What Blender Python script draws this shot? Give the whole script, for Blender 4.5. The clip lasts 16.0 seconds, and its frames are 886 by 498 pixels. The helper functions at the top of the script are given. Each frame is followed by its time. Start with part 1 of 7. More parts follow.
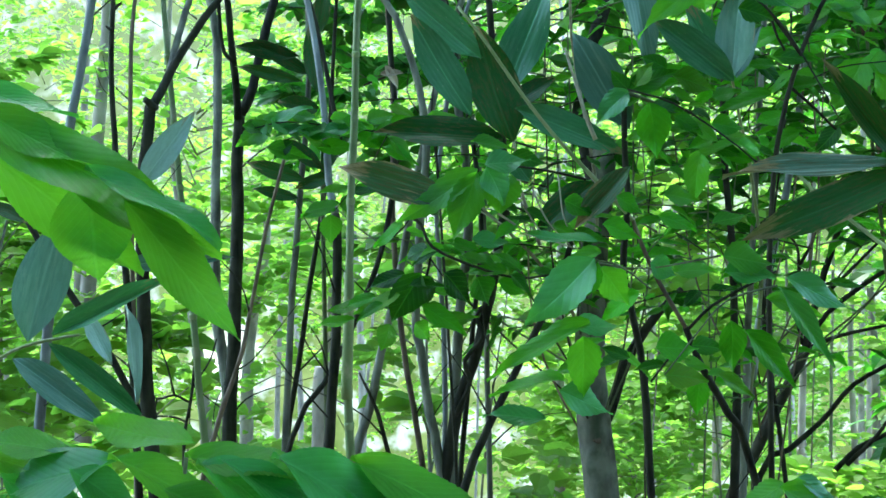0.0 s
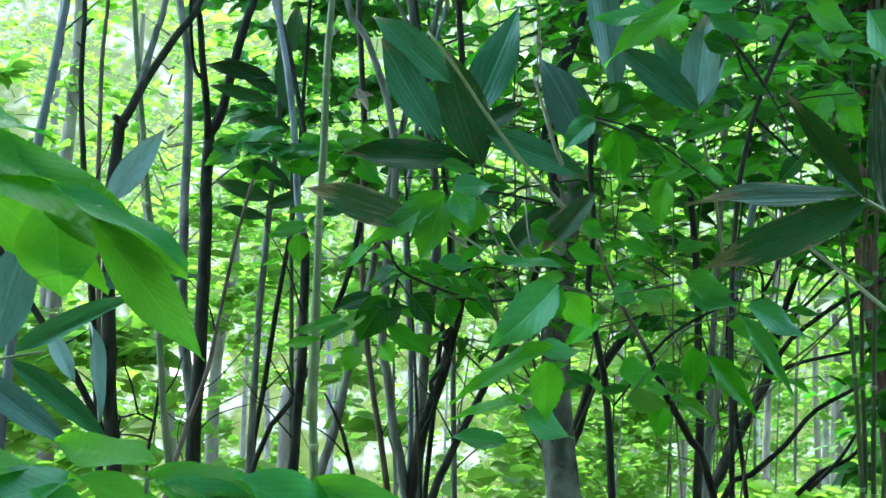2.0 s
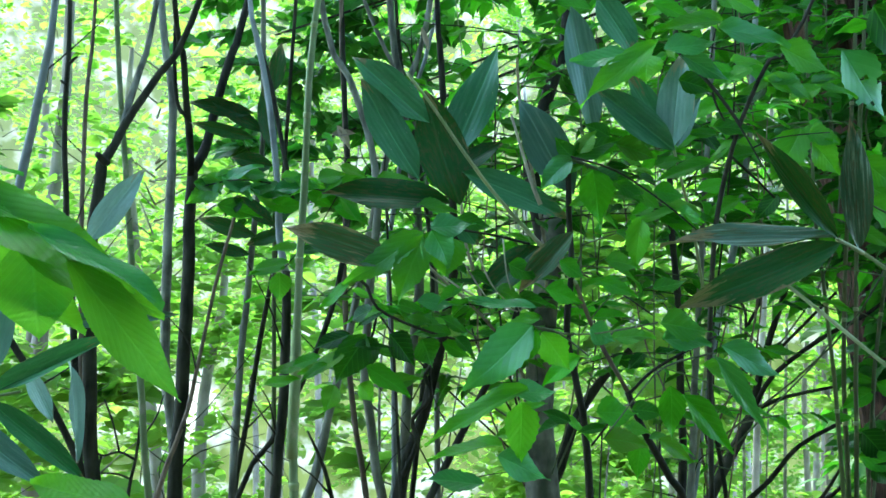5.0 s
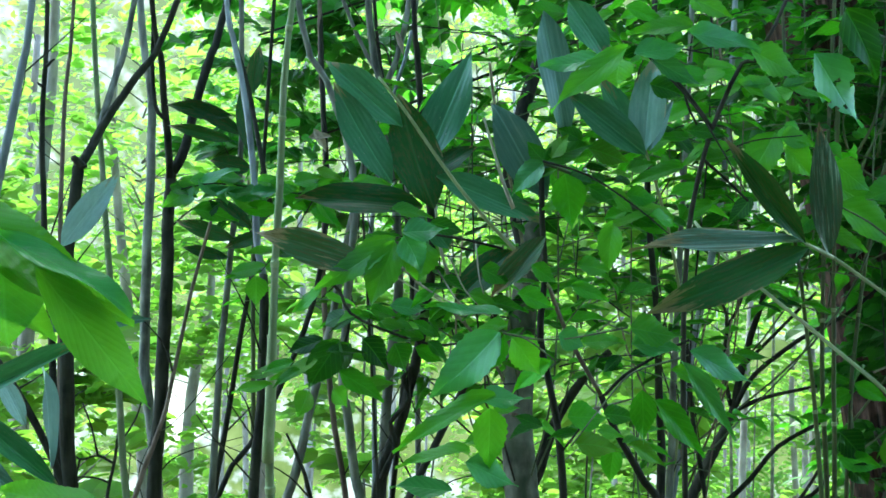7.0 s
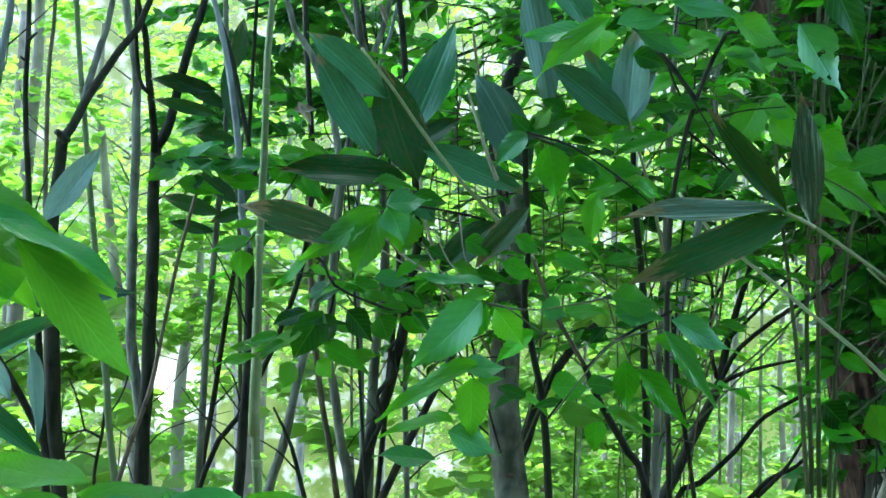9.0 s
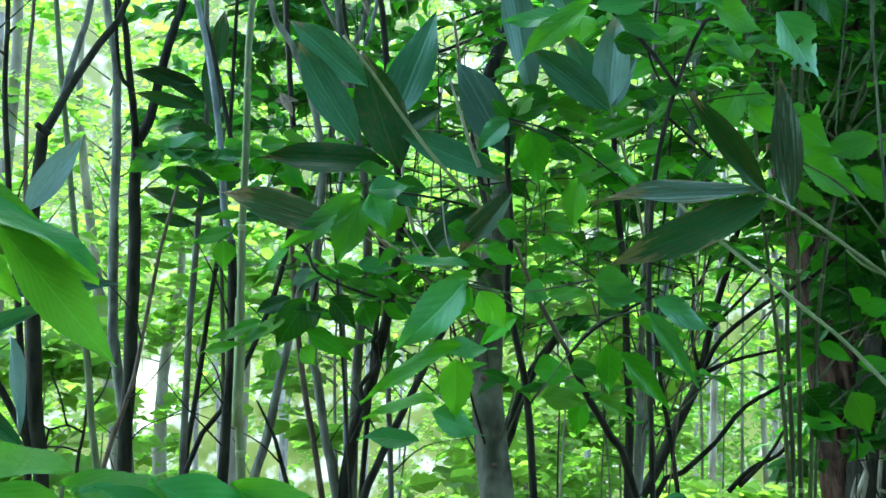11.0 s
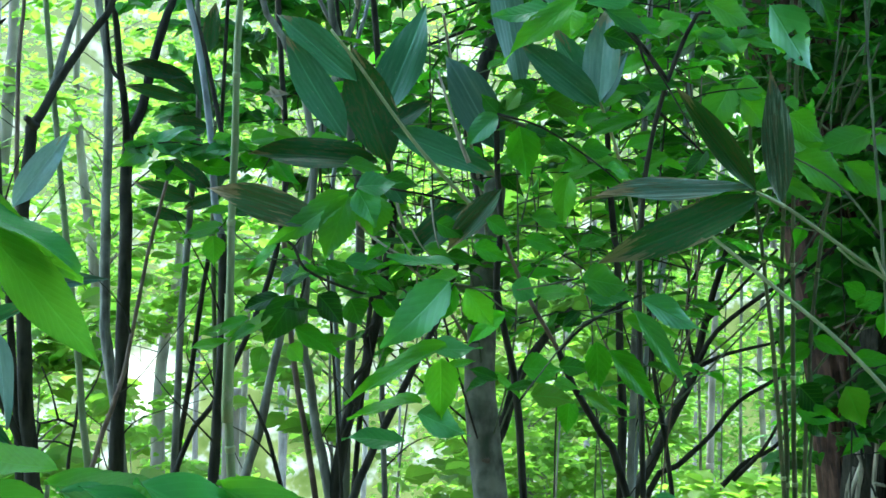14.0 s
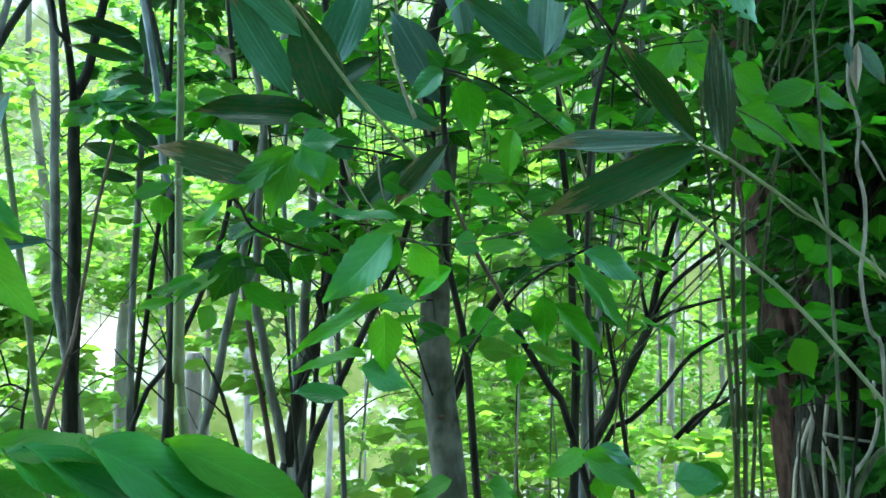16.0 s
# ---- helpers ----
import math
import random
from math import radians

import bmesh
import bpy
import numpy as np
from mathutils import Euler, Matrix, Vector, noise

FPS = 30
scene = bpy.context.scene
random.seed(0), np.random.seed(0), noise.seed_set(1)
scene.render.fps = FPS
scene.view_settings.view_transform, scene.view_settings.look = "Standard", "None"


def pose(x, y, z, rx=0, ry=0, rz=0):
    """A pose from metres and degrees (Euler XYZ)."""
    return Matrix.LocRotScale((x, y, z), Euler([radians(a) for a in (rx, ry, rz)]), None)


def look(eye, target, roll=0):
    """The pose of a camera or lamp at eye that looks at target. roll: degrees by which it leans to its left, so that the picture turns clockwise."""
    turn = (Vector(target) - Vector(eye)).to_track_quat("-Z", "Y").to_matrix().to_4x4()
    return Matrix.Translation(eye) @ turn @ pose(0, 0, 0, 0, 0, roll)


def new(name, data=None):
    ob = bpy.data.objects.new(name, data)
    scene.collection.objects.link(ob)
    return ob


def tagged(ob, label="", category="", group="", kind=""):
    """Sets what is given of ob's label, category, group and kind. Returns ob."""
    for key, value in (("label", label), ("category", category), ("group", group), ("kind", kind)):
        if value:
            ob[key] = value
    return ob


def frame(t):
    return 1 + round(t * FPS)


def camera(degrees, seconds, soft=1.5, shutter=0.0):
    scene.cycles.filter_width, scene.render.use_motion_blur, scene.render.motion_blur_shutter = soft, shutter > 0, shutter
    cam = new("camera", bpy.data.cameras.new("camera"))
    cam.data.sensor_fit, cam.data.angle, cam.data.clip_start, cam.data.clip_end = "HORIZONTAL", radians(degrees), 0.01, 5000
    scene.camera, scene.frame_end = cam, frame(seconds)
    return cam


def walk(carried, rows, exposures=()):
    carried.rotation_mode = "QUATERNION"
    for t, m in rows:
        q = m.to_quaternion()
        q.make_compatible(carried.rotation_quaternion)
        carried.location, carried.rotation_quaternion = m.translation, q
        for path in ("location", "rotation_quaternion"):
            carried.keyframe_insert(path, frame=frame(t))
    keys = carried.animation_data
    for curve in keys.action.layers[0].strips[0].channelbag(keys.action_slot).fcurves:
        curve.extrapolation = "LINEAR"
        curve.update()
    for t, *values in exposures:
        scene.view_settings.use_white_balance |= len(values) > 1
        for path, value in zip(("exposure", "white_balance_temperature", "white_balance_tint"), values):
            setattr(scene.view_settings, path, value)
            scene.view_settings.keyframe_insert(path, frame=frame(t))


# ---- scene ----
# ---------------------------------------------------------------- the camera and its path
cam = camera(45.00, 16.0, 1.6)
PATH = [
    (0.0, look((0.0000, 0.0000, 1.5000), (0.0002, 2.9996, 1.5501), 0.000)),
    (0.5, look((0.0024, -0.0024, 1.5039), (0.0509, 2.9950, 1.6168), 0.135)),
    (1.0, look((0.0046, -0.0044, 1.5028), (0.0354, 2.9944, 1.5791), 0.129)),
    (1.5, look((0.0043, -0.0063, 1.5047), (0.0525, 2.9924, 1.5800), 0.575)),
    (2.0, look((0.0070, -0.0111, 1.5046), (0.0891, 2.9859, 1.6117), 0.855)),
    (2.5, look((0.0079, -0.0064, 1.5041), (0.0540, 2.9911, 1.6163), 0.709)),
    (3.0, look((0.0094, -0.0080, 1.5046), (0.0711, 2.9889, 1.6264), 1.197)),
    (3.5, look((0.0112, -0.0130, 1.5106), (0.1248, 2.9797, 1.6873), 1.092)),
    (4.0, look((0.0135, -0.0220, 1.5172), (0.1547, 2.9673, 1.7262), 0.708)),
    (4.2, look((0.0147, -0.0247, 1.5180), (0.1158, 2.9661, 1.7296), 0.630)),
    (6.3, look((0.0610, -0.0031, 1.5208), (0.2043, 2.9892, 1.6812), 0.646)),
    (6.5, look((0.0633, -0.0086, 1.5231), (0.2130, 2.9831, 1.6891), 0.576)),
    (7.0, look((0.0618, -0.0188, 1.5320), (0.1941, 2.9723, 1.7204), 0.507)),
    (7.5, look((0.0648, -0.0194, 1.5300), (0.1815, 2.9747, 1.6778), -0.017)),
    (8.0, look((0.0655, -0.0153, 1.5227), (0.1835, 2.9800, 1.6430), -0.037)),
    (8.5, look((0.0611, -0.0169, 1.5253), (0.1627, 2.9766, 1.6944), -0.222)),
    (9.0, look((0.0746, -0.0190, 1.5210), (0.2332, 2.9742, 1.6473), 0.308)),
    (9.2, look((0.0619, -0.0245, 1.5070), (0.2265, 2.9674, 1.6523), 0.154)),
    (11.3, look((0.0795, -0.0218, 1.4918), (0.2900, 2.9682, 1.6176), -0.121)),
    (11.5, look((0.0875, -0.0128, 1.5113), (0.2884, 2.9790, 1.6023), -0.010)),
    (12.0, look((0.0868, -0.0180, 1.5211), (0.2844, 2.9730, 1.6441), -0.094)),
    (12.5, look((0.1017, -0.0241, 1.5225), (0.3526, 2.9628, 1.6460), -0.216)),
    (13.0, look((0.1038, -0.0197, 1.5197), (0.3308, 2.9697, 1.6294), -0.299)),
    (13.5, look((0.0962, -0.0122, 1.5098), (0.2976, 2.9799, 1.5933), -0.417)),
    (14.0, look((0.0953, -0.0095, 1.5072), (0.3030, 2.9816, 1.6073), -0.128)),
    (14.5, look((0.0992, -0.0038, 1.5016), (0.3157, 2.9876, 1.5663), -0.315)),
    (15.0, look((0.1002, -0.0047, 1.5035), (0.3413, 2.9841, 1.5998), -0.171)),
    (15.5, look((0.1160, -0.0103, 1.5007), (0.3935, 2.9763, 1.5574), -0.660)),
    (16.0, look((0.1276, -0.0111, 1.4932), (0.4319, 2.9735, 1.4901), -0.872)),
]
walk(cam, PATH, [(0.0, 3.78, 6050, -6), (16.0, 3.78, 6050, -6)])

# ---------------------------------------------------------------- world, sun
world = bpy.data.worlds.new("world")
scene.world = world
world.use_nodes = True
wn = world.node_tree.nodes
sky = wn.new("ShaderNodeTexSky")
sky.sky_type, sky.sun_disc = "NISHITA", False
sky.sun_elevation, sky.sun_rotation = radians(58), radians(-20)
sky.air_density, sky.dust_density = 1.0, 1.0
wn["Background"].inputs["Strength"].default_value = 0.15
world.node_tree.links.new(sky.outputs[0], wn["Background"].inputs["Color"])

sun = new("sun", bpy.data.lights.new("sun", "SUN"))
sun.data.energy, sun.data.angle, sun.data.color = 1.1, radians(12), (1.0, 0.96, 0.87)
sun.matrix_world = look((-3.4, 9.4, 16.0), (0, 0, 0))


# ---------------------------------------------------------------- materials
def nodes_of(name):
    m = bpy.data.materials.new(name)
    m.use_nodes = True
    nt = m.node_tree
    return m, nt, nt.nodes["Principled BSDF"], nt.nodes["Material Output"]


def mixer(nt, fac, a, b):
    n = nt.nodes.new("ShaderNodeMix")
    n.data_type = "RGBA"
    for sock, v in ((n.inputs[0], fac), (n.inputs[6], a), (n.inputs[7], b)):
        if isinstance(v, bpy.types.NodeSocket):
            nt.links.new(v, sock)
        elif isinstance(v, tuple):
            sock.default_value = (*v, 1)
        else:
            sock.default_value = v
    return n.outputs[2]


def calc(nt, op, a, b=0.0, c=0.0):
    n = nt.nodes.new("ShaderNodeMath")
    n.operation = op
    for sock, v in zip(n.inputs, (a, b, c)):
        if isinstance(v, bpy.types.NodeSocket):
            nt.links.new(v, sock)
        else:
            sock.default_value = v
    return n.outputs[0]


def span(nt, v, lo, hi, a=0.0, b=1.0):
    n = nt.nodes.new("ShaderNodeMapRange")
    nt.links.new(v, n.inputs[0])
    for i, x in enumerate((lo, hi, a, b)):
        n.inputs[i + 1].default_value = x
    return n.outputs[0]


def grain(nt, scale, detail=3.0, stretch=None, coords="Object", rough=0.55, shift=None):
    n = nt.nodes.new("ShaderNodeTexNoise")
    n.inputs["Scale"].default_value, n.inputs["Detail"].default_value = scale, detail
    n.inputs["Roughness"].default_value = rough
    tc = nt.nodes.new("ShaderNodeTexCoord")
    out = tc.outputs[coords]
    if stretch:
        mp = nt.nodes.new("ShaderNodeMapping")
        mp.inputs["Scale"].default_value = stretch
        nt.links.new(out, mp.inputs[0])
        out = mp.outputs[0]
    if shift:
        n.noise_dimensions = "4D"
        nt.links.new(calc(nt, "MULTIPLY", shift, 40.0), n.inputs["W"])
    nt.links.new(out, n.inputs["Vector"])
    return n.outputs["Fac"]


def relief(nt, bsdf, height, strength, distance):
    n = nt.nodes.new("ShaderNodeBump")
    n.inputs["Strength"].default_value, n.inputs["Distance"].default_value = strength, distance
    nt.links.new(height, n.inputs["Height"])
    nt.links.new(n.outputs[0], bsdf.inputs["Normal"])
    return n.outputs[0]


def bark(name, dark, light, scale=30, stretch=(1, 1, 0.15), bump=0.6, rough=0.85, moss=None, gloss=0.15):
    m, nt, b, _ = nodes_of(name)
    g1, g2 = grain(nt, scale, 6, stretch), grain(nt, scale * 0.25, 3)
    col = mixer(nt, span(nt, g1, 0.35, 0.65), dark, light)
    col = mixer(nt, span(nt, g2, 0.45, 0.75, 0, 0.6), col, tuple(min(1, c * 1.7) for c in light))
    if moss:
        col = mixer(nt, span(nt, grain(nt, scale * 0.4, 4), 0.5, 0.62, 0, 0.7), col, moss)
    oi = nt.nodes.new("ShaderNodeObjectInfo")
    hs = nt.nodes.new("ShaderNodeHueSaturation")
    nt.links.new(span(nt, oi.outputs["Random"], 0, 1, 0.75, 1.25), hs.inputs["Value"])
    nt.links.new(col, hs.inputs["Color"])
    nt.links.new(hs.outputs[0], b.inputs["Base Color"])
    b.inputs["Roughness"].default_value = rough
    b.inputs["Specular IOR Level"].default_value = gloss
    relief(nt, b, g1, bump, 0.006)
    return m


def culm_skin(name, low, high, patch):
    m, nt, b, _ = nodes_of(name)
    g = grain(nt, 14, 4, (1, 1, 0.2))
    col = mixer(nt, span(nt, g, 0.4, 0.65), low, high)
    col = mixer(nt, span(nt, grain(nt, 45, 5, (1, 1, 0.5)), 0.55, 0.7, 0, 0.7), col, patch)
    nt.links.new(col, b.inputs["Base Color"])
    b.inputs["Roughness"].default_value, b.inputs["Specular IOR Level"].default_value = 0.6, 0.2
    relief(nt, b, grain(nt, 220, 2, (1, 1, 0.05)), 0.2, 0.001)
    return m


def foliage(name, deep, pale, through_colour, clear, veins, rough=0.4, vein_tint=1.35, dry=0.0, dry_colour=(0.28, 0.16, 0.06), parallel=False, island=False, gloss=0.5, spots=0.0, blotch=0.0, yellow=0.0, streak=0.0, dim=0.35):
    """Leaf tissue: reflected and transmitted light, a midrib, side veins, and dry patches with ragged borders."""
    m, nt, b, out = nodes_of(name)
    if island:
        rnd = nt.nodes.new("ShaderNodeNewGeometry").outputs["Random Per Island"]
    else:
        rnd = nt.nodes.new("ShaderNodeObjectInfo").outputs["Random"]
    col = mixer(nt, rnd, deep, pale)
    col = mixer(nt, span(nt, grain(nt, 9, 3), 0.35, 0.7, 0, 0.35), col, tuple(c * 0.6 for c in deep))
    if yellow:
        col = mixer(nt, span(nt, calc(nt, "FRACT", calc(nt, "MULTIPLY", rnd, 7.3)), 0.84, 1.0, 0, yellow), col, (0.13, 0.25, 0.02))
    if streak:
        # pale streaks stand for worn tissue and for sheen painted into the colour
        worn = span(nt, grain(nt, 4.5, 6, (3.2, 0.4, 1), "Generated", 0.65, rnd), 0.5, 0.62, 0, streak)
        col = mixer(nt, worn, col, (0.36, 0.44, 0.34))
    height = None
    if veins:
        uv = nt.nodes.new("ShaderNodeUVMap")
        sep = nt.nodes.new("ShaderNodeSeparateXYZ")
        nt.links.new(uv.outputs[0], sep.inputs[0])
        off = calc(nt, "ABSOLUTE", calc(nt, "SUBTRACT", sep.outputs[0], 0.5))
        rib = span(nt, off, 0.008, 0.03, 1, 0)
        if parallel:
            phase = calc(nt, "MULTIPLY", off, veins * 6.283)
        else:
            phase = calc(nt, "MULTIPLY", calc(nt, "SUBTRACT", sep.outputs[1], calc(nt, "MULTIPLY", off, 0.75)), veins * 6.283)
        wave = span(nt, calc(nt, "COSINE", phase), 0.75 if not parallel else 0.3, 1.0, 0, 0.55 if not parallel else 0.12)
        line = calc(nt, "MAXIMUM", rib, wave)
        col = mixer(nt, calc(nt, "MULTIPLY", line, 0.42), col, tuple(min(1, c * vein_tint + 0.02) for c in pale))
        height = calc(nt, "SUBTRACT", span(nt, calc(nt, "COSINE", phase), -1, 1, 0.3, 0), rib)
        if dry:
            edge = calc(nt, "MAXIMUM", span(nt, sep.outputs[1], 0.62, 1.0, 0, 0.42), span(nt, off, 0.36, 0.5, 0, 0.3))
            patch = calc(nt, "ADD", grain(nt, 5.5, 5, (2, 0.7, 1), "Generated", 0.6, rnd), calc(nt, "ADD", edge, calc(nt, "MULTIPLY", calc(nt, "SUBTRACT", rnd, 0.5), 0.22)))
            col = mixer(nt, span(nt, patch, 0.86 - dry, 0.93 - dry), col, dry_colour)
    if blotch:
        col = mixer(nt, span(nt, grain(nt, 11, 6, (1.6, 0.6, 1), "Generated", 0.7, rnd), 0.51, 0.57, 0, blotch), col, (0.085, 0.05, 0.02))
    if spots:
        col = mixer(nt, span(nt, grain(nt, 26, 2, (1, 0.6, 1), "Generated", 0.55, rnd), 0.69, 0.74, 0, spots), col, (0.33, 0.33, 0.2))
    nt.links.new(col, b.inputs["Base Color"])
    b.inputs["Roughness"].default_value = rough
    b.inputs["Specular IOR Level"].default_value = gloss
    nrm = relief(nt, b, height, 0.3, 0.003) if height else None
    tr = nt.nodes.new("ShaderNodeBsdfTranslucent")
    thin = mixer(nt, rnd, tuple(c * dim for c in through_colour), through_colour)
    nt.links.new(mixer(nt, 0.7, col, thin), tr.inputs["Color"])
    if nrm:
        nt.links.new(nrm, tr.inputs["Normal"])
    mx = nt.nodes.new("ShaderNodeMixShader")
    mx.inputs[0].default_value = clear
    nt.links.new(b.outputs[0], mx.inputs[1])
    nt.links.new(tr.outputs[0], mx.inputs[2])
    nt.links.new(mx.outputs[0], out.inputs["Surface"])
    return m


DARK = bark("dark_bark", (0.009, 0.0085, 0.005), (0.033, 0.031, 0.020), 60)
GREY = bark("grey_bark", (0.06, 0.058, 0.045), (0.19, 0.185, 0.14), 50)
LILAC = bark("smooth_grey_bark", (0.12, 0.125, 0.12), (0.25, 0.26, 0.25), 40, bump=0.25, rough=0.6)
TRUNK = bark("mottled_bark", (0.055, 0.054, 0.038), (0.22, 0.21, 0.155), 24, (1, 1, 0.5), 0.8, moss=(0.07, 0.09, 0.05))
RED = bark("red_fissured_bark", (0.006, 0.0045, 0.003), (0.085, 0.047, 0.03), 44, (1, 1, 0.06), 1.0)
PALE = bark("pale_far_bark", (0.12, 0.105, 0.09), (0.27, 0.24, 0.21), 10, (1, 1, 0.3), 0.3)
TWIG = bark("dead_twig_bark", (0.15, 0.13, 0.09), (0.38, 0.34, 0.25), 60)
BROWN = bark("brown_stem_bark", (0.07, 0.05, 0.035), (0.16, 0.115, 0.08), 60)
GREENSTEM = bark("green_twig_bark", (0.035, 0.045, 0.02), (0.1, 0.12, 0.05), 60, gloss=0.5)
CULM = culm_skin("green_culm_skin", (0.13, 0.17, 0.065), (0.22, 0.255, 0.125), (0.32, 0.28, 0.19))
STALK = culm_skin("pale_stalk_skin", (0.19, 0.23, 0.09), (0.32, 0.35, 0.17), (0.4, 0.35, 0.22))
OLIVE = culm_skin("olive_culm_skin", (0.045, 0.06, 0.02), (0.1, 0.12, 0.04), (0.18, 0.14, 0.07))
LEAF = foliage("shrub_leaf_tissue", (0.005, 0.034, 0.004), (0.065, 0.26, 0.012), (0.17, 0.7, 0.010), 0.45, 7, 0.42, gloss=0.17, yellow=0.8, dim=0.15)
# brighter copy of the shrub leaf; light from behind is put into its colour
LITLEAF = foliage("lit_leaf_tissue", (0.03, 0.14, 0.012), (0.07, 0.24, 0.02), (0.22, 0.68, 0.012), 0.5, 8, 0.42, gloss=0.25, dim=0.6)
YOUNG = foliage("broad_leaf_tissue", (0.058, 0.215, 0.016), (0.09, 0.285, 0.021), (0.28, 0.72, 0.02), 0.47, 13, 0.5, gloss=0.25, dim=0.65)
# cooler broad leaf: the sheen of upper surfaces is painted into this tone
COOL = foliage("sheen_broad_leaf_tissue", (0.036, 0.175, 0.034), (0.065, 0.24, 0.05), (0.15, 0.6, 0.035), 0.38, 13, 0.38, gloss=0.4, dim=0.7)
# bluer copy of the shrub leaf, sky reflection mixed into the base colour
SHEEN = foliage("sheen_leaf_tissue", (0.03, 0.15, 0.03), (0.06, 0.22, 0.05), (0.13, 0.5, 0.03), 0.35, 7, 0.36, gloss=0.42, dim=0.6)
SASA = foliage("bamboo_leaf_tissue", (0.02, 0.092, 0.03), (0.075, 0.215, 0.085), (0.06, 0.25, 0.03), 0.2, 9, 0.34, 1.5, 0.05, (0.24, 0.17, 0.09), True, gloss=0.25, spots=0.6, streak=0.07)
WITHERED = foliage("withered_bamboo_leaf_tissue", (0.02, 0.07, 0.02), (0.045, 0.1, 0.03), (0.1, 0.2, 0.03), 0.2, 9, 0.42, 1.3, 0.2, (0.27, 0.19, 0.1), True, gloss=0.15, blotch=0.6, streak=0.15)
# sasa darkened by shade put into its colour, plus brown blotches; key "old"
SHADESASA = foliage("shaded_bamboo_leaf_tissue", (0.011, 0.052, 0.009), (0.022, 0.08, 0.017), (0.07, 0.24, 0.015), 0.15, 9, 0.4, 1.4, 0.1, (0.2, 0.14, 0.07), True, gloss=0.15, spots=0.25, blotch=0.5)
WORN = foliage("worn_bamboo_leaf_tissue", (0.04, 0.085, 0.045), (0.08, 0.14, 0.085), (0.08, 0.25, 0.05), 0.15, 9, 0.4, 1.4, 0.15, (0.26, 0.17, 0.08), True, gloss=0.3, spots=0.4, blotch=0.6, streak=0.55)
# blue-green bamboo leaf whose pale tone holds painted sky sheen
BLUISH = foliage("sheen_bamboo_leaf_tissue", (0.07, 0.15, 0.105), (0.17, 0.27, 0.21), (0.1, 0.3, 0.1), 0.2, 9, 0.4, 1.4, 0.06, (0.3, 0.24, 0.16), True, gloss=0.35, spots=0.35, streak=0.2)
SILVER = foliage("bamboo_leaf_underside_tissue", (0.22, 0.33, 0.28), (0.36, 0.47, 0.42), (0.12, 0.3, 0.15), 0.2, 9, 0.4, 1.2, 0.05, (0.3, 0.24, 0.16), True, gloss=0.4, spots=0.3)
DEAD = foliage("dead_leaf_tissue", (0.3, 0.24, 0.17), (0.45, 0.38, 0.3), (0.5, 0.4, 0.25), 0.3, 9, 0.7, 1.1, parallel=True)
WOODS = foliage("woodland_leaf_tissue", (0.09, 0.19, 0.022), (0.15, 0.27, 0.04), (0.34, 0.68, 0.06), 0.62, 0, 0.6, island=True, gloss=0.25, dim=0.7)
# darker copies of the woodland leaf, with shade put into their colours
UNDER = foliage("shade_toned_bough_leaf_tissue", (0.022, 0.09, 0.01), (0.05, 0.17, 0.018), (0.12, 0.5, 0.02), 0.42, 0, 0.5, island=True, gloss=0.3)
SHADE = foliage("shade_toned_canopy_leaf_tissue", (0.011, 0.05, 0.007), (0.035, 0.13, 0.014), (0.1, 0.5, 0.015), 0.4, 0, 0.5, island=True)

earth, nt, b, _ = nodes_of("forest_floor_soil")
col = mixer(nt, span(nt, grain(nt, 9, 6), 0.35, 0.65), (0.03, 0.022, 0.014), (0.14, 0.09, 0.05))
col = mixer(nt, span(nt, grain(nt, 0.9, 4), 0.5, 0.65), col, (0.05, 0.09, 0.02))
nt.links.new(col, b.inputs["Base Color"])
b.inputs["Roughness"].default_value = 0.95
relief(nt, b, grain(nt, 30, 6), 0.8, 0.03)


# ---------------------------------------------------------------- builders
def land(x, y):
    """Height of the ground: level under the thicket, falling away beyond it."""
    d = max(0.0, y - 3.6)
    return -0.24 * d * d / (d + 1.5) if y < 60 else -0.24 * 56.4 ** 2 / 57.9


def curve_through(pts, n):
    """Catmull-Rom points along a stem."""
    p = [Vector(q) for q in pts]
    p = [p[0] * 2 - p[1]] + p + [p[-1] * 2 - p[-2]]
    out = []
    for i in range(1, len(p) - 2):
        a, b_, c, d = p[i - 1:i + 3]
        for k in range(n):
            t = k / n
            out.append(0.5 * (2 * b_ + (c - a) * t + (2 * a - 5 * b_ + 4 * c - d) * t * t + (3 * b_ - a - 3 * c + d) * t ** 3))
    return out + [p[-2]]


def tube(pts, radii, seg=8, wobble=0.0, seed=0.0):
    """Vertices and faces of a closed round rod along pts."""
    verts, faces = [], []
    side = None
    for i, p in enumerate(pts):
        d = (pts[min(i + 1, len(pts) - 1)] - pts[max(i - 1, 0)]).normalized()
        if side is None:
            side = d.orthogonal().normalized()
        side = (side - d * side.dot(d)).normalized()
        other = d.cross(side)
        for k in range(seg):
            a = 2 * math.pi * k / seg
            r = radii[i]
            if wobble:
                r *= 1 + wobble * noise.noise(p * (0.35 / max(radii[i], 0.002)) * 0.3 + Vector((k * 1.7, seed, 0)))
            verts.append(p + (side * math.cos(a) + other * math.sin(a)) * r)
    for i in range(len(pts) - 1):
        for k in range(seg):
            a, c = i * seg + k, i * seg + (k + 1) % seg
            faces.append((a, c, c + seg, a + seg))
    faces.append(tuple(range(seg))[::-1])
    faces.append(tuple(range(len(verts) - seg, len(verts))))
    return verts, faces


def mesh_from(name, verts, faces, material, smooth=True):
    me = bpy.data.meshes.new(name)
    me.from_pydata([tuple(v) for v in verts], [], faces)
    me.materials.append(material)
    if smooth:
        me.polygons.foreach_set("use_smooth", [True] * len(me.polygons))
    return me


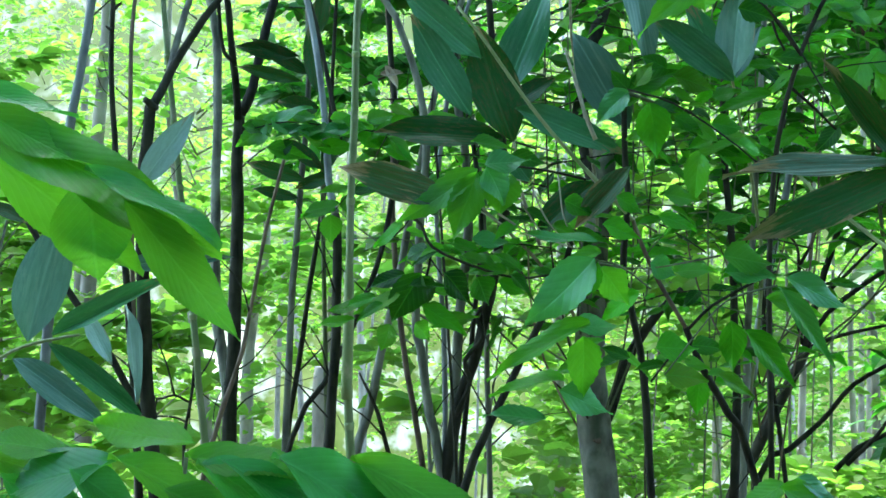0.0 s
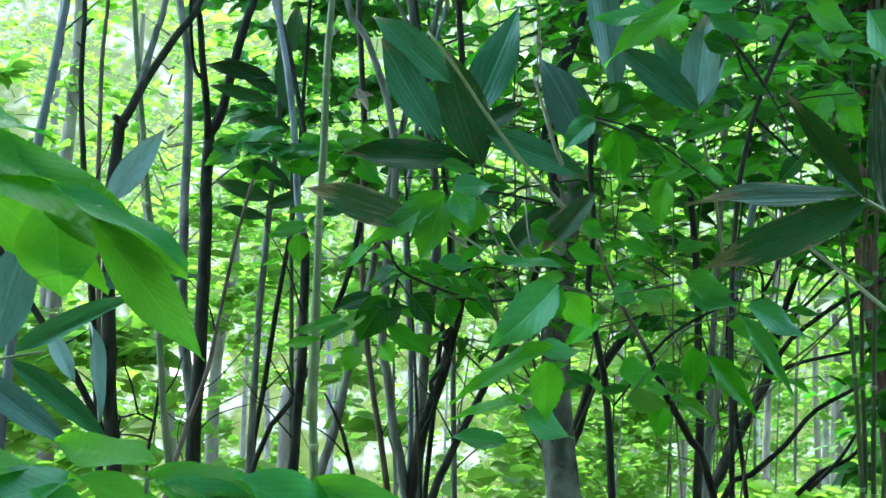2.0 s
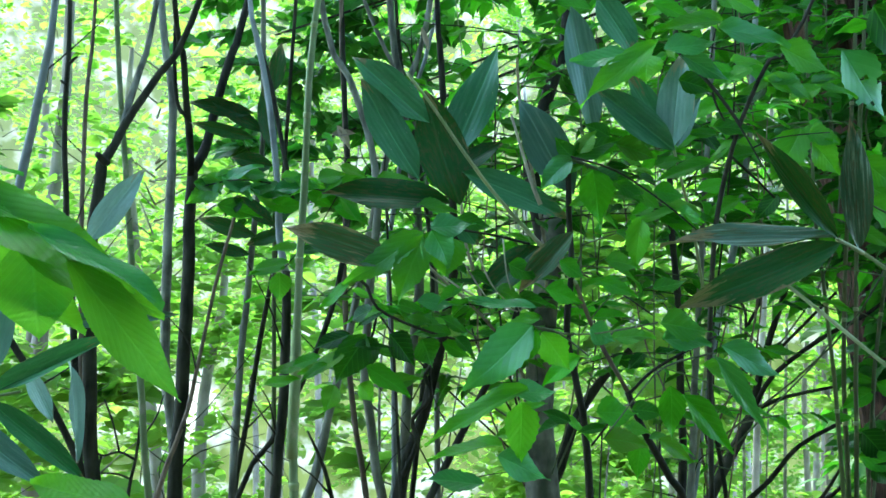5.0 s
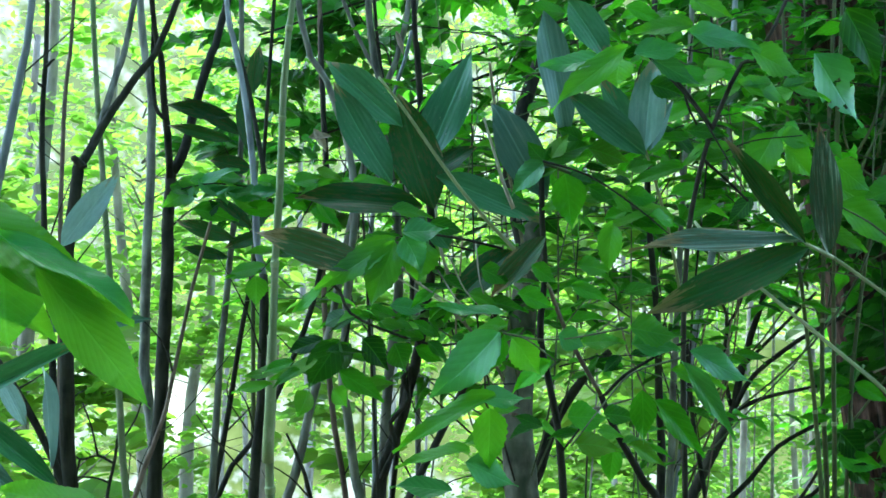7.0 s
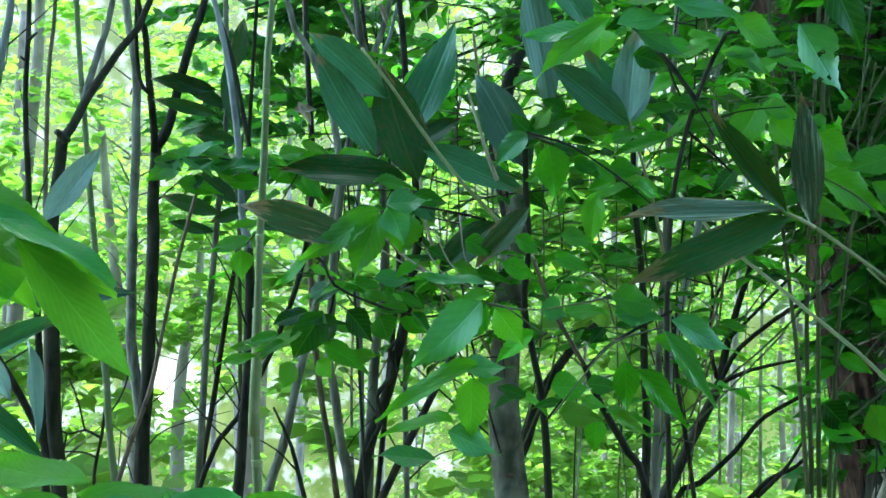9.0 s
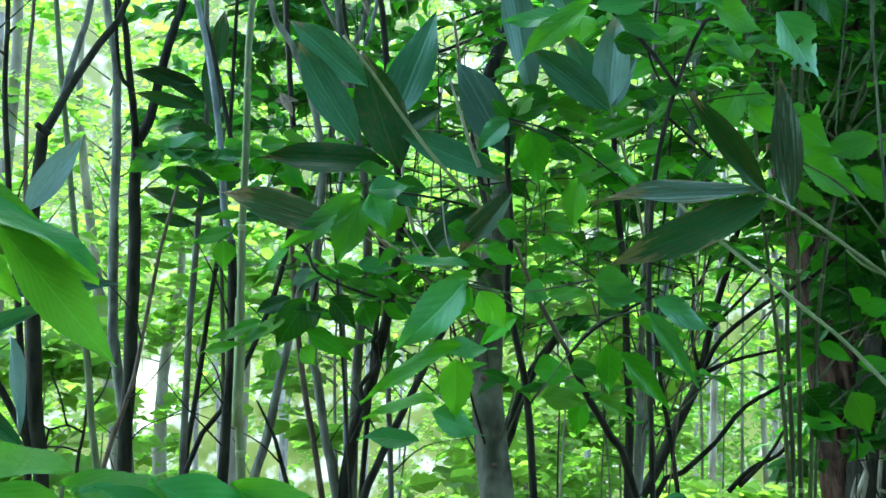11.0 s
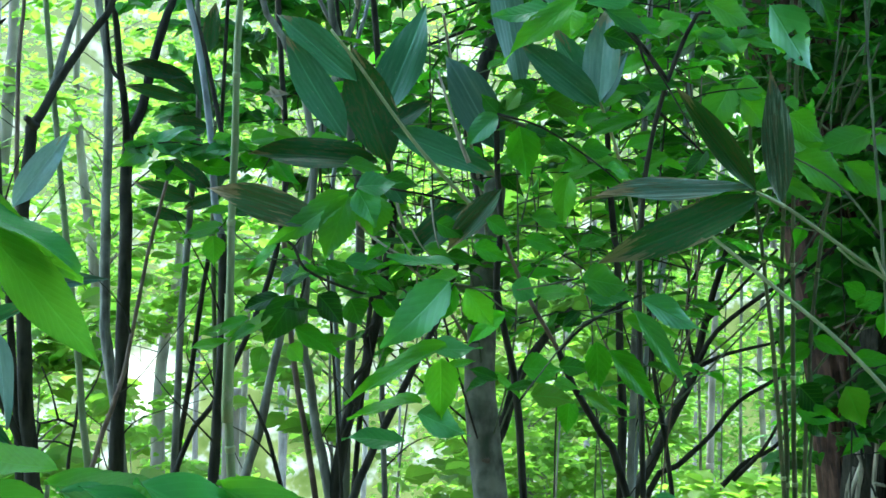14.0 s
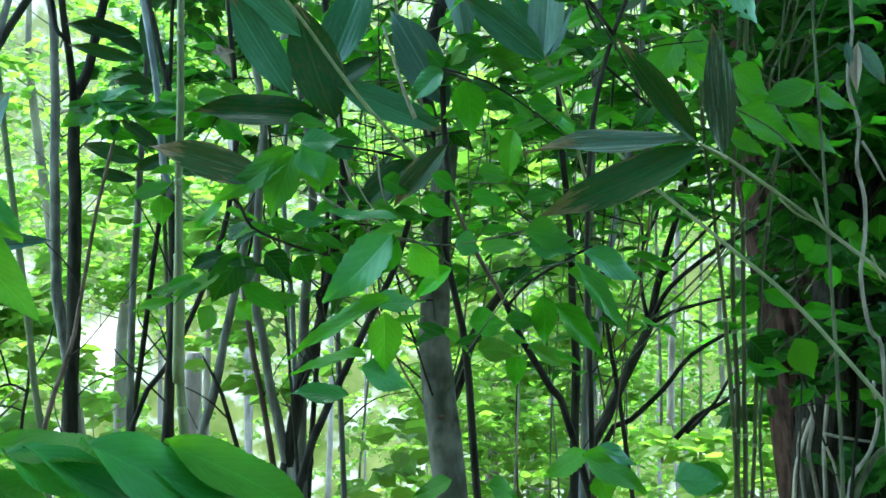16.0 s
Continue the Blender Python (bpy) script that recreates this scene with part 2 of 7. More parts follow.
def plant(name, foot, label, category, group=""):
    ob = new(name)
    ob.location = (foot[0], foot[1], land(*foot[:2]))
    ob.empty_display_size = 0.1
    return tagged(ob, label, category, group)


def stem(p, name, pts, r0, r1, material, wobble=0.12, label="", nodes=0.0, seg=8):
    """A rod from pts[0] to pts[-1] with radius r0 to r1; nodes: spacing of culm joints."""
    o = p.location if p.parent is None else p.parent.location
    steps = max(3, int(14 / len(pts)))
    line = curve_through(pts, steps)
    n = len(line) - 1
    radii = [r0 + (r1 - r0) * i / n for i in range(n + 1)]
    for i in range(1, n):
        k = noise.noise(line[i] * 7.0)
        line[i] = line[i] + Vector((k, noise.noise(line[i] * 6 + Vector((5, 0, 0))), 0)) * min(radii[i] * wobble * 3, 0.006)
    v, f = tube([q - o for q in line], radii, seg, wobble, r0 * 1000)
    ob = tagged(new(name, mesh_from(name, v, f, material)), label)
    ob.parent = p
    if nodes:
        total, acc = 0.0, nodes * 0.5
        for i in range(n):
            d = (line[i + 1] - line[i])
            total += d.length
            if total >= acc:
                acc += nodes
                c, u, r = line[i] - o, d.normalized(), radii[i]
                ring = [c - u * r * 0.9, c - u * r * 0.35, c, c + u * r * 0.35, c + u * r * 0.9]
                v, f = tube(ring, [r * 1.0, r * 1.22, r * 1.1, r * 1.28, r * 1.0], 10)
                nd = new("joint", mesh_from("joint", v, f, STALK))
                nd.parent = ob
    return ob


WIDTHS = {"drape": (0, 0.3, 0.66, 0.93, 1.0, 0.88, 0.58, 0.22, 0), "lance": (0, 0.36, 0.76, 0.97, 1.0, 0.86, 0.55, 0.22, 0), "ovate": (0, 0.5, 0.88, 1.0, 0.93, 0.68, 0.34, 0.09, 0)}


def outline(kind, t):
    """Half width of a leaf of unit width at t along it."""
    ts = [min(1, max(0, t + d)) for d in (-0.06, -0.03, 0, 0.03, 0.06)]
    w = float(np.mean(np.interp(ts, (0, 0.08, 0.2, 0.35, 0.5, 0.66, 0.8, 0.92, 1), WIDTHS[kind])))
    return 0.5 * w * min(1, t / 0.05, (1 - t) / 0.05)


def leaf_shape(kind, material, droop, fold, wave, teeth, seed, rows=14, pleats=0, eaten=0.0):
    """A leaf one unit long and wide, from the origin along y, facing z."""
    rnd = random.Random(seed)
    ph = [rnd.uniform(0, 6.28) for _ in range(4)]
    verts, faces, uvs = [], [], []
    cols = (-1, -0.68, -0.34, 0, 0.34, 0.68, 1)
    for i in range(rows + 1):
        t = i / rows
        w = max(outline(kind, t), 0.006)
        zig = 1 + (teeth if i % 2 else -teeth) * rnd.uniform(0.5, 1.5) * (0 < i < rows)
        for c in cols:
            x = c * w * (zig if abs(c) == 1 else 1)
            z = fold * 1.25 * abs(x) - fold * 1.1 * x * x - droop * t * t + wave * (math.sin(t * 8 + ph[0] + (1.5 if c > 0 else 0)) * abs(c) ** 1.5 + 0.6 * math.sin(t * 4 + ph[2] + c))
            z += 0.005 * math.cos((t - 0.75 * abs(x)) * pleats * 6.283) * (abs(c) > 0.1) * (0.7 if material is COOL else 1.3) if pleats else 0.0
            x += 0.05 * math.sin(t * 3 + ph[1]) * t
            verts.append((x, t, z))
            uvs.append((0.5 + c * w * 0.98, t))
    for i in range(rows):
        for k in range(6):
            a = i * 7 + k
            if not (0.35 < i / rows < 0.9 and rnd.random() < eaten):
                faces.append((a, a + 1, a + 8, a + 7))
    me = mesh_from("leaf", verts, faces, material)
    layer = me.uv_layers.new(name="UVMap")
    layer.data.foreach_set("uv", [x for l in me.loops for x in uvs[l.vertex_index]])
    return me


SHAPES = {}


def shapes(key):
    kinds = {"sasa": ("lance", SASA), "dry": ("lance", WITHERED), "old": ("lance", SHADESASA), "lit_leaf": ("ovate", LITLEAF), "worn": ("lance", WORN), "blue": ("lance", BLUISH), "dead": ("lance", DEAD), "silver": ("lance", SILVER), "torn": ("ovate", SHEEN),
             "leaf": ("ovate", LEAF), "drape": ("drape", YOUNG), "sheen": ("ovate", SHEEN), "glossy": ("drape", COOL)}
    if key not in SHAPES:
        kind, mat = kinds[key]
        SHAPES[key] = []
        for s in range(5):
            if kind == "lance":
                SHAPES[key].append(leaf_shape(kind, mat, 0.03 + 0.035 * s, 0.12 + 0.09 * s, 0.035, 0.0, s, 18))
            else:
                SHAPES[key].append(leaf_shape(kind, mat, 0.08 + 0.06 * s, 0.12 + 0.09 * s, 0.055, (0.06 if key == "lit_leaf" else 0.04) if kind == "ovate" else 0.012, s, 18 if kind == "ovate" else 72, 0 if kind == "ovate" else 13, 0.18 if key == "torn" else 0.0))
    return SHAPES[key]


def facing(axis, lean):
    flat = Vector((0, 0, 1)) if abs(axis.z) < 0.97 else Vector((0, -1, 0))
    n = (flat - axis * flat.dot(axis)).normalized()
    return Matrix.Rotation(radians(lean), 3, axis) @ n


def leaf(p, key, root, tip, width, lean=0.0, shape=0, label="", name="leaf"):
    """A leaf blade from root to tip, turned by lean degrees about its midrib from facing the sky."""
    root, tip = Vector(root), Vector(tip)
    axis = tip - root
    length = axis.length
    axis.normalize()
    n = facing(axis, lean)
    side = axis.cross(n)
    m = Matrix((side * width, axis * length, n * (length * 0.5 + width * 0.5))).transposed().to_4x4()
    o = p.location if p.parent is None else p.parent.location
    m.translation = root - o
    ob = tagged(new(name, shapes(key)[shape % 5]), label)
    ob.parent = p
    ob.matrix_basis = m
    return ob


def spray(verts, faces, rnd, root, axis, size, n_up=0.6):
    """Adds one broad pointed leaf, folded along its midrib and toothed at the rim, to a list of vertices and faces."""
    up = Vector((rnd.gauss(0, n_up), rnd.gauss(0, n_up) - 0.25, 1))
    side = axis.cross(up).normalized()
    n = side.cross(axis).normalized()
    l, w = size, size * rnd.uniform(0.55, 0.78)
    k = len(verts)
    bend, fold = rnd.uniform(0.08, 0.3), rnd.uniform(0.02, 0.16)
    rim = ((0.0, 0.0), (0.12, 0.3), (0.34, 0.5), (0.5, 0.43), (0.62, 0.42), (0.8, 0.2), (1.0, 0.0))
    for t, u in rim:
        mid = root + axis * (l * t) - n * (bend * l * t * t)
        if u == 0:
            verts.append(mid)
        else:
            out = u * rnd.uniform(0.85, 1.12)
            verts.extend((mid - side * (w * out) + n * (fold * w), mid, mid + side * (w * out) + n * (fold * w)))
    faces.extend(((k, k + 2, k + 1), (k, k + 3, k + 2)))
    for q in range(k + 1, k + 13, 3):
        faces.extend(((q, q + 1, q + 4, q + 3), (q + 1, q + 2, q + 5, q + 4)))
    faces.extend(((k + 13, k + 14, k + 16), (k + 14, k + 15, k + 16)))


def sky_gap(p, low=True):
    """True in the chinks cut towards the glowing backdrop, as seen from the camera's place."""
    u, w = (p.x - 0.075) / (p.y - -0.019), (p.z - 1.521) / (p.y - -0.019)
    if -0.27 < u < 0.05 and w < -0.045 and noise.noise(Vector((u * 42, w * 42, 2.4))) < (-0.06 if low else -0.2):
        return True
    if ((u + 0.2038) / 0.016) ** 2 + ((w + 0.0913) / 0.018) ** 2 < 1:
        return True
    return noise.noise(Vector((u * 17, w * 17, 8.1))) < (-0.44 if u < -0.02 else -0.3 if 0.22 < u < 0.4 and w < 0.0 else -0.62)


def crown(rnd, place, origin, height, low, reach, count, size, flat=0.25):
    """Leafy boughs in loose tiers round a stem: vertices, faces of the leaves and of the boughs."""
    verts, faces, wood, wfaces = [], [], [], []
    boughs = max(3, count // 26)
    for _ in range(boughs):
        z = rnd.uniform(low, height)
        a = rnd.uniform(0, 6.283)
        ln = reach * rnd.uniform(0.5, 1.1) * (1.15 - 0.6 * (z - low) / max(height - low, 0.1))
        d = Vector((math.cos(a), math.sin(a), rnd.uniform(0.15, 0.9))).normalized()
        start = origin + Vector((0, 0, z))
        pts = [start + d * (ln * t) - Vector((0, 0, 0.14 * ln * t * t)) for t in (0, 0.35, 0.7, 1)]
        v, f = tube(pts, [0.004 + 0.003 * reach, 0.004, 0.0025, 0.0012], 5)
        if rnd.random() < 0.4 or not wood:
            wfaces.extend(tuple(i + len(wood) for i in q) for q in f)
            wood.extend(v)
        across = d.cross(Vector((0, 0, 1))).normalized()
        for _ in range(26):
            t = rnd.uniform(0.2, 1.0)
            s = rnd.choice((-1, 1))
            off = rnd.uniform(0, 0.38) * ln * (1.1 - t)
            pos = start + d * (ln * t) - Vector((0, 0, 0.14 * ln * t * t)) + across * (s * off) + Vector((0, 0, rnd.gauss(0, 0.02)))
            ax = (d * rnd.uniform(0.3, 1) + across * (s * rnd.uniform(0.3, 1.0)) + Vector((0, 0, rnd.uniform(-0.45, 0.1)))).normalized()
            if not sky_gap(pos + place):
                spray(verts, faces, rnd, pos, ax, size * rnd.uniform(0.65, 1.25))
    return verts, faces, wood, wfaces


def understory_tree(seed, x, y, h, r, low, reach, count, size, wood=PALE, leaves=WOODS, label="slender young tree with bright green leaves"):
    rnd = random.Random(seed)
    p = plant("young_tree", (x, y), label, "tree", "young trees of the wood")
    lean = Vector((rnd.uniform(-0.08, 0.08), rnd.uniform(-0.08, 0.08), 1))
    z0 = land(x, y)
    line = [Vector((x, y, z0 - 0.1)) + lean * (h * t) + Vector((rnd.gauss(0, 0.04), rnd.gauss(0, 0.04), 0)) * h * t * 0.4 for t in (0, 0.3, 0.6, 0.85, 1)]
    stem(p, "trunk", line, r, r * 0.3, wood, 0.1)
    v, f, w, wf = crown(rnd, Vector((x, y, z0)), Vector((lean.x, lean.y, 0)) * h * 0.5, h * 0.98, low, reach, count, size)
    c = tagged(new("crown", mesh_from("crown", v, f, leaves, False)), "", kind="stuff")
    c.parent = p
    tw = tagged(new("branchwork", mesh_from("branchwork", w, wf, GREY)), "", kind="stuff")
    tw.parent = p
    return p


# ---------------------------------------------------------------- the ground and the wood behind
n = 120
gv, gf = [], []
for i in range(n + 1):
    for j in range(n + 1):
        u, v_ = (i / n * 2 - 1), (j / n * 2 - 1)
        x, y = 300 * u * abs(u), 300 * v_ * abs(v_)
        gv.append((x, y, land(x, y) + (0.12 * noise.noise(Vector((x * 0.15, y * 0.15, 0))) - 0.05 if abs(x) + abs(y) > 6 else 0.0)))
for i in range(n):
    for j in range(n):
        a = i * (n + 1) + j
        gf.append((a, a + n + 1, a + n + 2, a + 1))
tagged(new("ground", mesh_from("ground", gv, gf, earth)), "brown forest floor of leaf litter and moss", "ground", kind="structure")

rnd = random.Random(11)
# bushes and saplings just behind the stems, their tops in the sun
for i in range(54):
    y = 4.6 + 8.0 * (i / 54)
    x = rnd.uniform(-0.5, 0.6) * y
    top = 1.5 + y * rnd.uniform(-0.2, 0.2) - land(x, y)
    if (-0.3 < x / y < 0.04 and i % 3) or 0.23 < x / y < 0.42 and i % 2:
        continue
    understory_tree(100 + i, x, y, top, rnd.uniform(0.006, 0.012), max(0.2, top - 1.3), rnd.uniform(0.7, 1.1), 560, rnd.uniform(0.09, 0.14), rnd.choice((GREY, DARK, PALE)))
# low growth on the slope below them
for i in range(30):
    y = 4.8 + 6.5 * (i / 30)
    x = rnd.uniform(-0.42, 0.5) * y
    if -0.3 < x / y < 0.42:
        continue
    top = max(0.5, 1.5 - y * rnd.uniform(0.08, 0.2) - land(x, y))
    understory_tree(300 + i, x, y, top, rnd.uniform(0.005, 0.009), max(0.15, top - 0.6), rnd.uniform(0.6, 0.9), 300, rnd.uniform(0.09, 0.13), rnd.choice((GREY, DARK)), label="low bush with bright green leaves")
# taller trees further off
for i in range(40):
    y = 9.0 + 17 * (i / 40)
    x = rnd.uniform(-0.55, 0.62) * y
    if 0.23 < x / y < 0.4 and i % 3 == 1:
        continue
    top = 1.5 + y * rnd.uniform(-0.12, 0.4) - land(x, y)
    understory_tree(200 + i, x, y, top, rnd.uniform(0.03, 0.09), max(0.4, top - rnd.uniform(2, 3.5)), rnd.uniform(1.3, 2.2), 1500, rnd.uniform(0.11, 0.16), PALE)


def leaf_mass(name, seed, count, size, place, material, label, category):
    """Foliage that nobody could count, as one object."""
    r = random.Random(seed)
    v, f = [], []
    for _ in range(count):
        a = r.uniform(0, 6.283)
        spray(v, f, r, place(r), Vector((math.cos(a), math.sin(a), r.uniform(-0.5, 0.2))).normalized(), size * r.uniform(0.6, 1.3))
    return tagged(new(name, mesh_from(name, v, f, material, False)), label, category, kind="stuff")


def far_place(r):
    while True:
        y = r.uniform(27, 48)
        x = r.uniform(-0.75, 0.8)
        p = Vector((x * y, y, land(0, y) + r.random() ** 1.1 * (22 + 5 * x)))
        if not sky_gap(p, False):
            return p


def roof_place(r):
    while True:
        x, y = r.uniform(-8, 8), r.uniform(-8.5, 8.2)
        k = noise.noise(Vector((x * 0.35, y * 0.35, 3.3)))
        if k > (-0.25 if y > 4.4 else 0.02 if y > 0.3 else -0.06):
            return Vector((x, y, 6.2 + 2.6 * r.random() + 1.2 * k))


def behind_place(r):
    a = r.uniform(math.pi * 0.95, math.pi * 2.05)
    d = r.uniform(5, 9)
    return Vector((d * math.cos(a), d * math.sin(a) - 0.5, r.uniform(0, 5.0)))


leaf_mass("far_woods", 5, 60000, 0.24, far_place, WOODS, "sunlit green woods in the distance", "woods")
# added out of view, overhead and behind the camera, to block sun and sky
leaf_mass("canopy", 6, 30000, 0.46, roof_place, SHADE, "unseen leafy canopy added overhead to shade the thicket", "canopy")
leaf_mass("woods_edge", 7, 13000, 0.42, behind_place, SHADE, "unseen leafy undergrowth added behind the camera to cut frontal light", "undergrowth")

# glowing backdrop far beyond the last trees; haze and sky chinks are painted emission
glow, nt, b, out_ = nodes_of("painted_distance_glow")
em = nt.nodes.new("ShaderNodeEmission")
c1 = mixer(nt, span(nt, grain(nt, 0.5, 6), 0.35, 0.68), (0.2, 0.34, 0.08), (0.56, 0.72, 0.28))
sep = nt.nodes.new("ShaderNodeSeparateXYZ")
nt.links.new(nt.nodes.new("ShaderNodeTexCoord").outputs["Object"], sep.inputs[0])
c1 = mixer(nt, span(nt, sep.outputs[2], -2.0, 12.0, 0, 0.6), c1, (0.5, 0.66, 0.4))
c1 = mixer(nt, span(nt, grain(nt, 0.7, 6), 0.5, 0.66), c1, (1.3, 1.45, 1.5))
# painted white hotspot for the sky glare behind one gap
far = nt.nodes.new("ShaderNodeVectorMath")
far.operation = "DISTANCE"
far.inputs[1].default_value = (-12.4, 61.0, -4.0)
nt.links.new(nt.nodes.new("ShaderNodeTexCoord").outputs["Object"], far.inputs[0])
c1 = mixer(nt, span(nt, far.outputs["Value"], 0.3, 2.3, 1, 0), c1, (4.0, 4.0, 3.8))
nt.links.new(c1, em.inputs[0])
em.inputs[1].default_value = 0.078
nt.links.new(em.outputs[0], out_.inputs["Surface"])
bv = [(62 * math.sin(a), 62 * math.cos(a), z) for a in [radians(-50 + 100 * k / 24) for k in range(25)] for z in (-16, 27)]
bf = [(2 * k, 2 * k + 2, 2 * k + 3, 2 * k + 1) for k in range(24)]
tagged(new("backdrop", mesh_from("backdrop", bv, bf, glow)), "glowing backdrop painted as hazy green distance beyond the trees", "backdrop", kind="structure")


# ---------------------------------------------------------------- the thicket

p = plant("bamboo_culm", (-0.18, 2.45), "pale green bamboo culm with brown sheath and ringed joints", "bamboo", "bamboo culms")
stem(p, "culm", ((-0.180, 2.446, -0.050), (-0.186, 2.427, 0.455), (-0.204, 2.370, 1.073), (-0.208, 2.355, 1.204), (-0.207, 2.336, 1.400), (-0.200, 2.316, 1.642), (-0.188, 2.295, 1.886), (-0.174, 2.273, 2.151), (-0.099, 2.251, 2.877), (-0.171, 2.203, 3.583)), 0.0112, 0.0058, CULM, nodes=.27)
stem(p, "sheath", ((-0.210, 2.344, 1.212), (-0.208, 2.340, 1.311), (-0.208, 2.336, 1.421), (-0.206, 2.333, 1.489)), 0.0129, 0.0105, STALK)

p = plant("bamboo_culm", (-0.55, 2.78), "pale green bamboo culm with a swollen whitish joint", "bamboo", "bamboo culms")
stem(p, "culm", ((-0.548, 2.782, -0.050), (-0.566, 2.785, 0.433), (-0.618, 2.795, 1.024), (-0.638, 2.799, 1.198), (-0.663, 2.799, 1.459), (-0.690, 2.800, 1.708), (-0.714, 2.801, 1.959), (-0.741, 2.798, 2.286), (-0.776, 2.777, 2.941), (-0.832, 2.709, 3.641)), 0.0112, 0.0060, CULM, nodes=.33)

p = plant("sapling", (-0.63, 3.05), "dark forked sapling trunk in the thicket", "sapling", "dark saplings")
stem(p, "trunk", ((-0.633, 3.046, -0.050), (-0.628, 3.047, 0.413), (-0.610, 3.047, 0.979), (-0.601, 3.047, 1.200), (-0.590, 3.046, 1.454), (-0.587, 3.048, 1.646), (-0.586, 3.050, 1.823), (-0.584, 3.056, 1.933)), 0.0227, 0.0161, DARK)
stem(p, "twig", ((-0.606, 3.047, 1.072), (-0.536, 3.046, 1.138), (-0.362, 3.069, 1.186)), 0.0031, 0.0010, DARK, seg=5)
stem(p, "twig", ((-0.586, 3.050, 1.773), (-0.485, 2.985, 1.839), (-0.334, 2.892, 1.869)), 0.0031, 0.0010, DARK, seg=5)
stem(p, "twig", ((-0.611, 3.047, 0.939), (-0.663, 3.099, 1.067), (-0.640, 3.144, 1.164)), 0.0024, 0.0010, DARK, seg=5)
stem(p, "twig", ((-0.586, 3.050, 1.781), (-0.580, 3.121, 1.875), (-0.480, 3.235, 1.973)), 0.0024, 0.0010, DARK, seg=5)
stem(p, "twig", ((-0.619, 3.047, 0.702), (-0.726, 3.020, 0.804), (-0.790, 3.016, 0.912)), 0.0018, 0.0010, DARK, seg=5)
stem(p, "branch", ((-0.584, 3.056, 1.933), (-0.553, 3.088, 2.015), (-0.526, 3.118, 2.162), (-0.496, 3.148, 2.303), (-0.474, 3.181, 2.397), (-0.374, 3.295, 2.958), (-0.327, 3.385, 3.560)), 0.0161, 0.0089, DARK)
stem(p, "branch", ((-0.585, 3.046, 1.919), (-0.590, 3.019, 2.043), (-0.596, 2.992, 2.150), (-0.601, 2.965, 2.255), (-0.614, 2.940, 2.327), (-0.667, 2.800, 2.915), (-0.799, 2.550, 3.581)), 0.0112, 0.0065, DARK)
stem(p, "twig", ((-0.593, 3.000, 2.080), (-0.615, 3.000, 2.104), (-0.625, 2.998, 2.159), (-0.631, 2.995, 2.246), (-0.630, 2.991, 2.341)), 0.0063, 0.0055, DARK)

p = plant("sapling", (-0.57, 3.23), "grey-brown straight sapling stem with ridged bark", "sapling", "grey saplings")
stem(p, "trunk", ((-0.572, 3.233, -0.050), (-0.587, 3.237, 0.382), (-0.632, 3.252, 0.909), (-0.658, 3.260, 1.144), (-0.694, 3.268, 1.381), (-0.697, 3.274, 1.655), (-0.693, 3.277, 1.966), (-0.698, 3.284, 2.211), (-0.735, 3.293, 2.423), (-0.786, 3.347, 3.015), (-0.831, 3.423, 3.567)), 0.0205, 0.0098, GREY)
stem(p, "twig", ((-0.648, 3.257, 1.055), (-0.699, 3.254, 1.090), (-0.774, 3.254, 1.151)), 0.0031, 0.0010, DARK, seg=5)
stem(p, "twig", ((-0.694, 3.276, 1.889), (-0.690, 3.304, 1.942), (-0.660, 3.341, 1.987)), 0.0029, 0.0010, DARK, seg=5)

p = plant("sapling", (-0.69, 2.77), "dark forked sapling with a knobbed elbow", "sapling", "dark saplings")
stem(p, "trunk", ((-0.691, 2.775, -0.050), (-0.704, 2.769, 0.431), (-0.745, 2.752, 1.018), (-0.759, 2.746, 1.175), (-0.767, 2.737, 1.403), (-0.768, 2.727, 1.631), (-0.758, 2.720, 1.802), (-0.745, 2.714, 1.905)), 0.0220, 0.0150, DARK)
stem(p, "twig", ((-0.768, 2.729, 1.593), (-0.737, 2.686, 1.651), (-0.664, 2.712, 1.765)), 0.0032, 0.0010, DARK, seg=5)
stem(p, "branch", ((-0.748, 2.715, 1.902), (-0.727, 2.737, 1.946), (-0.700, 2.758, 2.014), (-0.623, 2.773, 2.147), (-0.545, 2.788, 2.294), (-0.343, 2.768, 2.948), (-0.275, 2.736, 3.626)), 0.0136, 0.0067, DARK)
stem(p, "branch", ((-0.708, 2.759, 1.996), (-0.703, 2.805, 2.079), (-0.690, 2.850, 2.179), (-0.671, 2.894, 2.313), (-0.619, 3.047, 2.975), (-0.509, 3.181, 3.587)), 0.0109, 0.0064, GREY)
stem(p, "knob", ((-0.730, 2.704, 1.898), (-0.742, 2.694, 1.913), (-0.750, 2.684, 1.921)), 0.0125, 0.0080, DARK)

p = plant("sapling", (-0.80, 2.94), "thin black sapling stem with stubby side buds", "sapling", "dark saplings")
stem(p, "trunk", ((-0.804, 2.941, -0.050), (-0.814, 2.945, 0.421), (-0.844, 2.959, 0.996), (-0.861, 2.966, 1.239), (-0.890, 2.970, 1.578), (-0.908, 2.981, 1.734), (-0.926, 2.990, 1.939), (-0.933, 2.999, 2.130), (-0.931, 3.007, 2.339), (-0.946, 3.011, 3.000), (-0.992, 3.063, 3.578)), 0.0126, 0.0055, DARK)
stem(p, "twig", ((-0.904, 2.978, 1.696), (-0.844, 2.881, 1.799), (-0.766, 2.837, 1.967)), 0.0031, 0.0010, DARK, seg=5)
stem(p, "twig", ((-0.853, 2.963, 1.131), (-0.802, 2.906, 1.292), (-0.737, 2.820, 1.336)), 0.0027, 0.0010, DARK, seg=5)
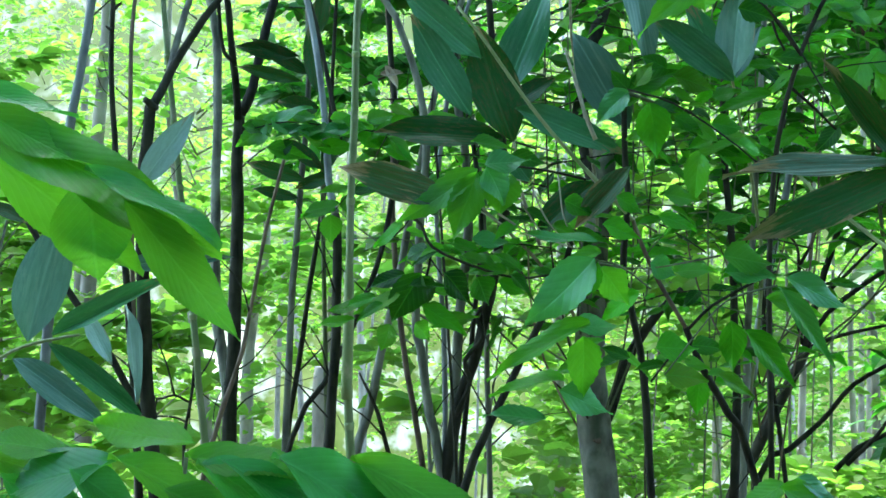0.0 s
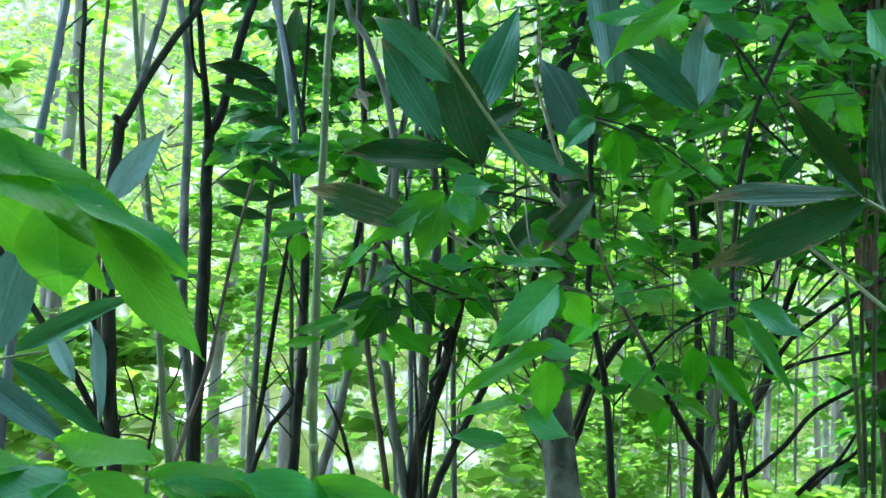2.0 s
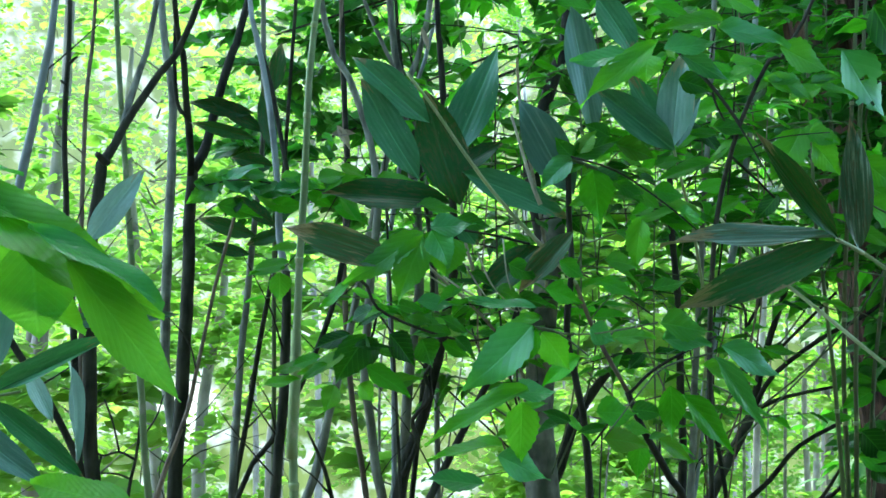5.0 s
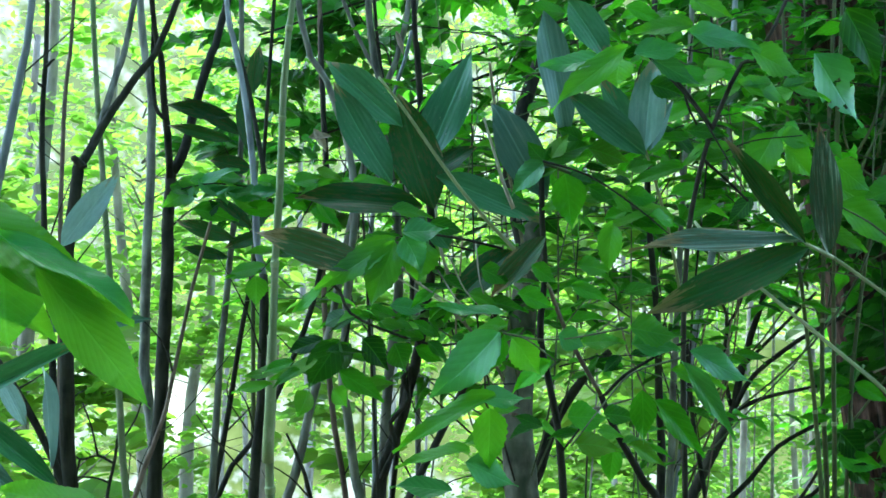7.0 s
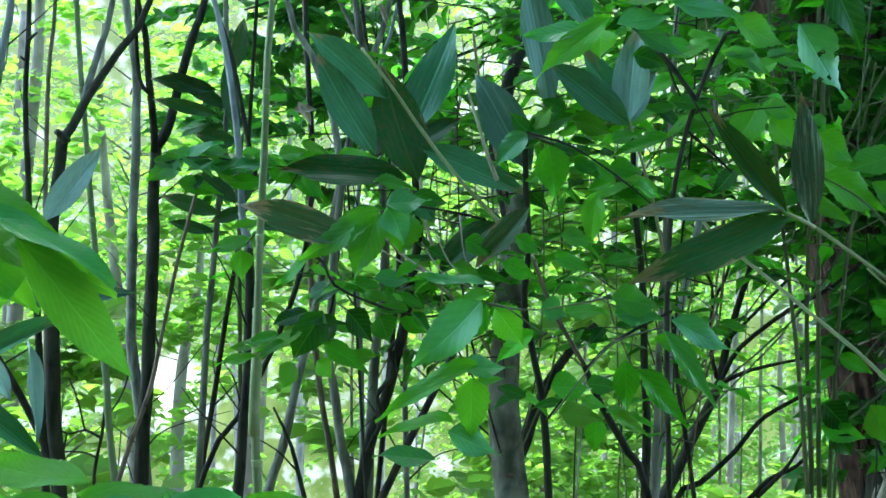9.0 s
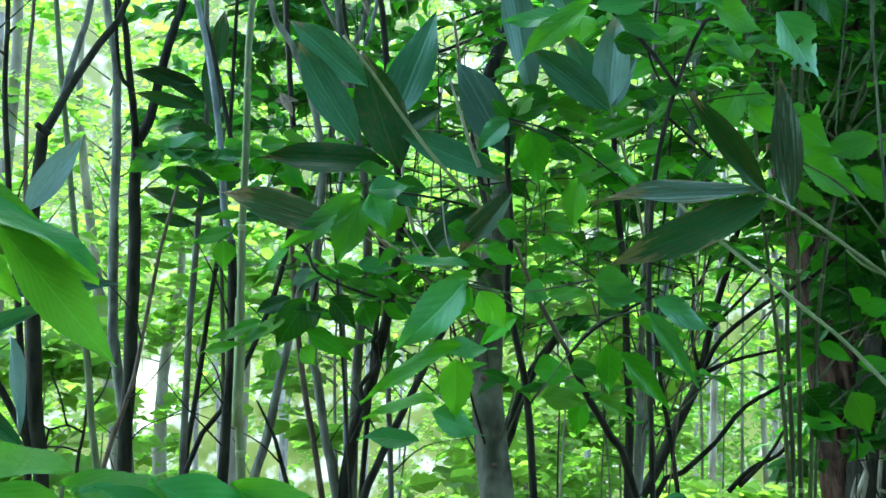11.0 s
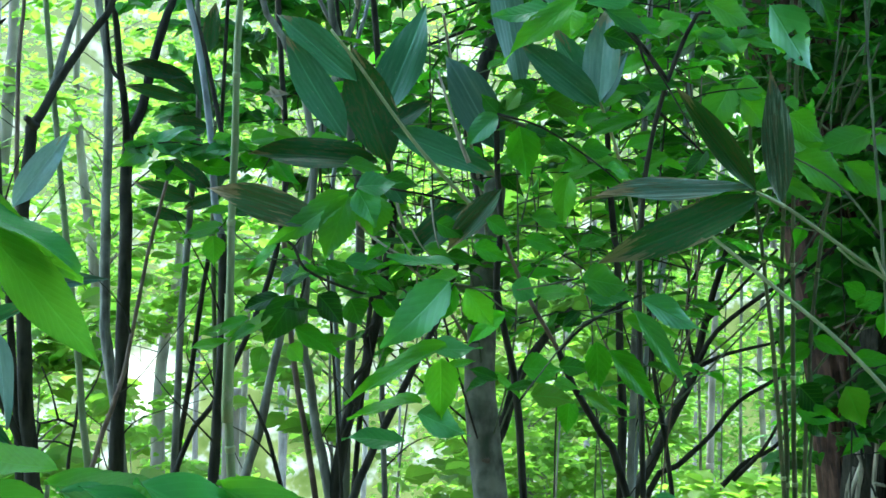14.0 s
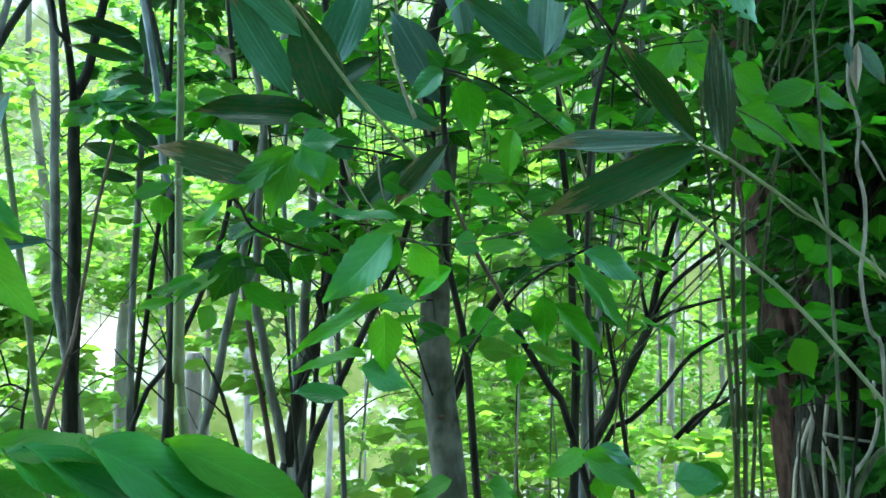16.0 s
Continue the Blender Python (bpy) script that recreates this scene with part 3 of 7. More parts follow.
stem(p, "bud", ((-0.920, 2.964, 2.158), (-0.931, 2.964, 2.164), (-0.938, 2.964, 2.170)), 0.0055, 0.0023, DARK)
stem(p, "bud", ((-0.913, 2.961, 2.217), (-0.901, 2.960, 2.229), (-0.891, 2.959, 2.236)), 0.0055, 0.0023, DARK)

p = plant("sapling", (-0.91, 3.23), "thin brown sapling stem among darker ones", "sapling", "dark saplings")
stem(p, "trunk", ((-0.909, 3.228, -0.050), (-0.917, 3.233, 0.594), (-0.939, 3.248, 1.381), (-0.954, 3.257, 1.771), (-0.958, 3.272, 2.031), (-0.959, 3.288, 2.242), (-0.951, 3.305, 2.422), (-0.937, 3.313, 2.988), (-0.926, 3.350, 3.535)), 0.0093, 0.0049, BROWN)
stem(p, "twig", ((-0.957, 3.269, 1.975), (-1.051, 3.308, 2.047), (-1.089, 3.331, 2.132)), 0.0021, 0.0010, DARK, seg=5)
stem(p, "twig", ((-0.938, 3.313, 2.943), (-0.932, 3.352, 2.990), (-0.935, 3.384, 3.049)), 0.0030, 0.0010, DARK, seg=5)
stem(p, "twig", ((-0.958, 3.270, 2.007), (-1.026, 3.278, 2.076), (-1.059, 3.321, 2.158)), 0.0023, 0.0010, DARK, seg=5)

p = plant("sapling", (-1.18, 2.99), "leaning smooth grey sapling stem", "sapling", "grey saplings")
stem(p, "trunk", ((-1.180, 2.994, -0.050), (-1.154, 2.983, 0.627), (-1.077, 2.952, 1.454), (-1.034, 2.934, 1.822), (-0.993, 2.923, 2.036), (-0.964, 2.914, 2.205), (-0.943, 2.907, 2.343), (-0.876, 2.865, 3.028), (-0.763, 2.842, 3.628)), 0.0169, 0.0075, LILAC)
stem(p, "twig", ((-1.130, 2.973, 0.887), (-1.084, 2.992, 0.978), (-0.996, 3.030, 1.042)), 0.0021, 0.0010, DARK, seg=5)
stem(p, "twig", ((-1.109, 2.965, 1.110), (-1.005, 2.903, 1.180), (-0.889, 2.833, 1.254)), 0.0018, 0.0010, DARK, seg=5)
stem(p, "twig", ((-0.971, 2.916, 2.163), (-0.971, 3.002, 2.318), (-0.991, 3.098, 2.321)), 0.0025, 0.0010, DARK, seg=5)
stem(p, "twig", ((-0.985, 2.920, 2.080), (-0.979, 2.974, 2.160), (-0.977, 2.989, 2.269)), 0.0033, 0.0010, DARK, seg=5)
stem(p, "twig", ((-0.968, 2.915, 2.177), (-0.871, 2.949, 2.288), (-0.749, 2.981, 2.428)), 0.0027, 0.0010, DARK, seg=5)

p = plant("sapling", (-0.75, 2.53), "thin brown leaning stem", "sapling", "thin stems")
stem(p, "trunk", ((-0.748, 2.529, -0.050), (-0.698, 2.531, 0.460), (-0.546, 2.538, 1.082), (-0.503, 2.540, 1.220), (-0.476, 2.545, 1.306), (-0.456, 2.550, 1.412), (-0.423, 2.551, 1.586), (-0.373, 2.550, 1.781)), 0.0073, 0.0040, BROWN)
stem(p, "twig", ((-0.460, 2.549, 1.389), (-0.478, 2.516, 1.462), (-0.530, 2.401, 1.548)), 0.0028, 0.0010, DARK, seg=5)
stem(p, "twig", ((-0.494, 2.542, 1.250), (-0.427, 2.518, 1.304), (-0.265, 2.500, 1.513)), 0.0019, 0.0010, DARK, seg=5)

p = plant("sapling", (-0.48, 3.07), "smooth grey sapling stem", "sapling", "grey saplings")
stem(p, "trunk", ((-0.475, 3.065, -0.050), (-0.468, 3.059, 0.392), (-0.448, 3.040, 0.933), (-0.441, 3.034, 1.075), (-0.428, 3.020, 1.392), (-0.409, 3.010, 1.598), (-0.395, 3.001, 1.804), (-0.377, 2.991, 2.026), (-0.390, 2.925, 2.822), (-0.458, 3.019, 3.706)), 0.0131, 0.0061, GREY)
stem(p, "twig", ((-0.401, 3.005, 1.716), (-0.255, 2.983, 1.833), (-0.058, 2.981, 1.895)), 0.0025, 0.0010, DARK, seg=5)

p = plant("sapling", (-0.55, 3.23), "thin dark sapling stem", "sapling", "thin stems")
stem(p, "trunk", ((-0.554, 3.234, -0.050), (-0.530, 3.210, 0.413), (-0.458, 3.139, 0.979), (-0.428, 3.110, 1.161), (-0.394, 3.079, 1.373), (-0.356, 3.048, 1.583), (-0.331, 3.020, 1.742), (-0.314, 2.991, 1.947), (-0.259, 2.909, 2.768), (-0.168, 2.876, 3.554)), 0.0099, 0.0044, DARK)
stem(p, "twig", ((-0.336, 3.026, 1.710), (-0.363, 3.075, 1.782), (-0.438, 3.090, 1.845)), 0.0026, 0.0010, DARK, seg=5)
stem(p, "twig", ((-0.424, 3.106, 1.190), (-0.299, 3.111, 1.316), (-0.196, 3.142, 1.385)), 0.0030, 0.0010, DARK, seg=5)
stem(p, "twig", ((-0.325, 3.011, 1.806), (-0.378, 3.065, 1.913), (-0.443, 3.052, 2.028)), 0.0022, 0.0010, DARK, seg=5)

p = plant("sapling", (-0.32, 2.60), "dark upright sapling stem", "sapling", "dark saplings")
stem(p, "trunk", ((-0.320, 2.599, -0.050), (-0.310, 2.606, 0.428), (-0.283, 2.627, 1.012), (-0.274, 2.634, 1.147), (-0.265, 2.638, 1.326), (-0.261, 2.641, 1.547), (-0.266, 2.651, 1.631)), 0.0151, 0.0105, DARK)
stem(p, "twig", ((-0.263, 2.640, 1.426), (-0.294, 2.548, 1.547), (-0.362, 2.538, 1.675)), 0.0030, 0.0010, DARK, seg=5)
stem(p, "twig", ((-0.276, 2.633, 1.123), (-0.359, 2.512, 1.248), (-0.397, 2.498, 1.303)), 0.0026, 0.0010, DARK, seg=5)
stem(p, "twig", ((-0.271, 2.636, 1.217), (-0.343, 2.633, 1.328), (-0.337, 2.638, 1.398)), 0.0026, 0.0010, DARK, seg=5)
stem(p, "upper_stem", ((-0.266, 2.651, 1.624), (-0.282, 2.658, 1.716), (-0.298, 2.661, 1.900), (-0.327, 2.664, 2.099), (-0.355, 2.670, 2.229), (-0.378, 2.676, 2.346), (-0.449, 2.729, 2.953), (-0.560, 2.687, 3.607)), 0.0098, 0.0050, LILAC)
stem(p, "branch", ((-0.253, 2.693, 1.790), (-0.293, 2.712, 1.980), (-0.323, 2.733, 2.114), (-0.368, 2.755, 2.251), (-0.387, 2.778, 2.332)), 0.0064, 0.0059, DARK)

p = plant("sapling", (-0.62, 2.76), "leaning dark grey sapling stem", "sapling", "grey saplings")
stem(p, "trunk", ((-0.618, 2.764, -0.050), (-0.562, 2.781, 0.446), (-0.396, 2.832, 1.053), (-0.315, 2.847, 1.191), (-0.252, 2.864, 1.316), (-0.203, 2.881, 1.436), (-0.153, 2.897, 1.597), (-0.130, 2.913, 1.783), (-0.133, 2.930, 1.956), (-0.146, 2.948, 2.148), (-0.158, 2.966, 2.344), (-0.193, 3.007, 3.014), (-0.164, 3.002, 3.654)), 0.0073, 0.0072, DARK)
stem(p, "twig", ((-0.304, 2.850, 1.213), (-0.321, 2.822, 1.294), (-0.351, 2.797, 1.349)), 0.0034, 0.0010, DARK, seg=5)
stem(p, "twig", ((-0.166, 2.892, 1.553), (-0.088, 2.870, 1.631), (-0.018, 2.827, 1.785)), 0.0025, 0.0010, DARK, seg=5)
stem(p, "twig", ((-0.206, 2.880, 1.429), (-0.323, 2.897, 1.560), (-0.328, 2.988, 1.708)), 0.0019, 0.0010, DARK, seg=5)
stem(p, "twig", ((-0.140, 2.905, 1.701), (-0.113, 2.882, 1.811), (-0.072, 2.817, 1.924)), 0.0025, 0.0010, DARK, seg=5)

p = plant("sapling", (-0.41, 2.91), "leaning grey sapling stem", "sapling", "grey saplings")
stem(p, "trunk", ((-0.412, 2.914, -0.050), (-0.371, 2.918, 0.401), (-0.247, 2.929, 0.953), (-0.204, 2.933, 1.105), (-0.157, 2.934, 1.319), (-0.119, 2.937, 1.489), (-0.090, 2.941, 1.645), (-0.055, 2.944, 1.833), (-0.013, 2.946, 2.023), (0.025, 2.951, 2.168), (0.079, 2.953, 2.345), (0.167, 3.013, 2.988), (0.254, 2.982, 3.629)), 0.0143, 0.0067, GREY)
stem(p, "twig", ((-0.042, 2.945, 1.893), (-0.098, 2.925, 1.981), (-0.072, 2.836, 2.086)), 0.0023, 0.0010, DARK, seg=5)
stem(p, "twig", ((-0.052, 2.944, 1.847), (-0.083, 2.910, 1.889), (-0.154, 2.842, 1.956)), 0.0023, 0.0010, DARK, seg=5)
stem(p, "twig", ((0.044, 2.951, 2.228), (0.020, 2.946, 2.291), (-0.044, 2.980, 2.323)), 0.0029, 0.0010, DARK, seg=5)

p = plant("sapling", (0.12, 2.73), "short-limbed grey sapling stem", "sapling", "grey saplings")
stem(p, "trunk", ((0.117, 2.732, -0.050), (0.086, 2.727, 0.426), (-0.009, 2.713, 1.008), (-0.035, 2.709, 1.136), (-0.059, 2.704, 1.293), (-0.068, 2.702, 1.350), (-0.059, 2.692, 1.578), (-0.042, 2.682, 1.792), (-0.061, 2.676, 1.955), (-0.117, 2.672, 2.126), (-0.185, 2.669, 2.275), (-0.294, 2.653, 2.973), (-0.425, 2.578, 3.653)), 0.0141, 0.0065, GREY)
stem(p, "twig", ((-0.031, 2.710, 1.113), (0.004, 2.690, 1.168), (0.048, 2.650, 1.216)), 0.0018, 0.0010, DARK, seg=5)

p = plant("sapling", (0.04, 2.94), "thin dark crooked sapling stem", "sapling", "thin stems")
stem(p, "trunk", ((0.036, 2.937, -0.050), (-0.013, 2.933, 0.436), (-0.159, 2.921, 1.030), (-0.190, 2.918, 1.130), (-0.228, 2.916, 1.212)), 0.0093, 0.0030, DARK)
stem(p, "twig", ((-0.120, 2.924, 0.870), (-0.218, 2.958, 0.953), (-0.307, 3.038, 1.097)), 0.0027, 0.0010, DARK, seg=5)
stem(p, "twig", ((-0.162, 2.921, 1.039), (-0.241, 2.875, 1.120), (-0.439, 2.857, 1.209)), 0.0030, 0.0010, DARK, seg=5)

p = plant("sapling", (0.02, 3.04), "upright grey sapling stem", "sapling", "grey saplings")
stem(p, "trunk", ((0.020, 3.039, -0.050), (0.022, 3.033, 0.400), (0.030, 3.014, 0.951), (0.033, 3.006, 1.141), (0.047, 2.996, 1.363), (0.072, 2.985, 1.601), (0.061, 2.976, 1.822), (0.026, 2.969, 2.028), (0.017, 2.964, 2.170), (-0.019, 2.958, 2.344), (-0.059, 2.983, 2.971), (-0.144, 2.972, 3.553)), 0.0166, 0.0083, GREY)
stem(p, "twig", ((0.064, 2.978, 1.765), (0.121, 2.983, 1.875), (0.183, 3.065, 2.017)), 0.0021, 0.0010, DARK, seg=5)
stem(p, "twig", ((0.041, 2.972, 1.937), (-0.026, 3.002, 2.006), (-0.144, 2.990, 2.098)), 0.0020, 0.0010, DARK, seg=5)
stem(p, "twig", ((0.041, 3.001, 1.261), (0.100, 3.024, 1.372), (0.147, 3.099, 1.434)), 0.0024, 0.0010, DARK, seg=5)

p = plant("vine", (-0.12, 2.78), "black twisting woody vine climbing a stem", "vine")
stem(p, "stem", ((-0.115, 2.783, -0.050), (-0.084, 2.765, 0.426), (0.011, 2.712, 1.008), (0.044, 2.694, 1.166), (0.086, 2.677, 1.281), (0.108, 2.661, 1.381), (0.129, 2.645, 1.494), (0.145, 2.630, 1.592), (0.155, 2.615, 1.717), (0.134, 2.597, 1.910), (0.122, 2.583, 2.033), (0.109, 2.567, 2.183), (0.100, 2.554, 2.276), (0.067, 2.565, 2.947), (-0.021, 2.539, 3.640)), 0.0180, 0.0048, DARK)
stem(p, "shoot", ((0.031, 2.666, 1.128), (0.067, 2.661, 1.212), (0.055, 2.659, 1.268), (0.100, 2.654, 1.325), (0.085, 2.652, 1.381), (0.124, 2.649, 1.423)), 0.0063, 0.0056, DARK)

p = plant("sapling", (-0.16, 2.43), "dark leaning sapling stem", "sapling", "dark saplings")
stem(p, "trunk", ((-0.158, 2.432, -0.050), (-0.106, 2.452, 0.414), (0.048, 2.511, 0.980), (0.087, 2.525, 1.082), (0.146, 2.537, 1.200), (0.220, 2.547, 1.346), (0.275, 2.559, 1.454), (0.317, 2.571, 1.591)), 0.0116, 0.0069, DARK)
stem(p, "twig", ((0.164, 2.539, 1.234), (0.102, 2.591, 1.337), (0.099, 2.627, 1.551)), 0.0019, 0.0010, DARK, seg=5)
stem(p, "twig", ((0.128, 2.533, 1.164), (0.119, 2.573, 1.214), (0.142, 2.542, 1.257)), 0.0023, 0.0010, DARK, seg=5)
stem(p, "twig", ((0.114, 2.530, 1.135), (0.058, 2.441, 1.242), (-0.025, 2.366, 1.368)), 0.0026, 0.0010, DARK, seg=5)

p = plant("shrub_tree", (0.48, 2.87), "mottled grey-brown young tree trunk with dark knots", "tree")
stem(p, "trunk", ((0.477, 2.870, -0.050), (0.463, 2.876, 0.403), (0.423, 2.893, 0.957), (0.399, 2.903, 1.215), (0.406, 2.915, 1.399), (0.416, 2.928, 1.554), (0.430, 2.943, 1.665), (0.447, 2.955, 1.824)), 0.0522, 0.0317, TRUNK, seg=14)
stem(p, "trunk_top", ((0.436, 2.962, 1.682), (0.402, 2.982, 1.843), (0.388, 3.002, 1.990), (0.441, 3.015, 2.189), (0.496, 3.028, 2.407), (0.518, 3.068, 3.055), (0.599, 3.066, 3.603)), 0.0269, 0.0126, DARK)
stem(p, "knot", ((0.385, 2.812, 1.272), (0.375, 2.802, 1.276), (0.368, 2.792, 1.280)), 0.0085, 0.0045, BROWN)
stem(p, "knot", ((0.407, 2.790, 1.047), (0.397, 2.780, 1.049), (0.390, 2.771, 1.051)), 0.0080, 0.0036, BROWN)
stem(p, "limb", ((0.429, 2.990, 1.032), (0.472, 3.009, 1.108), (0.525, 3.026, 1.250), (0.606, 3.042, 1.362), (0.683, 3.060, 1.435)), 0.0190, 0.0098, DARK)

p = plant("sapling", (0.74, 2.80), "dark grey upright sapling stem", "sapling", "dark saplings")
stem(p, "trunk", ((0.740, 2.800, -0.050), (0.744, 2.793, 0.413), (0.757, 2.774, 0.978), (0.761, 2.767, 1.141), (0.751, 2.759, 1.348), (0.750, 2.753, 1.495), (0.730, 2.745, 1.702), (0.717, 2.736, 1.924), (0.752, 2.705, 2.734), (0.775, 2.602, 3.560)), 0.0138, 0.0062, DARK)
stem(p, "twig", ((0.750, 2.754, 1.477), (0.813, 2.789, 1.599), (0.954, 2.799, 1.703)), 0.0029, 0.0010, DARK, seg=5)
stem(p, "twig", ((0.724, 2.741, 1.804), (0.800, 2.730, 1.926), (0.927, 2.707, 2.036)), 0.0027, 0.0010, DARK, seg=5)
stem(p, "twig", ((0.750, 2.756, 1.408), (0.737, 2.740, 1.474), (0.692, 2.665, 1.550)), 0.0029, 0.0010, DARK, seg=5)
stem(p, "twig", ((0.755, 2.776, 0.917), (0.777, 2.701, 0.992), (0.815, 2.598, 1.107)), 0.0020, 0.0010, DARK, seg=5)

p = plant("sapling", (0.79, 2.90), "grey upright sapling stem", "sapling", "grey saplings")
stem(p, "trunk", ((0.794, 2.898, -0.050), (0.797, 2.891, 0.404), (0.805, 2.873, 0.959), (0.810, 2.863, 1.189), (0.817, 2.853, 1.403), (0.822, 2.847, 1.556), (0.833, 2.837, 1.770), (0.875, 2.832, 2.697), (0.842, 2.835, 3.689)), 0.0118, 0.0064, GREY)
stem(p, "twig", ((0.853, 2.835, 2.217), (0.860, 2.800, 2.309), (0.885, 2.735, 2.393)), 0.0028, 0.0010, DARK, seg=5)
stem(p, "twig", ((0.836, 2.837, 1.840), (0.821, 2.866, 1.887), (0.837, 2.880, 1.985)), 0.0024, 0.0010, DARK, seg=5)
stem(p, "twig", ((0.808, 2.868, 1.073), (0.837, 2.856, 1.160), (0.946, 2.793, 1.191)), 0.0026, 0.0010, DARK, seg=5)
stem(p, "twig", ((0.814, 2.858, 1.303), (0.793, 2.956, 1.457), (0.810, 3.004, 1.571)), 0.0028, 0.0010, DARK, seg=5)
stem(p, "twig", ((0.824, 2.845, 1.594), (0.955, 2.867, 1.659), (1.036, 2.825, 1.708)), 0.0022, 0.0010, DARK, seg=5)

p = plant("sapling", (0.79, 3.06), "smooth grey leaning sapling stem", "sapling", "grey saplings")
stem(p, "trunk", ((0.789, 3.055, -0.050), (0.805, 3.059, 0.387), (0.856, 3.072, 0.920), (0.881, 3.079, 1.131), (0.914, 3.084, 1.361), (0.958, 3.089, 1.568), (1.003, 3.096, 1.760), (1.040, 3.100, 1.997), (1.060, 3.105, 2.253), (1.103, 3.101, 2.880), (1.219, 3.055, 3.490)), 0.0162, 0.0071, LILAC)
stem(p, "twig", ((1.083, 3.103, 2.587), (1.043, 3.103, 2.650), (1.018, 3.114, 2.732)), 0.0026, 0.0010, DARK, seg=5)
stem(p, "twig", ((0.859, 3.073, 0.948), (0.832, 3.052, 1.011), (0.720, 3.063, 1.038)), 0.0034, 0.0010, DARK, seg=5)
stem(p, "twig", ((1.089, 3.102, 2.671), (1.109, 3.166, 2.782), (1.039, 3.190, 2.856)), 0.0030, 0.0010, DARK, seg=5)

p = plant("sapling", (1.03, 2.98), "dark crooked sapling stem", "sapling", "thin stems")
stem(p, "trunk", ((1.026, 2.985, -0.050), (1.004, 2.980, 0.417), (0.936, 2.965, 0.988), (0.915, 2.960, 1.130), (0.895, 2.956, 1.257), (0.884, 2.951, 1.383), (0.877, 2.948, 1.462)), 0.0078, 0.0055, DARK)
stem(p, "twig", ((0.929, 2.963, 1.038), (0.934, 3.031, 1.190), (0.933, 3.136, 1.376)), 0.0025, 0.0010, DARK, seg=5)
stem(p, "twig", ((0.892, 2.955, 1.282), (0.880, 2.884, 1.419), (0.887, 2.823, 1.599)), 0.0023, 0.0010, DARK, seg=5)

p = plant("shrub", (0.78, 3.51), "dark branching shrub with crooked forks and bare twigs", "shrub")
stem(p, "trunk", ((0.781, 3.506, -0.050), (0.821, 3.498, 0.318), (0.942, 3.475, 0.769), (1.015, 3.465, 0.920), (1.091, 3.454, 1.074), (1.166, 3.443, 1.232)), 0.0244, 0.0166, DARK)
stem(p, "branch", ((1.166, 3.443, 1.232), (1.187, 3.438, 1.343), (1.223, 3.430, 1.481), (1.268, 3.422, 1.620), (1.295, 3.415, 1.750)), 0.0139, 0.0083, DARK)
stem(p, "branch", ((1.166, 3.443, 1.235), (1.217, 3.385, 1.355), (1.352, 3.323, 1.474), (1.465, 3.264, 1.547), (1.548, 3.206, 1.634)), 0.0092, 0.0052, DARK)
stem(p, "branch", ((1.170, 3.443, 1.235), (1.254, 3.387, 1.282), (1.398, 3.327, 1.322)), 0.0083, 0.0045, DARK)
stem(p, "branch", ((1.157, 3.443, 1.250), (1.137, 3.440, 1.361), (1.144, 3.434, 1.490), (1.185, 3.428, 1.583), (1.212, 3.421, 1.694)), 0.0074, 0.0046, DARK)
stem(p, "branch", ((1.196, 3.436, 1.380), (1.270, 3.429, 1.454), (1.379, 3.418, 1.565), (1.434, 3.413, 1.621)), 0.0065, 0.0046, DARK)
stem(p, "twig", ((1.144, 3.434, 1.490), (1.136, 3.431, 1.564), (1.093, 3.431, 1.619)), 0.0055, 0.0037, DARK)

p = plant("shrub", (0.72, 3.12), "dark arching shrub branch close to the forest floor", "shrub")
stem(p, "branch", ((0.718, 3.124, -0.050), (0.766, 3.111, 0.379), (0.908, 3.070, 0.904), (0.989, 3.063, 0.978), (1.087, 3.054, 1.069), (1.168, 3.045, 1.167), (1.290, 3.036, 1.237)), 0.0117, 0.0057, DARK)
stem(p, "branch", ((1.154, 3.157, 0.902), (1.221, 3.151, 0.970), (1.306, 3.145, 1.013), (1.356, 3.139, 1.072)), 0.0085, 0.0051, DARK)
stem(p, "branch", ((1.188, 3.155, 0.919), (1.253, 3.097, 1.012), (1.291, 3.041, 1.111)), 0.0076, 0.0041, DARK)

p = plant("bamboo_culm", (1.26, 2.97), "thin olive bamboo culm", "bamboo", "thin bamboo culms")
stem(p, "culm", ((1.265, 2.973, -0.050), (1.265, 2.967, 0.396), (1.267, 2.949, 0.942), (1.268, 2.944, 1.072), (1.255, 2.933, 1.338), (1.256, 2.921, 1.623), (1.263, 2.910, 1.876), (1.288, 2.859, 2.787), (1.272, 2.888, 3.643)), 0.0096, 0.0044, OLIVE, nodes=.3)

p = plant("bamboo_culm", (1.26, 2.87), "thin olive bamboo culm", "bamboo", "thin bamboo culms")
stem(p, "culm", ((1.263, 2.873, -0.050), (1.260, 2.867, 0.405), (1.252, 2.849, 0.961), (1.247, 2.837, 1.252), (1.245, 2.824, 1.558), (1.248, 2.811, 1.864), (1.266, 2.757, 2.754), (1.203, 2.636, 3.543)), 0.0084, 0.0043, OLIVE, nodes=.3)

p = plant("bamboo_culm", (1.27, 2.87), "thin olive bamboo culm", "bamboo", "thin bamboo culms")
stem(p, "culm", ((1.266, 2.869, -0.050), (1.251, 2.862, 0.501), (1.205, 2.842, 1.175), (1.184, 2.834, 1.405), (1.155, 2.825, 1.650), (1.130, 2.817, 1.864), (1.075, 2.759, 2.749), (1.013, 2.703, 3.632)), 0.0076, 0.0038, OLIVE, nodes=.3)

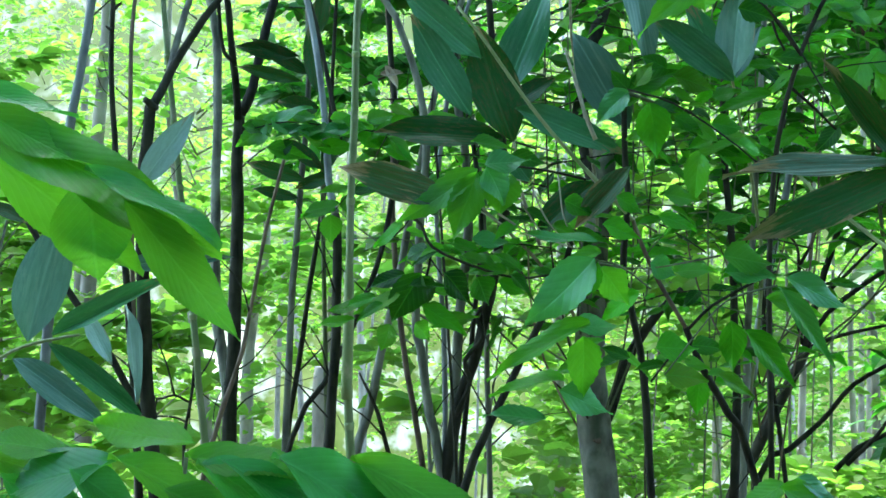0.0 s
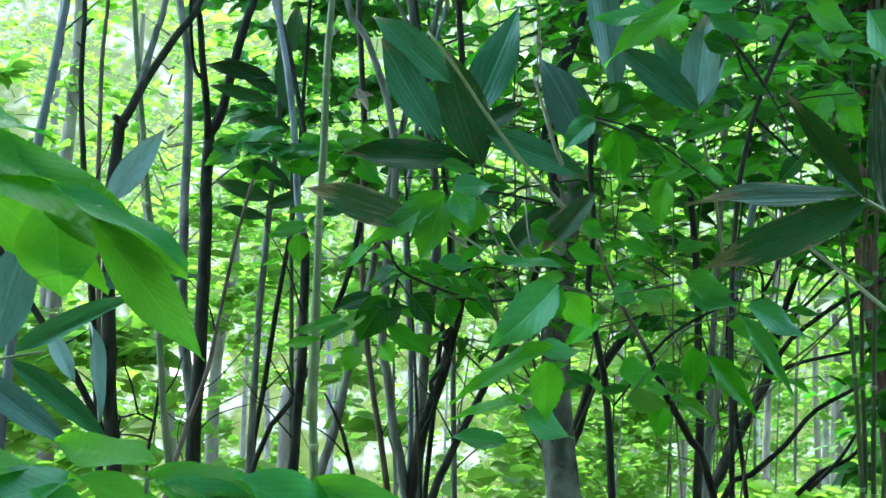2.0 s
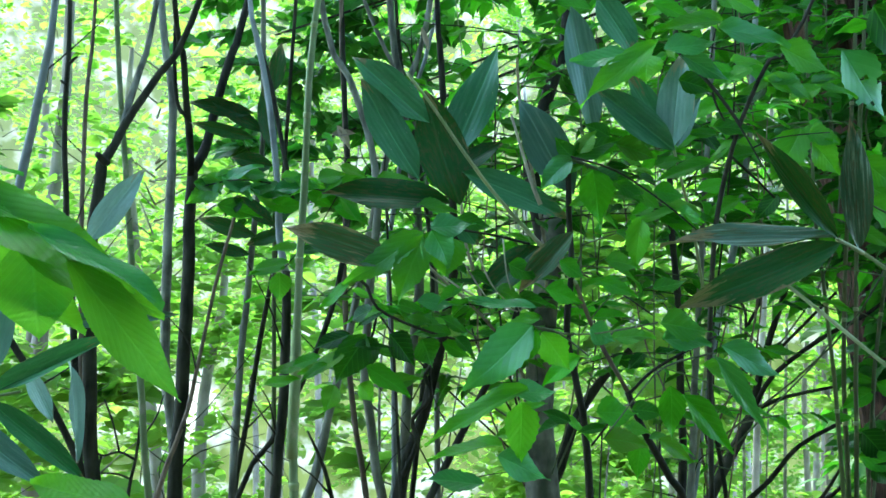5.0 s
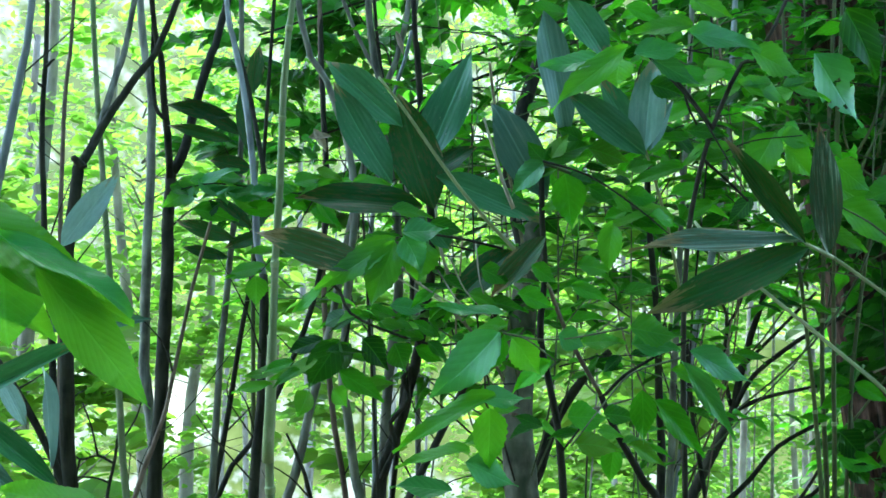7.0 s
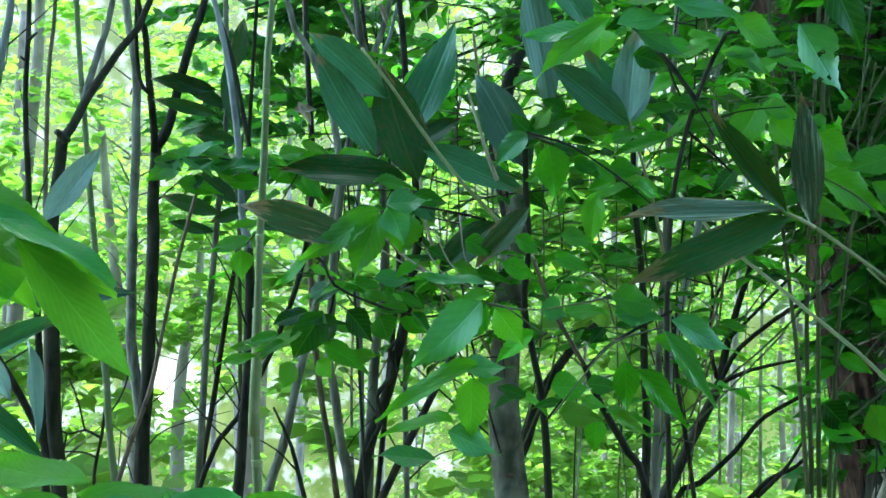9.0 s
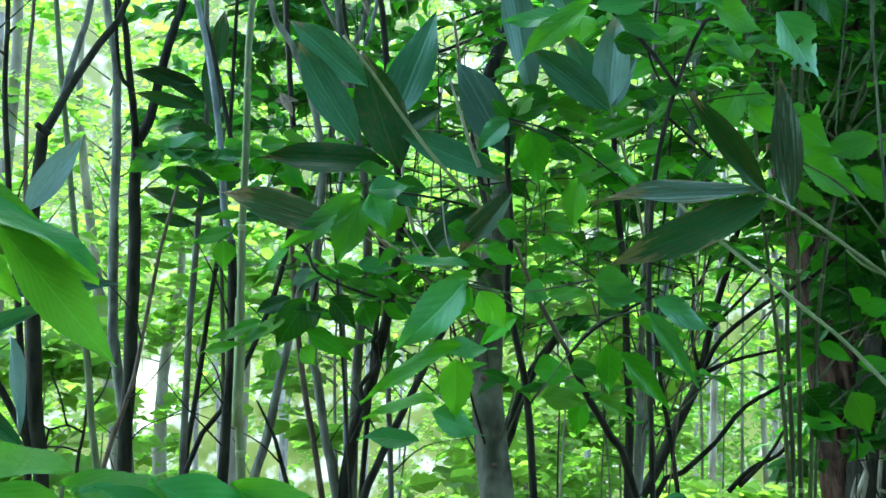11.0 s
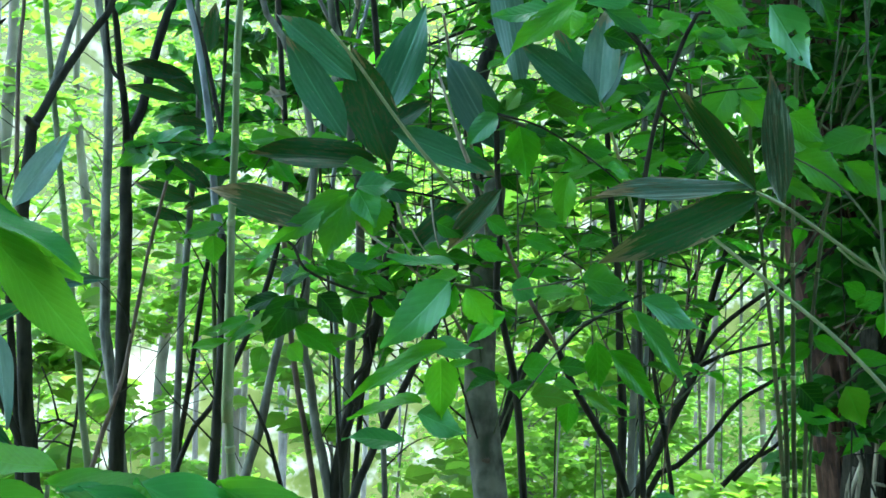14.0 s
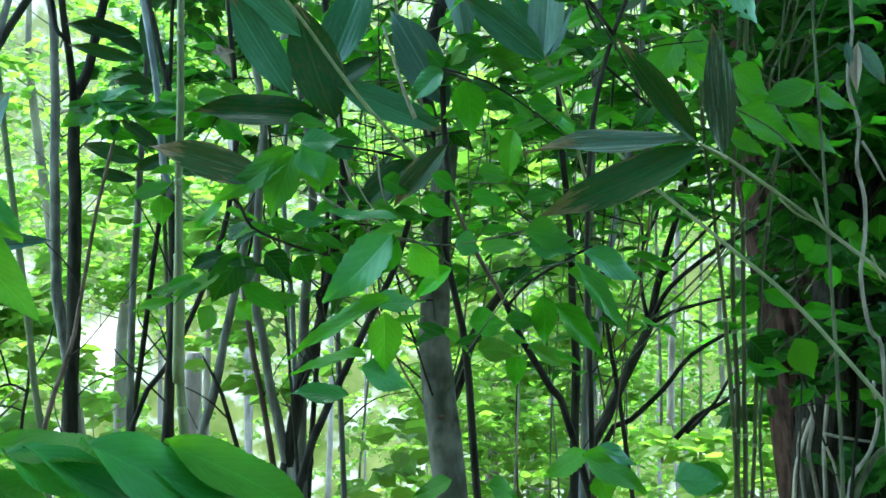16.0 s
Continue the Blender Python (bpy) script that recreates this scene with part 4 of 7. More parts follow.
p = plant("dwarf_bamboo", (1.50, 1.60), "dwarf bamboo sprig with long worn leaves on a pale stalk", "bamboo", "dwarf bamboos")
stem(p, "stalk", ((1.500, 1.599, -0.050), (1.445, 1.607, 0.446), (1.279, 1.630, 1.052), (1.163, 1.642, 1.294), (1.036, 1.655, 1.426), (0.935, 1.666, 1.510), (0.846, 1.675, 1.578), (0.766, 1.683, 1.636), (0.727, 1.687, 1.655)), 0.0041, 0.0028, STALK)
stem(p, "shoot", ((0.932, 1.666, 1.512), (0.920, 1.667, 1.538), (0.911, 1.668, 1.566)), 0.0023, 0.0028, STALK)
stem(p, "shoot", ((1.018, 1.657, 1.429), (1.009, 1.658, 1.454), (1.002, 1.659, 1.471)), 0.0018, 0.0023, STALK)
stem(p, "shoot", ((0.920, 1.667, 1.524), (0.884, 1.671, 1.539), (0.853, 1.674, 1.567)), 0.0018, 0.0023, STALK)
stem(p, "petiole", ((0.761, 1.664, 1.632), (0.724, 1.630, 1.642), (0.692, 1.597, 1.649)), 0.0036, 0.0022, STALK)
leaf(p, "worn", (0.680, 1.577, 1.652), (0.413, 1.572, 1.638), 0.047, -42, 1)
leaf(p, "old", (0.685, 1.567, 1.640), (0.432, 1.535, 1.536), 0.063, -71, 0)
leaf(p, "old", (0.680, 1.567, 1.646), (0.552, 1.538, 1.801), 0.040, -108, 3)
leaf(p, "worn", (0.767, 1.693, 1.638), (0.731, 1.627, 1.841), 0.051, -162, 3)

p = plant("dwarf_bamboo", (1.48, 1.61), "leafless pale dwarf bamboo stalk leaning across the thicket", "bamboo", "dwarf bamboos")
stem(p, "stalk", ((1.479, 1.609, -0.050), (1.431, 1.652, 0.384), (1.286, 1.780, 0.915), (1.213, 1.831, 1.078), (1.119, 1.884, 1.218), (0.989, 1.940, 1.386), (0.899, 1.992, 1.478), (0.764, 2.049, 1.603), (0.730, 2.096, 1.646), (0.674, 2.145, 1.731)), 0.0050, 0.0035, STALK)

p = plant("dwarf_bamboo", (0.03, 1.92), "dwarf bamboo with a fan of broad dark green leaves", "bamboo", "dwarf bamboos")
stem(p, "stalk", ((0.027, 1.919, 1.969), (0.079, 1.929, 1.904), (0.137, 1.940, 1.823), (0.200, 1.950, 1.744), (0.280, 1.959, 1.659), (0.350, 1.968, 1.586)), 0.0026, 0.0042, STALK)
stem(p, "stem", ((0.350, 1.968, 1.586), (0.361, 1.969, 1.554), (0.393, 1.970, 1.481), (0.447, 1.972, 1.388)), 0.0037, 0.0042, BROWN)
stem(p, "stem", ((0.818, 2.150, -0.050), (0.759, 2.119, 0.478), (0.583, 2.026, 1.124), (0.535, 2.007, 1.223), (0.482, 1.990, 1.311), (0.447, 1.972, 1.388)), 0.0089, 0.0058, DARK)
leaf(p, "sasa", (0.072, 2.020, 1.895), (-0.082, 2.020, 2.023), 0.073, -78, 1)
leaf(p, "sasa", (0.053, 2.000, 1.783), (-0.063, 2.000, 1.972), 0.074, -79, 0)
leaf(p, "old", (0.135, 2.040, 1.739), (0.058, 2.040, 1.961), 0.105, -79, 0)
leaf(p, "sasa", (0.121, 2.120, 1.836), (0.208, 2.120, 2.076), 0.092, 66, 0)
leaf(p, "old", (0.122, 2.100, 1.811), (0.219, 2.100, 1.875), 0.050, 65, 1)
leaf(p, "sasa", (0.138, 2.030, 1.802), (0.346, 2.030, 1.721), 0.068, 73, 1)
leaf(p, "blue", (0.344, 1.970, 1.754), (0.235, 1.970, 1.937), 0.086, -85, 1)
leaf(p, "dry", (0.021, 1.900, 1.616), (-0.193, 1.900, 1.680), 0.065, -72, 1)
leaf(p, "old", (0.111, 1.980, 1.735), (-0.128, 1.980, 1.757), 0.071, -66, 2)
leaf(p, "dry", (0.335, 1.900, 1.679), (0.231, 1.900, 1.571), 0.050, -67, 3)
leaf(p, "old", (0.276, 1.950, 1.653), (0.168, 1.950, 1.558), 0.070, -59, 2)
leaf(p, "sasa", (0.124, 1.980, 1.706), (0.167, 1.980, 1.659), 0.045, 75, 2)
leaf(p, "dead", (-0.136, 2.500, 1.972), (-0.104, 2.500, 1.919), 0.022, 71, 3)
leaf(p, "dead", (-0.147, 2.500, 1.951), (-0.092, 2.500, 1.957), 0.020, 70, 4)
leaf(p, "dead", (0.056, 2.200, 2.130), (0.074, 2.200, 2.079), 0.013, 75, 3)

p = plant("dwarf_bamboo", (0.98, 3.36), "dwarf bamboo with drooping blue-green leaves", "bamboo", "dwarf bamboos")
stem(p, "stalk", ((0.982, 3.358, -0.050), (0.958, 3.312, 0.370), (0.884, 3.172, 0.884), (0.835, 2.913, 1.152), (0.791, 2.651, 1.468), (0.696, 2.397, 1.680), (0.597, 2.147, 1.803), (0.513, 1.899, 1.841)), 0.0065, 0.0026, STALK)
leaf(p, "blue", (0.331, 1.930, 2.101), (0.380, 1.930, 1.855), 0.073, -14, 1)
leaf(p, "sasa", (0.366, 1.860, 2.102), (0.444, 1.860, 1.995), 0.068, 77, 1)
leaf(p, "sasa", (0.496, 1.820, 1.817), (0.354, 1.820, 1.929), 0.060, -90, 2)
leaf(p, "blue", (0.501, 1.850, 1.826), (0.514, 1.850, 1.999), 0.069, -23, 1)
leaf(p, "sasa", (0.503, 1.870, 1.827), (0.422, 1.870, 1.971), 0.053, -81, 2)
leaf(p, "blue", (0.518, 1.880, 1.833), (0.558, 1.880, 1.930), 0.036, 51, 3)

p = plant("dead_stalk", (0.46, 3.43), "bleached dead bamboo stalks", "stalk")
stem(p, "stalk", ((0.460, 3.429, -0.050), (0.456, 3.384, 0.365), (0.443, 3.246, 0.871), (0.423, 3.014, 1.459), (0.405, 2.798, 1.658), (0.352, 2.585, 1.814), (0.297, 2.374, 1.931), (0.260, 2.165, 1.989), (0.234, 1.957, 2.008)), 0.0066, 0.0026, TWIG)
stem(p, "stalk", ((0.224, 1.962, 1.904), (0.243, 1.963, 1.844), (0.261, 1.965, 1.786), (0.281, 1.966, 1.734)), 0.0021, 0.0042, TWIG)
stem(p, "stalk", ((0.506, 3.477, -0.050), (0.494, 3.432, 0.360), (0.457, 3.296, 0.862), (0.425, 3.100, 1.194), (0.357, 2.913, 1.368), (0.259, 2.729, 1.493), (0.178, 2.546, 1.563), (0.095, 2.364, 1.622), (0.047, 2.182, 1.660)), 0.0067, 0.0029, TWIG)
stem(p, "stalk", ((0.139, 2.122, 1.771), (0.150, 2.142, 1.682), (0.174, 2.161, 1.602), (0.198, 2.179, 1.545)), 0.0028, 0.0041, TWIG)
stem(p, "stalk", ((0.097, 1.880, 1.594), (0.153, 1.880, 1.560), (0.231, 1.880, 1.533)), 0.0022, 0.0013, TWIG, seg=6)
stem(p, "stalk", ((0.159, 1.900, 1.639), (0.186, 1.900, 1.581), (0.227, 1.900, 1.537)), 0.0018, 0.0011, TWIG, seg=6)
stem(p, "stalk", ((0.136, 1.860, 1.613), (0.174, 1.860, 1.557), (0.211, 1.860, 1.545)), 0.0016, 0.0010, TWIG, seg=6)
stem(p, "stalk", ((0.207, 1.920, 1.666), (0.216, 1.920, 1.594), (0.239, 1.920, 1.533)), 0.0016, 0.0010, TWIG, seg=6)
stem(p, "stalk", ((0.062, 1.900, 1.602), (0.123, 1.900, 1.567), (0.194, 1.900, 1.545)), 0.0016, 0.0010, TWIG, seg=6)

p = plant("shrub", (0.43, 2.01), "leafy shrub with thin dark stems and oval leaves", "shrub", "leafy shrubs")
stem(p, "stem", ((0.430, 2.012, -0.050), (0.418, 2.005, 0.486), (0.382, 1.985, 1.141), (0.370, 1.979, 1.312), (0.352, 1.976, 1.396), (0.333, 1.973, 1.496), (0.339, 1.968, 1.607), (0.334, 1.964, 1.713), (0.333, 1.959, 1.824)), 0.0081, 0.0053, DARK)
stem(p, "twig", ((0.338, 1.959, 1.820), (0.411, 1.981, 1.796), (0.480, 2.004, 1.762), (0.540, 2.027, 1.732), (0.590, 2.051, 1.704)), 0.0037, 0.0039, GREENSTEM)
stem(p, "twig", ((0.448, 1.972, 1.381), (0.494, 1.967, 1.428), (0.568, 1.962, 1.471), (0.610, 1.958, 1.492)), 0.0032, 0.0026, DARK)
stem(p, "twig", ((-0.068, 1.940, 1.595), (-0.040, 1.939, 1.577), (-0.019, 1.940, 1.536), (0.051, 1.938, 1.503), (0.133, 1.934, 1.480), (0.195, 1.931, 1.486)), 0.0031, 0.0021, DARK)
stem(p, "twig", ((-0.022, 1.990, 1.537), (-0.026, 1.992, 1.500), (-0.039, 1.994, 1.457)), 0.0026, 0.0026, DARK)
stem(p, "twig", ((0.251, 1.871, 1.653), (0.191, 1.873, 1.667), (0.130, 1.876, 1.677)), 0.0025, 0.0020, DARK)
stem(p, "twig", ((0.345, 1.780, 1.309), (0.377, 1.776, 1.352), (0.386, 1.775, 1.371)), 0.0019, 0.0019, DARK)
stem(p, "twig", ((0.290, 1.624, 1.496), (0.237, 1.627, 1.505), (0.211, 1.628, 1.509)), 0.0017, 0.0017, GREENSTEM)
leaf(p, "lit_leaf", (0.061, 1.880, 1.672), (-0.081, 1.880, 1.577), 0.060, -64, 0)
leaf(p, "lit_leaf", (0.059, 1.860, 1.665), (0.017, 1.860, 1.542), 0.066, -71, 1)
leaf(p, "lit_leaf", (0.110, 1.900, 1.666), (0.101, 1.900, 1.590), 0.078, 16, 2)
leaf(p, "sheen", (0.073, 1.860, 1.678), (0.153, 1.860, 1.691), 0.056, 49, 0)
leaf(p, "sheen", (0.076, 1.860, 1.675), (0.113, 1.860, 1.611), 0.070, 58, 1)
leaf(p, "lit_leaf", (0.050, 1.920, 1.724), (0.130, 1.920, 1.719), 0.035, 46, 2)
leaf(p, "sheen", (0.206, 1.450, 1.511), (0.112, 1.450, 1.420), 0.070, -61, 0)
leaf(p, "leaf", (0.217, 1.500, 1.509), (0.172, 1.500, 1.446), 0.050, -65, 1)
leaf(p, "lit_leaf", (0.222, 1.500, 1.521), (0.153, 1.500, 1.495), 0.038, -37, 2)
leaf(p, "sheen", (0.219, 1.520, 1.536), (0.121, 1.520, 1.550), 0.036, -31, 0)
leaf(p, "lit_leaf", (0.197, 1.500, 1.403), (0.199, 1.500, 1.314), 0.053, -5, 1)
leaf(p, "lit_leaf", (0.204, 1.480, 1.422), (0.055, 1.480, 1.353), 0.040, -44, 2)
leaf(p, "sheen", (0.180, 1.500, 1.416), (0.256, 1.500, 1.421), 0.045, 35, 0)
leaf(p, "lit_leaf", (0.214, 1.550, 1.363), (0.158, 1.550, 1.346), 0.026, -43, 1)
leaf(p, "lit_leaf", (0.170, 1.500, 1.342), (0.063, 1.500, 1.330), 0.037, -27, 2)
leaf(p, "sheen", (0.163, 1.500, 1.327), (0.240, 1.500, 1.297), 0.052, 49, 0)
leaf(p, "sheen", (0.146, 1.520, 1.285), (0.057, 1.520, 1.293), 0.040, -36, 1)
leaf(p, "lit_leaf", (0.249, 1.700, 1.499), (0.301, 1.700, 1.441), 0.057, 79, 2)
leaf(p, "sheen", (0.314, 1.620, 1.506), (0.355, 1.620, 1.489), 0.041, 73, 0)
leaf(p, "lit_leaf", (0.356, 1.660, 1.493), (0.427, 1.660, 1.499), 0.043, 43, 1)
leaf(p, "leaf", (0.320, 1.750, 1.459), (0.253, 1.750, 1.410), 0.039, -53, 2)
leaf(p, "leaf", (0.348, 1.750, 1.368), (0.418, 1.750, 1.370), 0.057, 54, 0)
leaf(p, "leaf", (0.366, 1.780, 1.322), (0.443, 1.780, 1.315), 0.052, 54, 1)
leaf(p, "leaf", (0.456, 1.900, 1.304), (0.449, 1.900, 1.235), 0.042, 22, 2)
leaf(p, "lit_leaf", (0.419, 1.600, 1.516), (0.500, 1.600, 1.508), 0.060, 51, 0)
leaf(p, "sheen", (0.422, 1.600, 1.493), (0.499, 1.600, 1.491), 0.057, 44, 1)
leaf(p, "sheen", (0.470, 1.500, 1.471), (0.558, 1.500, 1.360), 0.031, 75, 2)
leaf(p, "sheen", (0.497, 1.550, 1.484), (0.600, 1.550, 1.439), 0.048, 55, 0)
leaf(p, "lit_leaf", (0.483, 1.600, 1.454), (0.570, 1.600, 1.431), 0.037, 51, 1)
leaf(p, "leaf", (0.490, 1.750, 1.397), (0.587, 1.750, 1.305), 0.047, 66, 2)
leaf(p, "leaf", (0.479, 1.780, 1.411), (0.485, 1.780, 1.320), 0.047, -2, 0)
leaf(p, "leaf", (0.418, 1.800, 1.369), (0.476, 1.800, 1.365), 0.041, 56, 1)
leaf(p, "leaf", (0.461, 1.800, 1.319), (0.529, 1.800, 1.284), 0.030, 60, 2)
leaf(p, "leaf", (0.613, 1.700, 1.477), (0.677, 1.700, 1.470), 0.016, 60, 0)
leaf(p, "leaf", (-0.040, 1.950, 1.489), (-0.097, 1.950, 1.393), 0.067, -72, 1)
leaf(p, "leaf", (-0.020, 1.960, 1.481), (-0.057, 1.960, 1.419), 0.058, -61, 2)
leaf(p, "leaf", (-0.078, 1.950, 1.450), (-0.164, 1.950, 1.414), 0.038, -49, 0)
leaf(p, "leaf", (-0.070, 1.970, 1.489), (-0.141, 1.970, 1.460), 0.039, -50, 1)
leaf(p, "leaf", (0.001, 1.960, 1.489), (0.056, 1.960, 1.436), 0.056, 58, 2)
leaf(p, "leaf", (0.061, 1.930, 1.482), (0.086, 1.930, 1.432), 0.059, 59, 0)
leaf(p, "leaf", (-0.039, 1.950, 1.430), (0.047, 1.950, 1.380), 0.048, 56, 1)
leaf(p, "lit_leaf", (-0.052, 1.970, 1.397), (-0.021, 1.970, 1.367), 0.041, 55, 2)
leaf(p, "leaf", (-0.097, 1.970, 1.395), (-0.113, 1.970, 1.345), 0.049, -63, 0)
leaf(p, "leaf", (-0.164, 1.990, 1.404), (-0.241, 1.990, 1.391), 0.030, -37, 1)
leaf(p, "leaf", (0.001, 1.950, 1.535), (-0.084, 1.950, 1.514), 0.032, -41, 2)
leaf(p, "sheen", (0.052, 1.940, 1.550), (0.128, 1.940, 1.547), 0.038, 51, 0)
leaf(p, "leaf", (0.065, 1.950, 1.531), (-0.002, 1.950, 1.551), 0.029, -45, 1)
leaf(p, "leaf", (0.115, 1.940, 1.491), (0.053, 1.940, 1.498), 0.035, -49, 2)
leaf(p, "leaf", (0.099, 1.930, 1.475), (0.156, 1.930, 1.450), 0.035, 54, 0)
leaf(p, "leaf", (-0.123, 1.970, 1.447), (-0.183, 1.970, 1.426), 0.030, -49, 1)
leaf(p, "lit_leaf", (0.002, 1.980, 1.395), (0.064, 1.980, 1.414), 0.036, 47, 2)
leaf(p, "leaf", (0.123, 1.950, 1.704), (0.195, 1.950, 1.689), 0.036, 65, 0)
leaf(p, "leaf", (0.216, 1.900, 1.619), (0.270, 1.900, 1.594), 0.047, 64, 1)
leaf(p, "leaf", (0.275, 1.850, 1.573), (0.345, 1.850, 1.554), 0.041, 63, 2)
leaf(p, "leaf", (0.300, 1.850, 1.623), (0.350, 1.850, 1.593), 0.035, 66, 0)
leaf(p, "leaf", (0.362, 1.800, 1.587), (0.430, 1.800, 1.564), 0.034, 65, 1)
leaf(p, "lit_leaf", (0.375, 1.820, 1.622), (0.439, 1.820, 1.618), 0.039, 63, 2)
leaf(p, "leaf", (0.458, 1.820, 1.574), (0.523, 1.820, 1.594), 0.034, 43, 0)
leaf(p, "leaf", (0.314, 1.800, 1.347), (0.261, 1.800, 1.366), 0.025, -57, 1)
leaf(p, "lit_leaf", (0.443, 1.840, 1.698), (0.432, 1.840, 1.607), 0.048, 26, 2)
stem(p, "twig", ((0.420, 1.620, 1.517), (0.323, 1.620, 1.499), (0.262, 1.620, 1.499)), 0.0018, 0.0011, GREENSTEM, seg=6)
stem(p, "twig", ((0.484, 1.550, 1.473), (0.413, 1.550, 1.452), (0.371, 1.550, 1.408), (0.321, 1.550, 1.344)), 0.0018, 0.0011, GREENSTEM, seg=6)
stem(p, "twig", ((0.215, 1.500, 1.509), (0.248, 1.500, 1.501), (0.292, 1.500, 1.469)), 0.0018, 0.0011, GREENSTEM, seg=6)
stem(p, "twig", ((0.193, 1.500, 1.405), (0.191, 1.500, 1.461), (0.215, 1.500, 1.507)), 0.0016, 0.0010, DARK, seg=6)
leaf(p, "lit_leaf", (0.510, 1.600, 1.177), (0.441, 1.600, 1.140), 0.046, -39, 0)
leaf(p, "lit_leaf", (0.497, 1.580, 1.177), (0.603, 1.580, 1.119), 0.061, 51, 1)
leaf(p, "lit_leaf", (0.529, 1.600, 1.152), (0.549, 1.600, 1.097), 0.060, 74, 2)
leaf(p, "sheen", (0.526, 1.600, 1.185), (0.601, 1.600, 1.151), 0.034, 36, 0)
leaf(p, "sheen", (0.696, 1.750, 1.094), (0.782, 1.750, 1.096), 0.074, 42, 1)
leaf(p, "lit_leaf", (0.355, 1.620, 1.126), (0.412, 1.620, 1.107), 0.047, 40, 2)
leaf(p, "leaf", (0.302, 1.620, 1.137), (0.241, 1.620, 1.113), 0.042, -36, 0)
leaf(p, "leaf", (-0.075, 1.988, 1.582), (-0.132, 2.012, 1.536), 0.033, -64, 0)
leaf(p, "lit_leaf", (-0.069, 1.983, 1.569), (-0.011, 2.008, 1.554), 0.026, 48, 1)
leaf(p, "leaf", (-0.028, 1.911, 1.536), (-0.072, 1.933, 1.513), 0.044, -47, 1)
leaf(p, "leaf", (-0.022, 2.007, 1.534), (0.043, 1.995, 1.526), 0.023, 46, 3)
leaf(p, "leaf", (-0.008, 1.981, 1.531), (-0.065, 2.000, 1.503), 0.028, -59, 2)
leaf(p, "leaf", (0.012, 2.004, 1.532), (0.070, 2.025, 1.498), 0.036, 38, 2)
leaf(p, "leaf", (0.022, 2.005, 1.534), (-0.028, 2.031, 1.524), 0.029, -54, 1)
leaf(p, "leaf", (0.056, 1.985, 1.521), (0.111, 1.957, 1.496), 0.029, 21, 2)
leaf(p, "lit_leaf", (0.080, 1.941, 1.509), (0.027, 1.959, 1.524), 0.029, -39, 1)
leaf(p, "lit_leaf", (0.079, 2.009, 1.510), (0.139, 1.981, 1.513), 0.024, 40, 3)
leaf(p, "lit_leaf", (0.106, 1.959, 1.498), (0.034, 1.988, 1.488), 0.029, -34, 1)
leaf(p, "leaf", (0.119, 1.925, 1.487), (0.162, 1.903, 1.452), 0.036, 15, 2)
leaf(p, "leaf", (0.144, 1.939, 1.494), (0.088, 1.916, 1.527), 0.029, -54, 1)
leaf(p, "leaf", (0.162, 1.959, 1.491), (0.230, 1.933, 1.479), 0.026, 35, 2)
leaf(p, "leaf", (-0.150, 2.003, 1.432), (-0.215, 1.990, 1.418), 0.036, -40, 0)
leaf(p, "leaf", (-0.133, 1.985, 1.431), (-0.070, 1.995, 1.437), 0.031, 30, 2)
leaf(p, "leaf", (-0.109, 1.939, 1.433), (-0.156, 1.915, 1.406), 0.026, -34, 2)
leaf(p, "leaf", (-0.114, 2.021, 1.423), (-0.037, 2.029, 1.431), 0.040, 36, 0)
leaf(p, "leaf", (-0.094, 1.996, 1.441), (-0.154, 1.989, 1.409), 0.023, -41, 1)
leaf(p, "leaf", (-0.063, 1.947, 1.464), (0.010, 1.939, 1.472), 0.028, 36, 2)
leaf(p, "leaf", (-0.047, 1.974, 1.444), (-0.115, 1.998, 1.441), 0.029, -31, 0)
leaf(p, "leaf", (-0.024, 1.977, 1.455), (0.049, 2.004, 1.453), 0.035, 33, 3)
leaf(p, "leaf", (-0.019, 2.010, 1.471), (-0.066, 2.000, 1.467), 0.024, -45, 3)
leaf(p, "leaf", (0.134, 1.891, 1.581), (0.086, 1.866, 1.551), 0.030, -35, 3)
leaf(p, "leaf", (0.150, 1.928, 1.602), (0.193, 1.901, 1.579), 0.027, 39, 3)
leaf(p, "leaf", (0.167, 1.927, 1.584), (0.103, 1.930, 1.590), 0.021, -49, 0)
leaf(p, "lit_leaf", (0.191, 1.917, 1.573), (0.254, 1.905, 1.554), 0.045, 29, 2)
leaf(p, "lit_leaf", (0.225, 1.968, 1.575), (0.150, 1.948, 1.582), 0.023, -52, 3)
leaf(p, "leaf", (0.231, 1.927, 1.557), (0.306, 1.918, 1.550), 0.043, 32, 2)
leaf(p, "leaf", (0.245, 1.940, 1.558), (0.193, 1.927, 1.539), 0.025, -31, 3)
leaf(p, "lit_leaf", (0.281, 1.853, 1.372), (0.215, 1.838, 1.367), 0.022, -36, 3)
leaf(p, "lit_leaf", (0.319, 1.905, 1.350), (0.371, 1.884, 1.302), 0.021, 35, 1)
leaf(p, "leaf", (0.323, 1.858, 1.348), (0.256, 1.867, 1.326), 0.035, -24, 3)
leaf(p, "lit_leaf", (0.373, 1.887, 1.337), (0.429, 1.860, 1.344), 0.019, 47, 2)
leaf(p, "leaf", (0.389, 1.886, 1.328), (0.335, 1.868, 1.325), 0.028, -37, 2)
leaf(p, "lit_leaf", (0.422, 1.882, 1.330), (0.469, 1.872, 1.327), 0.034, 38, 2)
leaf(p, "leaf", (0.429, 1.858, 1.321), (0.379, 1.829, 1.314), 0.036, -15, 3)
leaf(p, "lit_leaf", (0.482, 1.950, 1.303), (0.558, 1.974, 1.305), 0.035, 21, 0)

